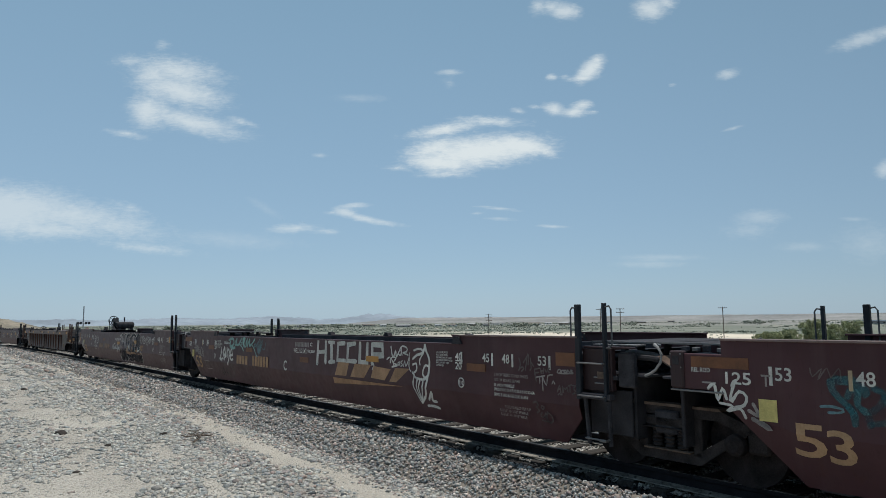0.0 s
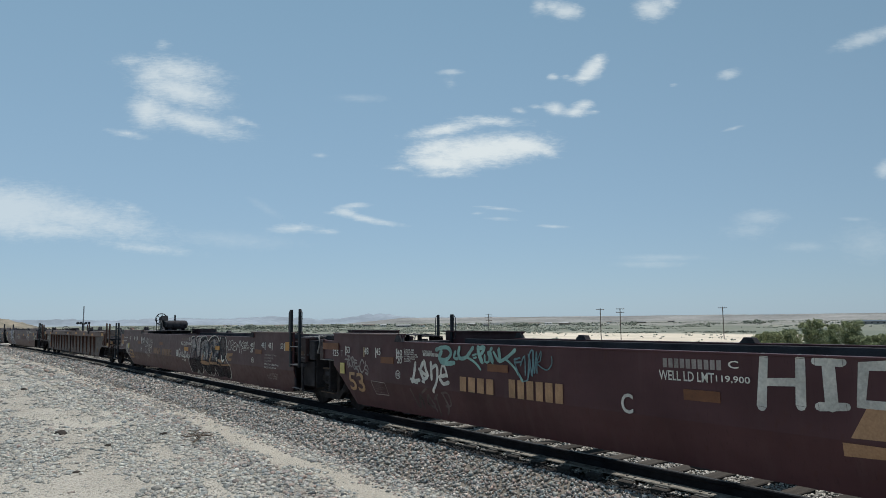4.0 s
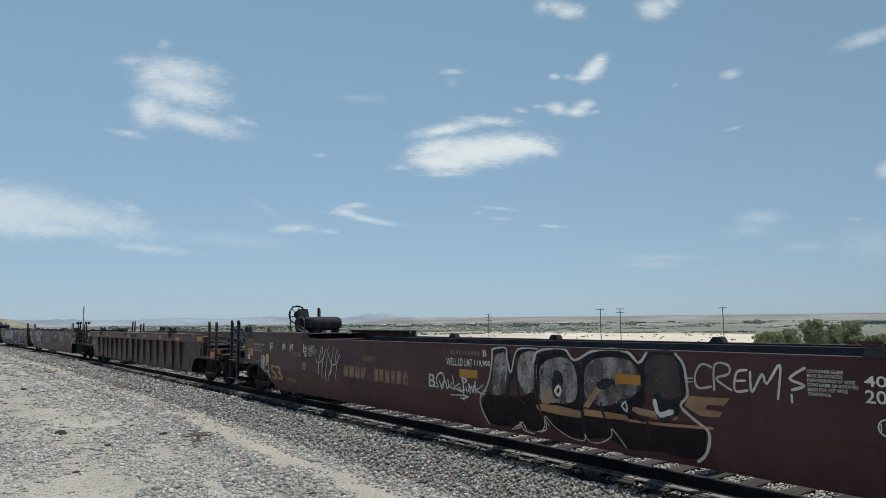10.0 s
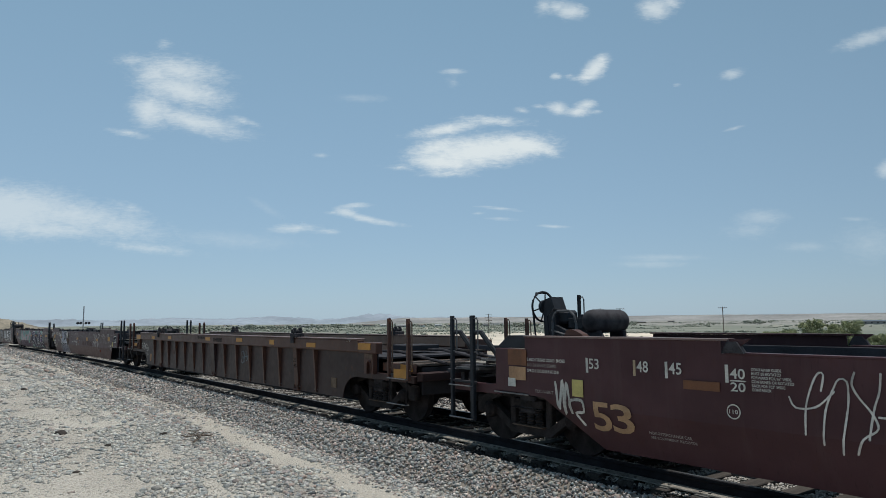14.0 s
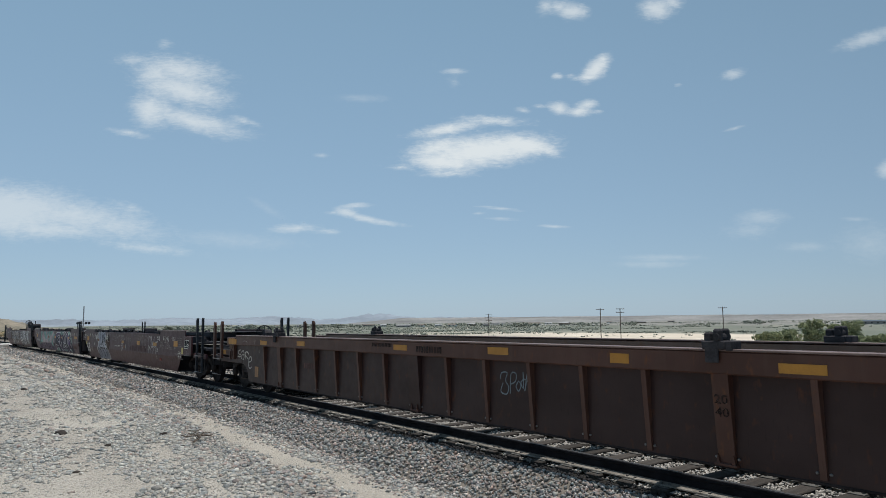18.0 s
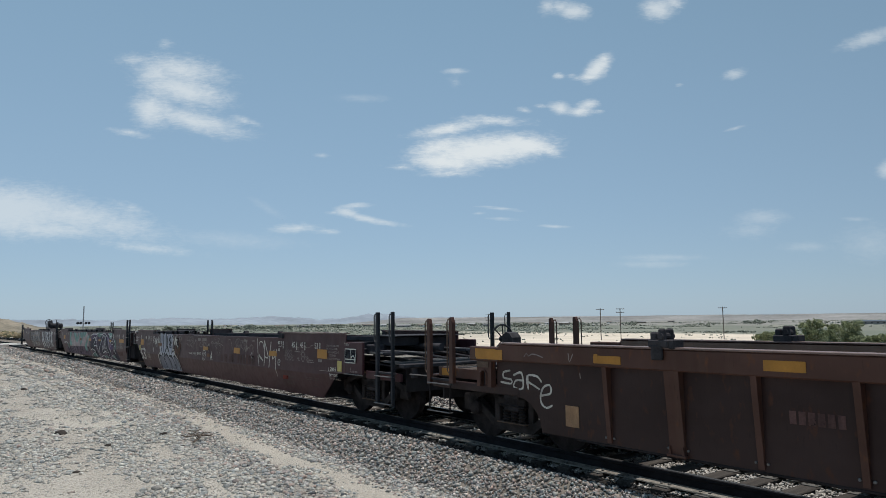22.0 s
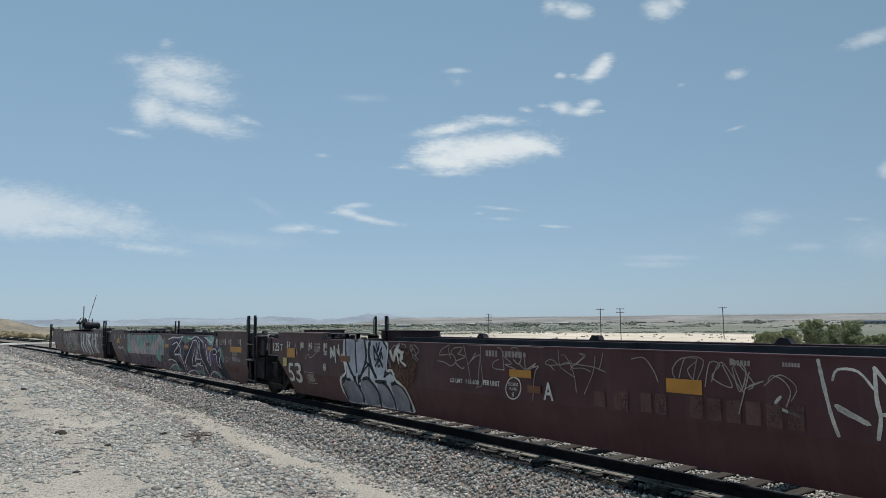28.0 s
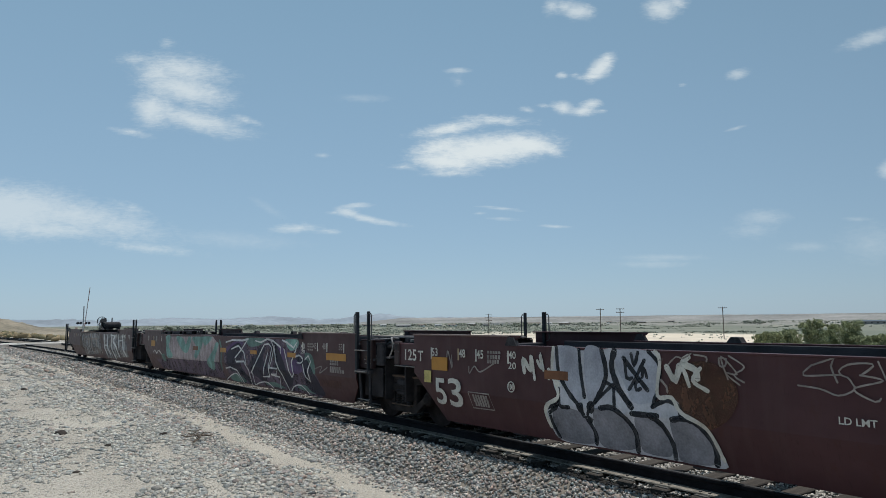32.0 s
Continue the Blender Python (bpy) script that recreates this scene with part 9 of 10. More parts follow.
def cloud_material():
    """Thin cloud that glows in place of sunlight: white where dense, wispy and clear at the edges. The mesh carries the
    vapour's thickness.
    """
    m = bpy.data.materials.new("glowing_cloud")
    m.use_nodes = True
    n, l = m.node_tree.nodes, m.node_tree.links
    n.remove(n["Principled BSDF"])
    tc = n.new("ShaderNodeTexCoord")
    info = n.new("ShaderNodeObjectInfo")
    thick = n.new("ShaderNodeAttribute")
    thick.attribute_name = "thickness"

    def op(kind, a, b=0.0):
        x = n.new("ShaderNodeMath")
        x.operation = kind
        for i, value in enumerate((a, b)):
            if isinstance(value, (int, float)):
                x.inputs[i].default_value = value
            else:
                l.new(value, x.inputs[i])
        return x.outputs[0]

    def noise_at(scale, stretch, detail, rough, turn):
        mp, no = n.new("ShaderNodeMapping"), n.new("ShaderNodeTexNoise")
        mp.inputs["Rotation"].default_value = (0, 0, radians(turn))
        mp.inputs["Scale"].default_value = stretch
        no.inputs["Distortion"].default_value = 0.5
        no.inputs["Scale"].default_value, no.inputs["Detail"].default_value, no.inputs["Roughness"].default_value = scale, detail, rough
        l.new(tc.outputs["Object"], mp.inputs["Vector"])
        l.new(mp.outputs[0], no.inputs["Vector"])
        return op("SUBTRACT", no.outputs["Fac"], 0.5)

    puffs, wisp = noise_at(0.020, (0.8, 1.5, 1), 6, 0.6, 8), noise_at(0.065, (0.4, 1.9, 1), 7, 0.65, 10)
    dens = op("ADD", thick.outputs["Fac"], op("ADD", op("MULTIPLY", puffs, 0.85), op("MULTIPLY", wisp, 0.8)))
    ramp = n.new("ShaderNodeMapRange")
    ramp.interpolation_type = "SMOOTHSTEP"
    ramp.inputs["From Min"].default_value, ramp.inputs["From Max"].default_value = -0.2, 1.12
    l.new(dens, ramp.inputs["Value"])
    sepc = n.new("ShaderNodeSeparateColor")
    l.new(info.outputs["Color"], sepc.inputs[0])
    alpha = op("MULTIPLY", ramp.outputs[0], sepc.outputs[0])
    # emission replaces the sunlight on the cloud
    em, tr, mix = n.new("ShaderNodeEmission"), n.new("ShaderNodeBsdfTransparent"), n.new("ShaderNodeMixShader")
    em.inputs["Color"].default_value, em.inputs["Strength"].default_value = (0.76, 0.83, 0.85, 1), 0.95
    l.new(alpha, mix.inputs[0])
    l.new(tr.outputs[0], mix.inputs[1])
    l.new(em.outputs[0], mix.inputs[2])
    l.new(mix.outputs[0], n["Material Output"].inputs["Surface"])
    return m


CLOUD = cloud_material()
FOCAL_PX = 784 / math.tan(radians(66.26 / 2))
CAMM = look(EYE, AIM, ROLL).to_3x3()


def build_cloud(label, opacity, drift, lobes, dist=3000):
    """A shallow camera-facing sheet of vapour, thick in its lobes: each one's middle, half width, half height, tilt and
    weight.
    Lobes and drift are in pixels of the camera's view, placed to fit it."""
    k = 1000 / FOCAL_PX
    lobes = [(cx * k - 784 * k, 441 * k - cy * k, rx * k, ry * k, radians(-tilt), w) for cx, cy, rx, ry, tilt, w in lobes]
    reach = [max(rx, ry) * 1.75 for _, _, rx, ry, _, _ in lobes]
    x0, x1 = min(c[0] - r for c, r in zip(lobes, reach)), max(c[0] + r for c, r in zip(lobes, reach))
    y0, y1 = min(c[1] - c[3] * 1.9 - 0.35 * c[2] * abs(math.sin(c[4])) - 4 for c in lobes), max(c[1] + c[3] * 1.9 + 0.35 * c[2] * abs(math.sin(c[4])) + 4 for c in lobes)
    mid = ((x0 + x1) / 2, (y0 + y1) / 2)
    nx, ny = max(8, int((x1 - x0) / 3.2)), max(8, int((y1 - y0) / 3.2))
    gx, gy = np.meshgrid(np.linspace(x0, x1, nx + 1), np.linspace(y0, y1, ny + 1), indexing="ij")
    clear = np.ones_like(gx)
    rim = np.full_like(gx, -1.0)
    for cx, cy, rx, ry, turn, w in lobes:
        u = (gx - cx) * math.cos(turn) + (gy - cy) * math.sin(turn)
        v = (gy - cy) * math.cos(turn) - (gx - cx) * math.sin(turn)
        r = np.sqrt((u / (rx * 1.42)) ** 2 + (v / (ry * 1.42)) ** 2)
        rim = np.maximum(rim, 0.85 * w - r * (0.3 + 0.75 * w))
        clear *= 1 - np.clip(w, 0, 1) * np.clip(1 - r, 0, 1)
    edge = np.minimum(np.minimum(gx - x0, x1 - gx), np.minimum(gy - y0, y1 - gy))
    dens = np.clip(rim + 0.45 * (1 - clear), -1, 1.2) - np.clip(1 - edge / 5, 0, 1) * 1.2
    s = dist / 1000
    v = [((a - mid[0]) * s, (b - mid[1]) * s, -0.02 * dist * ((a - mid[0]) / (x1 - x0)) ** 2) for a, b in zip(gx.ravel(), gy.ravel())]
    f = [(i * (ny + 1) + j, (i + 1) * (ny + 1) + j, (i + 1) * (ny + 1) + j + 1, i * (ny + 1) + j + 1) for i in range(nx) for j in range(ny)]
    me = bpy.data.meshes.new("cloud")
    me.from_pydata(v, [], f)
    layer_of = me.attributes.new("thickness", "FLOAT", "POINT")
    layer_of.data.foreach_set("value", dens.ravel().astype(np.float32))
    me.materials.append(CLOUD)
    ob = tagged(new("cloud", me), label, "cloud", group="clouds in the sky", kind="structure")
    ob.color = (opacity, opacity, opacity, 1)
    ob.visible_shadow = False
    at = EYE + CAMM @ Vector((mid[0] * s, mid[1] * s, -dist))
    base = Matrix.Translation(at) @ CAMM.to_4x4()
    step = CAMM @ Vector((drift[0] * k * s, -drift[1] * k * s, 0))
    SKYCLOUD.append((ob, Matrix.Translation(step * (-10 / 32)) @ base, Matrix.Translation(step * (22 / 32)) @ base))
    return ob


build_cloud("ragged white fair-weather cloud in layers", 0.74, (8, -3), ((318, 126, 82, 26, 8, 0.7), (325, 162, 78, 26, 12, 0.85), (265, 196, 36, 32, 20, 0.8), (345, 216, 90, 19, 14, 0.8), (272, 132, 36, 32, 0, 0.6), (225, 236, 36, 7, 12, 0.5), (228, 106, 32, 12, 0, 0.35), (290, 80, 16, 10, 0, 0.3), (430, 214, 28, 7, 15, 0.45)))
build_cloud("bright white lens-shaped cloud with a torn upper edge", 0.95, (10, -2), ((850, 268, 112, 27, -6, 1.1), (918, 257, 58, 16, 5, 1.1), (785, 288, 60, 16, 3, 0.9), (790, 229, 62, 11, -9, 0.75), (872, 214, 66, 9, 3, 0.55), (772, 262, 52, 18, -10, 0.75), (790, 308, 55, 7, 0, 0.45), (705, 297, 32, 5, 5, 0.35), (962, 266, 28, 9, 18, 0.6)))
build_cloud("thin hooked white wisp of cloud", 0.64, (4, 0), ((520, 404, 44, 8, -2, 0.65), (580, 410, 24, 5, 0, 0.6), (588, 377, 14, 4, 0, 0.4), (628, 364, 28, 5, -3, 0.75), (612, 376, 22, 9, 10, 0.85), (645, 387, 34, 6, 12, 0.85), (682, 395, 34, 5, 8, 0.55)))
build_cloud("small torn white cloud", 0.84, (18, -3), ((1050, 122, 30, 15, -42, 1.0), (1036, 138, 28, 6, -5, 0.75), (1063, 106, 12, 10, 0, 0.8), (1004, 135, 9, 4, 0, 0.45), (982, 135, 11, 6, 0, 0.65)))
build_cloud("row of small white cloud scraps", 0.78, (16, -2), ((986, 192, 20, 11, 8, 0.85), (1036, 185, 19, 8, -5, 0.85), (1022, 198, 24, 9, -5, 0.85), (1056, 197, 10, 4, 0, 0.45), (921, 195, 15, 5, 8, 0.5), (951, 189, 13, 4, 0, 0.4)))
build_cloud("broad soft white veil of cloud", 0.60, (3, 0), ((10, 372, 130, 44, 3, 1.1), (120, 380, 115, 30, 8, 0.7), (200, 397, 105, 28, 12, 0.5), (262, 440, 85, 9, 6, 0.5), (80, 406, 110, 16, 3, 0.7), (228, 368, 38, 10, 18, 0.35)))
build_cloud("small white puff of cloud", 0.68, (24, 0), ((1008, 20, 28, 15, 0, 0.9), (985, 12, 20, 14, 0, 0.6), (960, 12, 16, 16, 0, 0.55)))
build_cloud("small white puff of cloud", 0.68, (20, 0), ((1157, 16, 30, 20, 0, 0.9), (1186, 4, 20, 12, 0, 0.7)))
build_cloud("faint scrap of cloud", 0.46, (18, 0), ((1293, 131, 22, 9, -10, 0.85), (1197, 150, 8, 3, 0, 0.6)))
build_cloud("thin slanting cloud", 0.46, (16, -2), ((1530, 70, 48, 13, -16, 0.85), (1575, 55, 40, 12, -14, 0.7)))
build_cloud("thin flat scrap of cloud", 0.52, (15, -3), ((800, 127, 24, 5, 0, 0.8), (800, 145, 14, 12, 0, 0.2)))
for lobes, dens in ((((1348, 385, 44, 14, 0, 0.8), (1325, 408, 45, 16, 0, 0.5)), 0.28), (((1425, 437, 44, 9, 0, 0.7), (1540, 430, 60, 34, 0, 0.6)), 0.2), (((1175, 456, 70, 6, 0, 0.7), (1150, 468, 60, 7, 0, 0.7)), 0.24), (((1300, 227, 20, 3, -15, 0.8),), 0.35),
                    (((882, 369, 42, 3, 6, 0.8), (887, 388, 28, 3, 3, 0.7), (845, 378, 12, 3, 0, 0.6)), 0.42), (((980, 401, 28, 3, 2, 0.8),), 0.45), (((640, 174, 46, 7, 0, 0.7),), 0.2), (((568, 275, 14, 4, 0, 0.7),), 0.35), (((1566, 300, 14, 18, 30, 0.8),), 0.5), (((410, 425, 110, 16, 3, 0.6),), 0.2), (((470, 368, 40, 8, 32, 0.6),), 0.14), (((1515, 388, 26, 4, 0, 0.7),), 0.22)):
    build_cloud("faint streak of high cloud", dens, (5, 0), lobes)

POLEWOOD = material("weathered_pole_wood", (0.10, 0.085, 0.075), 0.95, 0, 0.3, 3.0, 40, 0.3)


def utility_pole(az, dist, top, label, arms=1, height=10.5):
    x, y = far_pt(az, dist)
    z = ground_z(x, y)
    p = thing("utility_pole", label, "utility pole", pose(x, y, z, 0, 0, az - 60), group="utility poles on the plain")
    part("pole", Build().tube([(0, 0, -0.3), (0, 0, height * 0.5), (0, 0, top - z)], 0.125, 8), POLEWOOD, p, smooth=True)
    for k in range(arms):
        za = top - z - 0.35 - 1.1 * k
        arm = part("crossarm", Build().box(-1.35, 1.35, -0.07, 0.07, za - 0.07, za + 0.07, 0.02), POLEWOOD, p)
        for i in (-1.2, -0.6, 0.6, 1.2):
            part("insulator", Build().lathe([(za + 0.07, 0.05), (za + 0.2, 0.06), (za + 0.26, 0.03)], (i, 0, 0), "z", 8), POLEWOOD, arm)
    return p


utility_pole(140.15, 260, 4.8, "grey wooden utility pole with two crossarms on the plain", 3)
utility_pole(130.98, 215, 5.6, "grey wooden utility pole with a single crossarm", 1)
utility_pole(129.41, 215, 5.7, "grey wooden utility pole with two crossarms", 2)
utility_pole(121.66, 215, 5.6, "tall grey wooden utility pole beside the trees", 1)


# ---- road crossing, gate and passing car ----
ROAD_X = -87.0
ROADMAT = material("pale_worn_road", (0.30, 0.28, 0.255), 0.9, 0, 0.25, 0.6, 30, 0.3)
PANEL = material("concrete_crossing_panel", (0.42, 0.40, 0.37), 0.9, 0, 0.2, 3.0, 40, 0.2)


def road_z(n):
    return -0.01 if -2.2 < n < 7.6 else (max(-0.55, -0.01 - 0.05 * (-2.2 - n)) if n < 0 else max(-3.9, -0.01 - 0.05 * (n - 7.6)))


def build_road():
    ys = [-40 + 2 * k for k in range(70)]
    v, f = [], []
    mid = line_y(ROAD_X)
    for y in ys:
        n = y - mid
        z = road_z(n)
        for dx in (-4.0, 4.0):
            v.append((ROAD_X + dx - 0.35 * n, y, z))
        for dx in (-4.6, 4.6):
            v.append((ROAD_X + dx - 0.35 * n, y, z - 1.2))
    for i in range(len(ys) - 1):
        a, b = 4 * i, 4 * i + 4
        f += [(a, a + 1, b + 1, b), (a, b, b + 2, a + 2), (a + 1, a + 3, b + 3, b + 1)]
    me = bpy.data.meshes.new("road")
    me.from_pydata(v, [], f)
    me.materials.append(ROADMAT)
    tagged(new("road", me), "pale worn road crossing the tracks", "road", kind="structure")
    for base in (TRACK_Y, TRACK2_Y):
        c = line_y(ROAD_X, base)
        pan = thing("crossing_panel", "pale concrete level-crossing panels between the rails", "crossing panel", pose(ROAD_X - 0.35 * (c - mid), c, 0, 0, 0, line_turn(ROAD_X)), group="crossing panels", kind="structure")
        for y0, y1 in ((-1.45, -0.86), (-0.66, 0.66), (0.86, 1.45)):
            for k in range(3):
                part("panel", Build().box(-4 + 2.7 * k, -4 + 2.7 * k + 2.66, y0, y1, -0.03, 0.004, 0.01), PANEL, pan)


build_road()

GATEWHITE = material("white_gate_paint", (0.34, 0.34, 0.33), 0.6, 0, 0.15, 3.0)
GATERED = material("red_gate_band", (0.22, 0.06, 0.05), 0.6, 0, 0.15, 3.0)
ALU = material("grey_aluminium", (0.35, 0.35, 0.36), 0.5, 0.6, 0.2, 4.0)


def build_gate(x, y):
    z0 = -0.9
    s = thing("crossing_signal", "grey level-crossing signal mast with flasher lights", "crossing signal", pose(x, y, z0, 0, 0, 8))
    part("mast", Build().tube([(0, 0, 0), (0, 0, 5.2)], 0.065, 10), ALU, s, smooth=True)
    part("base", Build().box(-0.35, 0.35, -0.35, 0.35, -0.3, 0.25, 0.04), ALU, s)
    arm = part("light_bar", Build().box(-0.05, 0.05, -0.75, 0.75, 3.05, 3.12, 0.01), ALU, s)
    for dy in (-0.65, -0.3, 0.3, 0.65):
        part("flasher", Build().lathe([(-0.08, 0.08), (-0.05, 0.15), (0.02, 0.15), (0.16, 0.14)], (0.02, dy, 3.08), "x", 14), POSTSTEEL, arm, "black hooded flasher light", True)
    drive = part("gate_motor", Build().box(-0.25, 0.25, -0.2, 0.2, 0.9, 1.5, 0.04), ALU, s)
    gate = thing("crossing_gate", "long thin striped crossing gate arm rising beside the mast", "crossing gate", pose(x + 0.3, y, z0 + 1.25))
    g = part("gate_arm", Build().box(0.0, 6.4, -0.03, 0.03, -0.035, 0.035, 0.008), GATEWHITE, gate, "white gate arm")
    for k in range(6):
        part("band", Build().box(0.5 + k * 1.0, 0.95 + k * 1.0, -0.034, 0.034, -0.039, 0.039, 0.004), GATERED, g, "red reflective band")
    part("counterweight", Build().box(-0.9, 0.0, -0.08, 0.08, -0.12, 0.12, 0.03), POSTSTEEL, gate)
    return gate


GATE_AT = (-95.0, 13.75)
GATE = build_gate(*GATE_AT)
GATE_RISE = [(0, 1), (23.0, 1), (24.0, 8), (25.5, 26), (26.5, 38), (27.5, 49), (28.5, 59), (29.5, 67), (30.5, 74), (31.2, 76), (32, 76)]

CARPAINT = material("dark_blue_grey_car_paint", (0.010, 0.016, 0.024), 0.3, 0.0, 0.1, 2.0, 30, 0, spec=0.35)
CARGLASS = material("dark_car_glass", (0.012, 0.014, 0.016), 0.05, 0, 0.1, 2.0, 30, 0, spec=0.8)
TYRE = material("black_tyre_rubber", (0.018, 0.018, 0.018), 0.9, 0, 0.2, 6.0)
LAMPRED = material("red_tail_lens", (0.35, 0.015, 0.012), 0.2, 0, 0.1, 4.0)
LAMPCLEAR = material("clear_headlight_lens", (0.6, 0.6, 0.6), 0.15, 0, 0.1, 4.0)


def build_suv():
    """A family off-roader, built along its own x axis, nose at +x."""
    car = thing("suv", "dark navy-blue estate car with roof rails", "car", pose(ROAD_X - 8, 30, 0, 0, 0, -90))
    low = [(-2.35, 0.42), (-2.4, 0.75), (-2.3, 1.05), (1.0, 1.08), (2.15, 0.98), (2.38, 0.80), (2.4, 0.42), (1.95, 0.36), (1.9, 0.62), (1.72, 0.80), (1.45, 0.86), (1.18, 0.80), (1.0, 0.62), (0.95, 0.36), (-0.95, 0.36), (-1.0, 0.62), (-1.18, 0.80), (-1.45, 0.86), (-1.72, 0.80), (-1.9, 0.62), (-1.95, 0.40)]
    body = part("body", Build().prism(low, -0.92, 0.92), CARPAINT, car)
    cab = [(-2.28, 1.05), (-2.05, 1.66), (-1.85, 1.74), (0.15, 1.76), (0.45, 1.70), (1.15, 1.07)]
    v = [(x, s * (0.92 if z < 1.3 else 0.78), z) for s in (-1, 1) for x, z in cab]
    n = len(cab)
    cabin = part("cabin", Build().add(v, [tuple(range(n)), tuple(range(n, 2 * n))[::-1]] + [(i, i + n, (i + 1) % n + n, (i + 1) % n) for i in range(n)]), CARPAINT, car)
    for s in (-1, 1):
        for x0, x1, a, b in ((-1.98, -1.2, -1.88, -1.2), (-1.1, -0.25, -1.1, -0.25), (-0.15, 0.85, -0.15, 0.42)):
            v = [(x0, s * 0.925, 1.12), (x1, s * 0.925, 1.12), (b, s * 0.80, 1.64), (a, s * 0.80, 1.64)]
            part("side_window", Build().add(v + [(p[0], p[1] - s * 0.02, p[2]) for p in v], [(0, 1, 2, 3), (4, 7, 6, 5), (0, 4, 5, 1), (1, 5, 6, 2), (2, 6, 7, 3), (3, 7, 4, 0)]), CARGLASS, cabin)
        part("roof_rail", Build().tube([(-1.8, s * 0.72, 1.76), (-1.7, s * 0.72, 1.82), (0.1, s * 0.72, 1.84), (0.2, s * 0.72, 1.77)], 0.02, 6), ALU, cabin, smooth=True)
        part("mirror", Build().box(0.75, 0.95, s * 1.0 - 0.09, s * 1.0 + 0.09, 1.08, 1.24, 0.04), CARPAINT, car)
        part("tail_light", Build().box(-2.40, -2.26, s * 0.78 - 0.12, s * 0.78 + 0.12, 0.82, 1.1, 0.02), LAMPRED, body)
        part("headlight", Build().box(2.2, 2.4, s * 0.7 - 0.18, s * 0.7 + 0.18, 0.74, 0.9, 0.03), LAMPCLEAR, body)
        for x in (-1.45, 1.45):
            w = part("wheel", Build().lathe([(s * 0.70, 0.27), (s * 0.70, 0.35), (s * 0.74, 0.37), (s * 0.90, 0.37), (s * 0.93, 0.35), (s * 0.93, 0.24)], (0, 0, 0), "y", 20), TYRE, car, smooth=True)
            w.location = (x, 0, 0.37)
            part("rim", Build().lathe([(s * 0.86, 0.24), (s * 0.91, 0.22), (s * 0.92, 0.06)], (0, 0, 0), "y", 16), ALU, w, "grey alloy rim", True)
            SUVWHEELS.append((w, x))
    part("windscreen", Build().add([(0.50, -0.72, 1.67), (0.50, 0.72, 1.67), (1.12, 0.84, 1.10), (1.12, -0.84, 1.10), (0.48, -0.72, 1.65), (0.48, 0.72, 1.65), (1.10, 0.84, 1.08), (1.10, -0.84, 1.08)], [(0, 1, 2, 3), (4, 7, 6, 5), (0, 4, 5, 1), (2, 6, 7, 3)]), CARGLASS, cabin)
    for ob in car.children_recursive:
        if not ob.name.startswith(("wheel", "rim")):
            for v in ob.data.vertices:
                v.co.z = 0.32 + (v.co.z - 0.32) * 0.82
    return car


SUVWHEELS = []
SUV = build_suv()
# seconds and metres towards the camera's side along the road from its waiting place
SUV_RUN = [(0, 0.0), (26.8, 0.0), (28.0, 1.2), (29.0, 4.0), (30.0, 8.2), (30.5, 11.4), (31.0, 14.8), (31.4, 18.3), (32.0, 24.0)]


def suv_pose(t):
    y = 20.2 - 0.944 * suv_gone(t)
    n = y - line_y(ROAD_X)
    return pose(ROAD_X - 0.35 * n, y, road_z(n), 0, 0, -70.7)


def suv_gone(t):
    for (t0, s0), (t1, s1) in zip(SUV_RUN, SUV_RUN[1:]):
        if t <= t1:
            return s0 + (s1 - s0) * (t - t0) / (t1 - t0)
    return SUV_RUN[-1][1]


# ---- trees, scrub and far houses ----
LEAF = island_material("grey_green_leaves", [(0.20, 0.235, 0.12), (0.26, 0.29, 0.155), (0.35, 0.365, 0.22), (0.22, 0.25, 0.135)], 0.8)
# scrub greens paled, with distance haze in the colour
SCRUB = island_material("hazed_green_scrub", [(0.20, 0.225, 0.18), (0.22, 0.24, 0.195), (0.245, 0.258, 0.212), (0.205, 0.225, 0.185), (0.23, 0.243, 0.20)])
DRYBUSH = island_material("straw_brown_brush", [(0.22, 0.17, 0.10), (0.30, 0.235, 0.14), (0.17, 0.14, 0.09), (0.13, 0.125, 0.075), (0.34, 0.27, 0.17)])
BARK = material("grey_brown_bark", (0.12, 0.095, 0.075), 0.95, 0, 0.35, 5.0, 40, 0.5)


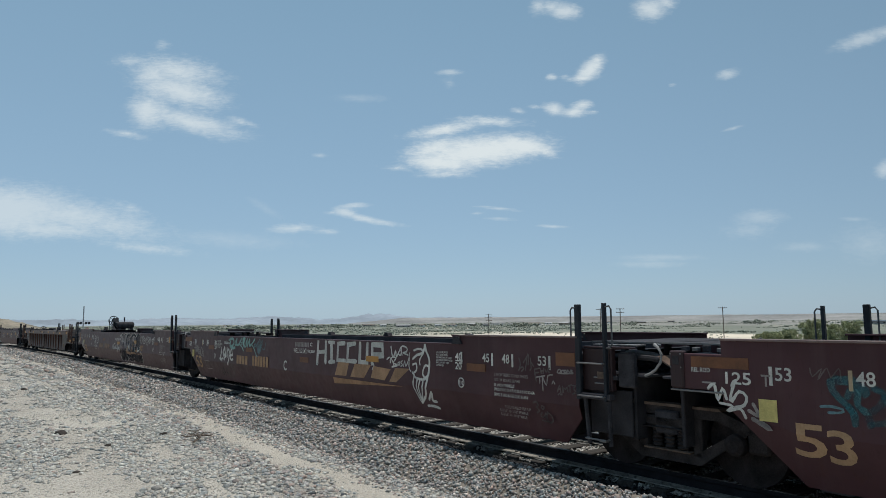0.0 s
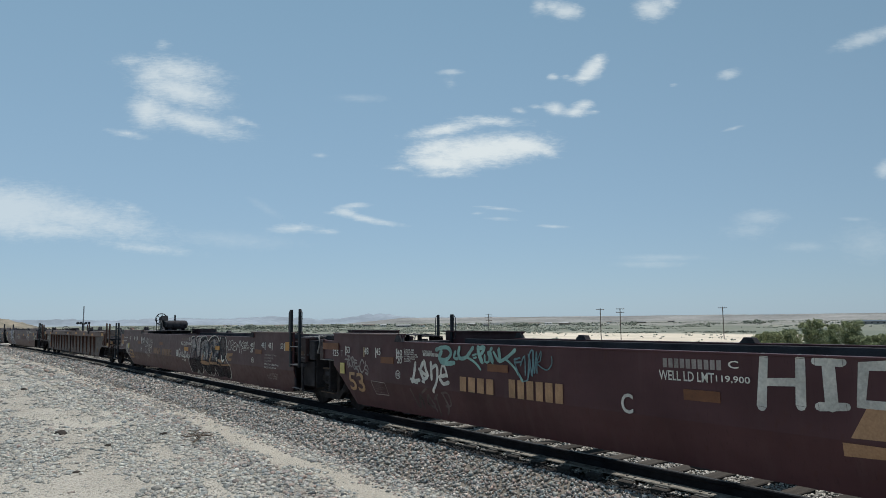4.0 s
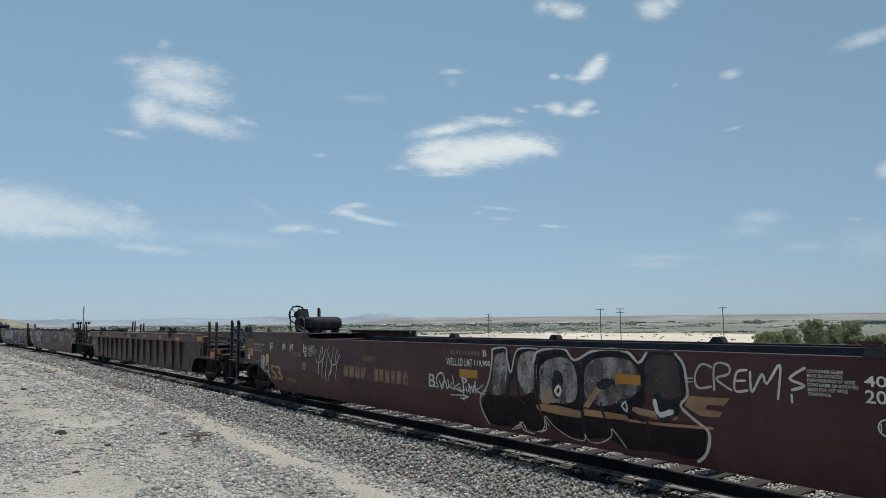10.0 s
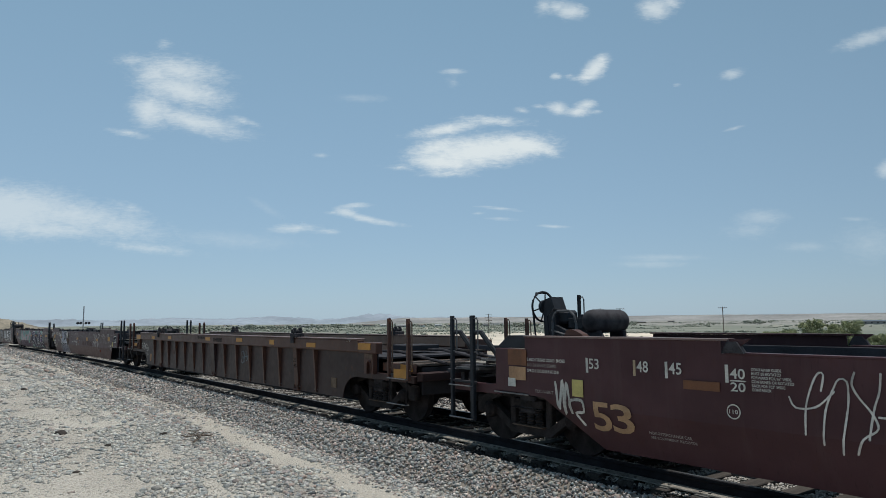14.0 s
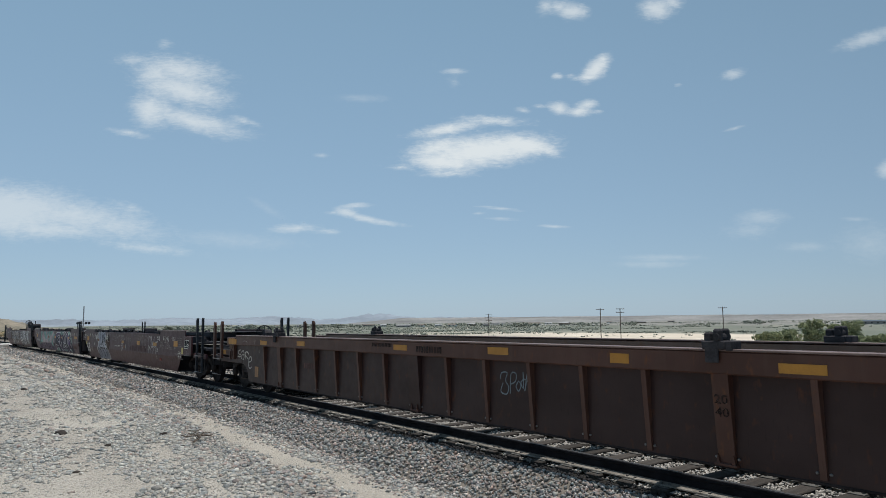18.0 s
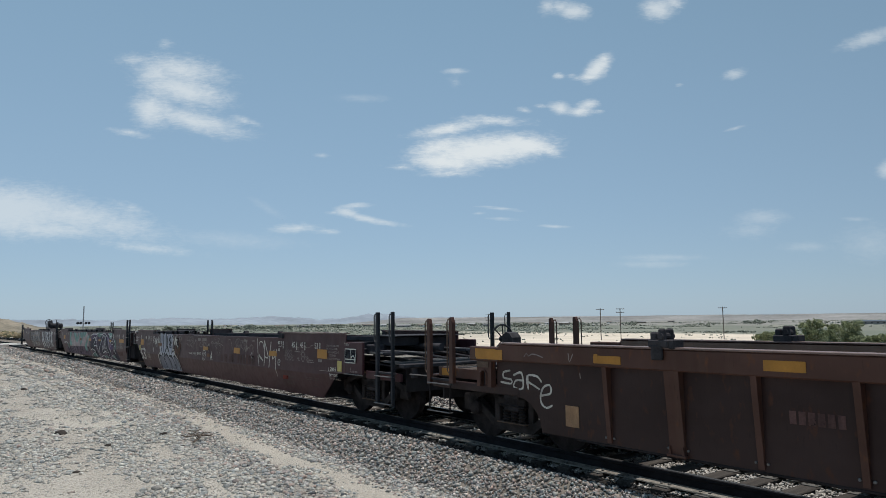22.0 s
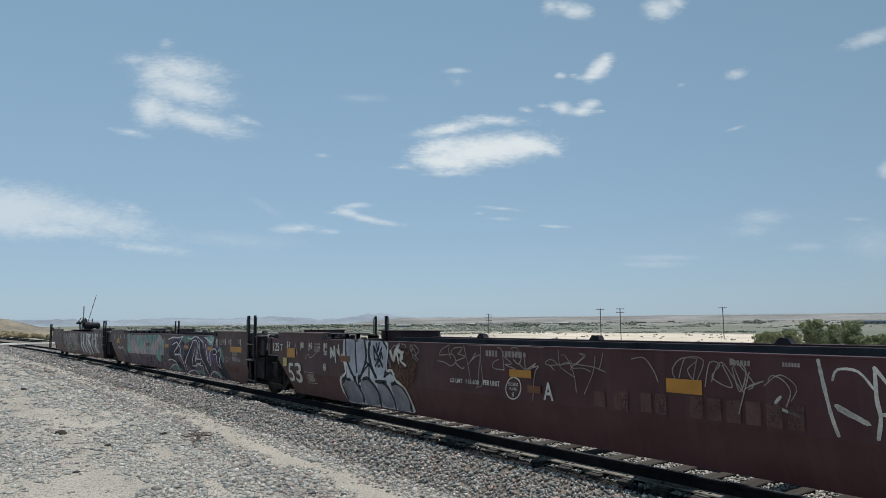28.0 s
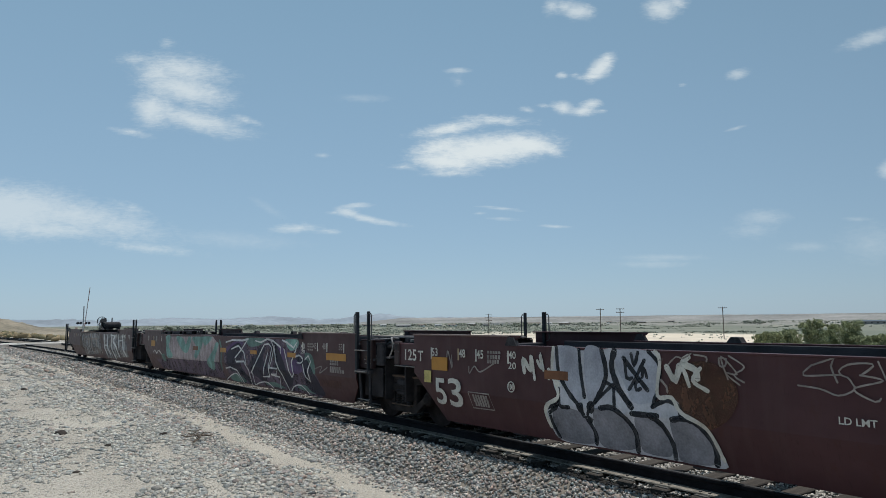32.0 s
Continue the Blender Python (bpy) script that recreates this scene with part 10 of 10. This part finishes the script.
def build_tree(az, dist, height, width, seed, label, base=None):
    """Trunk, forking limbs and a crown of small leaves gathered in uneven clumps."""
    rng = random.Random(seed)
    x, y = far_pt(az, dist)
    z = ground_z(x, y)
    tree = thing("tree", label, "tree", pose(x, y, z, 0, 0, rng.uniform(0, 360)), group="trees on the plain")
    trunk = Build()
    trunk.tube([(0, 0, -0.2), (0.05, 0, height * 0.2), (0.0, 0.06, height * 0.4)], 0.14, 8)
    tips = []
    for k in range(9):
        a, r = rng.uniform(0, 6.28), width * rng.uniform(0.2, 0.42)
        top = height * rng.uniform(0.35, 0.88)
        trunk.tube([(0, 0, height * rng.uniform(0.15, 0.38)), (r * 0.5 * math.cos(a), r * 0.5 * math.sin(a), top * 0.75), (r * math.cos(a), r * math.sin(a), top)], 0.045, 5)
        tips.append((r * math.cos(a), r * math.sin(a), top))
    part("trunk", trunk, BARK, tree)
    clumps = tips + [(rng.gauss(0, width * 0.2), rng.gauss(0, width * 0.2), height * rng.uniform(0.03, 0.9)) for _ in range(76)]
    v, f = [], []
    for cx, cy, cz in clumps:
        size = width * rng.uniform(0.09, 0.2) * (1.25 - 0.5 * cz / height)
        for _ in range(190):
            p = Vector((rng.gauss(0, 1), rng.gauss(0, 1), rng.gauss(0, 0.8))).normalized() * size * rng.uniform(0.3, 1.1) + Vector((cx, cy, cz))
            if p.z < 0.15:
                continue
            a, b = Vector((rng.gauss(0, 1), rng.gauss(0, 1), rng.gauss(0, 1))).normalized(), Vector((rng.gauss(0, 1), rng.gauss(0, 1), rng.gauss(0, 1))).normalized()
            s = rng.uniform(0.08, 0.16)
            k = len(v)
            v += [tuple(p - a * s), tuple(p + b * s * 0.55), tuple(p + a * s), tuple(p - b * s * 0.55)]
            f.append((k, k + 1, k + 2, k + 3))
    me = bpy.data.meshes.new("crown")
    me.from_pydata(v, [], f)
    me.materials.append(LEAF)
    part("crown", me, LEAF, tree, "loose crown of small grey-green leaves")


for az, dist, h, w, seed in ((115.6, 150, 6.1, 4.6, 1), (113.2, 152, 5.7, 5.0, 2), (114.4, 160, 5.2, 3.4, 3), (117.2, 146, 4.0, 4.4, 4), (118.2, 143, 3.6, 4.0, 5), (111.7, 150, 2.8, 4.4, 6), (110.6, 150, 2.8, 5.6, 7), (119.0, 149, 3.1, 3.0, 8), (112.3, 148, 2.6, 4.0, 9)):
    build_tree(az, dist, h, w, seed, "leafy grey-green tree standing behind the tracks" if h > 4.5 else "low bushy grey-green tree behind the tracks")


def build_scrub():
    rng = np.random.default_rng(21)
    spots = []
    # low growth in long belts between 320 m and 2 km
    for _ in range(15000):
        az = rng.uniform(108, 172)
        d = 325 * (2100 / 325) ** (rng.random() ** 1.25)
        row = math.log(d) * 6.5
        belt = noise.noise((az * 0.16, row, 4)) + 0.55 * noise.noise((az * 0.9, row * 2.5, 2)) + 0.3 * noise.noise((az * 4, row * 4, 8))
        if belt < (0.26 if az < 131 else 0.0 if d < 420 else -0.08):
            continue
        x, y = far_pt(az, d)
        s = rng.uniform(0.45, 1.0) * (0.55 + d / 1100) * (1.0 if rng.random() < 0.93 else 1.7)
        for k in range(2):
            spots.append((x + rng.normal() * s * 0.9, y + rng.normal() * s * 0.9, ground_z(x, y) + s * rng.uniform(0.15, 0.5), s * rng.uniform(0.5, 0.9)))
    for _ in range(110):
        az, d = rng.uniform(116, 146), rng.uniform(180, 330)
        x, y = far_pt(az, d)
        s = rng.uniform(0.2, 0.6) * (1.8 if rng.random() < 0.08 else 1)
        for k in range(3):
            spots.append((x + rng.normal() * s * 0.7, y + rng.normal() * s * 0.7, ground_z(x, y) + s * rng.uniform(0.1, 0.4), s * rng.uniform(0.4, 0.8)))
    # tree rows and windbreaks
    for az, spread, count, d0, d1, tall in ((137.6, 1.6, 26, 700, 800, 3.2), (128.7, 0.8, 12, 800, 900, 3.0), (119.3, 1.3, 22, 900, 1000, 3.6), (112.5, 2.4, 22, 800, 1000, 2.8), (147.5, 2.5, 30, 1000, 1300, 3.2), (153, 3.0, 46, 800, 1100, 3.6), (159, 3.2, 60, 650, 900, 3.4), (164.5, 2.6, 50, 520, 700, 3.2), (168.6, 0.6, 16, 330, 380, 2.6), (132.5, 1.2, 12, 800, 1000, 2.6), (142.5, 1.5, 18, 900, 1200, 3.0), (123.5, 1.2, 14, 600, 700, 1.8)):
        for _ in range(count):
            d = rng.uniform(d0, d1)
            x, y = far_pt(az + rng.normal() * spread * 0.5, d)
            s = rng.uniform(0.55, 1.15) * tall
            for k in range(7):
                q = s * rng.uniform(0.3, 0.5)
                spots.append((x + rng.normal() * s * 0.55, y + rng.normal() * s * 0.4, ground_z(x, y) + s * rng.uniform(0.15, 1.15), q))
    scatter("desert_scrub", "low green desert scrub and orchards over the plain", np.array(spots), SCRUB)
    spots = []
    for _ in range(1500):
        x, y = rng.uniform(-330, -98), rng.uniform(-22, 46)
        n = y - line_y(max(x, -160))
        if abs(x - ROAD_X + 0.35 * n) < 6 or -5 < n < 10:
            continue
        s = rng.uniform(0.25, 0.95)
        spots.append((x, y, ground_z(x, y) + s * 0.35, s))
    for _ in range(520):
        az, d = rng.uniform(100, 136), rng.uniform(34, 138)
        x, y = far_pt(az, d)
        s = rng.uniform(0.22, 0.6) * (0.7 + d / 160)
        for k in range(4):
            spots.append((x + rng.normal() * s * 0.5, y + rng.normal() * s * 0.5, ground_z(x, y) + s * rng.uniform(0.1, 0.5), s * rng.uniform(0.4, 0.7)))
    scatter("dry_brush", "straw-coloured dry desert brush beyond the crossing", np.array(spots), DRYBUSH)


build_scrub()

HOUSEWALLS = [material("house_wall_%s" % n, c, 0.9, 0, 0.1, 0.5) for n, c in (("white", (0.62, 0.61, 0.58)), ("tan", (0.27, 0.235, 0.19)), ("grey", (0.24, 0.24, 0.24)))]
ROOFS = [material("roof_%s" % n, c, 0.8, 0, 0.15, 0.8) for n, c in (("grey", (0.19, 0.19, 0.19)), ("white", (0.34, 0.34, 0.34)), ("brown", (0.15, 0.125, 0.105)), ("blue", (0.09, 0.12, 0.15)))]
HWIN = material("dark_house_window", (0.06, 0.06, 0.06), 0.5, 0, 0.1, 1.0, spec=0.1)


def build_house(az, dist, w, d, h, wall, roof, label):
    x, y = far_pt(az, dist)
    hs = thing("house", label, "house", pose(x, y, ground_z(x, y) - 0.2, 0, 0, az - 90 + (dist % 7) * 6 - 18), group="far houses on the plain")
    part("wall", Build().box(-w / 2, w / 2, -d / 2, d / 2, 0, h, 0.05), HOUSEWALLS[wall], hs)
    v = [(-w / 2 - 0.4, -d / 2 - 0.4, h), (w / 2 + 0.4, -d / 2 - 0.4, h), (w / 2 + 0.4, d / 2 + 0.4, h), (-w / 2 - 0.4, d / 2 + 0.4, h), (-w / 2 - 0.2, 0, h + d * 0.16), (w / 2 + 0.2, 0, h + d * 0.16)]
    part("roof", Build().add(v, [(0, 1, 5, 4), (2, 3, 4, 5), (0, 4, 3), (1, 2, 5), (0, 3, 2, 1)]), ROOFS[roof], hs)
    for k in range(max(2, int(w / 5))):
        wx = -w / 2 + (k + 0.5) * w / max(2, int(w / 5))
        part("window", Build().box(wx - 0.7, wx + 0.7, -d / 2 - 0.04, -d / 2 + 0.02, h * 0.35, h * 0.8, 0.02), HWIN, hs)


HOUSES = random.Random(8)
for az in (161.5, 160.2, 157.4, 155.3, 154.1, 152.6, 151.1, 150.2, 149.0, 147.3, 146.6, 145.8, 144.4, 143.2, 141.6, 140.5, 139.4, 138.1, 136.6, 135.2, 133.9, 130.3, 128, 125.5):
    big = HOUSES.random() < 0.4
    build_house(az, HOUSES.uniform(850, 1400), HOUSES.uniform(14, 26) if big else HOUSES.uniform(7, 12), HOUSES.uniform(7, 10), HOUSES.uniform(2.2, 2.9), HOUSES.choice((0, 0, 1, 2)), HOUSES.choice((0, 1, 2)), "long pale farm shed on the far plain" if big else "small pale house on the far plain")
build_house(111.7, 760, 30, 8, 3.0, 2, 3, "long shed with a dark blue roof behind the trees")

# ---- small things on the ground ----
DARKROCK = material("dark_brown_rock", (0.05, 0.042, 0.036), 0.95, 0, 0.3, 20.0, 80, 0.5)


def lump(name, label, x, y, sx, sy, sz, seed, mat):
    rng = random.Random(seed)
    bm = bmesh.new()
    bmesh.ops.create_icosphere(bm, subdivisions=2, radius=1)
    for v in bm.verts:
        v.co *= 1 + 0.35 * noise.noise(v.co * 1.3 + Vector((seed, 0, 0)))
        v.co = Vector((v.co.x * sx, v.co.y * sy, max(v.co.z, -0.4) * sz))
    me = bpy.data.meshes.new(name)
    bm.to_mesh(me)
    bm.free()
    me.materials.append(mat)
    ob = tagged(new(name, me), label, name)
    ob.matrix_basis = pose(x, y, ground_z(x, y) + sz * 0.3, 0, 0, rng.uniform(0, 180))
    return ob


lump("rock", "dark brown rock lying on pale gravel", -17.6, 2.2, 0.15, 0.10, 0.075, 3, DARKROCK)
for k, (x, y, s) in enumerate(((-15.8, 3.95, 0.09), (-13.0, 1.88, 0.06), (-15.2, 2.75, 0.07), (-30.4, 2.5, 0.12), (-14.1, 3.9, 0.06))):
    lump("rock", "small dark stone half sunk in gravel", x, y, s, s * 0.6, s * 0.5, 10 + k, DARKROCK)


def dead_branch(x, y, length, turn, seed):
    rng = random.Random(seed)
    z = ground_z(x, y)
    b = thing("dead_branch", "dry dark twig lying on the gravel", "branch", pose(x, y, z + 0.04, 0, 0, turn))
    main = [(k * length / 6, rng.uniform(-0.05, 0.05), 0.02 + rng.uniform(0, 0.06)) for k in range(7)]
    part("stem", Build().tube(main, 0.016, 6), BARK, b, smooth=True)
    for k in range(1, 6):
        p = Vector(main[k])
        q = p + Vector((rng.uniform(0.02, 0.2), rng.choice((-1, 1)) * rng.uniform(0.1, 0.28), rng.uniform(0.02, 0.16)))
        part("twig", Build().tube([tuple(p), tuple((p + q) / 2 + Vector((0, 0, 0.03))), tuple(q)], 0.008, 5), BARK, b, smooth=True)


dead_branch(-14.9, 4.5, 0.9, -25, 4)
dead_branch(-14.8, 4.05, 0.6, 60, 6)


# ---- the train's run ----
RUN = [(0, 0.0), (2, 5.149), (3.5, 8.955), (5.5, 14.139), (7.5, 19.187), (9.5, 24.238), (11.5, 29.447), (13, 33.441), (14.5, 37.489), (16.5, 42.971), (18.5, 48.597),
       (20.5, 54.347), (22, 58.567), (23.5, 62.74), (24.5, 65.5), (25.5, 67.83), (27.5, 71.99), (28.5, 73.92), (29.5, 75.72), (30.5, 77.26), (31.25, 78.22), (32, 79.02)]


def run_at(t):
    """Metres gone by t, smoothly between the known times."""
    n = len(RUN)
    i = max(k for k in range(n - 1) if RUN[k][0] <= t + 1e-9)

    def slope(k):
        a, b = RUN[max(k - 1, 0)], RUN[min(k + 1, n - 1)]
        return (b[1] - a[1]) / (b[0] - a[0])

    (t0, s0), (t1, s1) = RUN[i], RUN[i + 1]
    h = t1 - t0
    u = (t - t0) / h
    return (2 * u ** 3 - 3 * u * u + 1) * s0 + (u ** 3 - 2 * u * u + u) * h * slope(i) + (3 * u * u - 2 * u ** 3) * s1 + (u ** 3 - u * u) * h * slope(i + 1)


def car_pose(centre, t):
    x = centre + run_at(t)
    a, b = line_y(x - 9.6), line_y(x + 9.6)
    return pose(x, (a + b) / 2, 0, 0, 0, math.degrees(math.atan2(b - a, 19.2)))


def motions():
    for car, centre in CARS:
        walk(car, [(k * 0.5, car_pose(centre, k * 0.5)) for k in range(65)])
    for ob, start, end in SKYCLOUD:
        walk(ob, [(0.0, start), (32.0, end)])
    walk(GATE, [(t, pose(GATE_AT[0] + 0.3, GATE_AT[1], 0.35, 0, 0, 11) @ pose(0, 0, 0, 0, -a, 0)) for t, a in GATE_RISE])
    drive = [0.0] + [26.8 + k / 30 for k in range(157)]
    walk(SUV, [(t, suv_pose(t)) for t in drive])
    for wheel, x in SUVWHEELS:
        walk(wheel, [(t, pose(x, 0, 0.37, 0, math.degrees(suv_gone(t) / 0.37), 0)) for t in drive])
    for wheel, x, radius in WHEELS:
        walk(wheel, [(k * 0.2, pose(x, 0, radius, 0, math.degrees(run_at(k * 0.2) / radius), 0)) for k in range(161)])


motions()
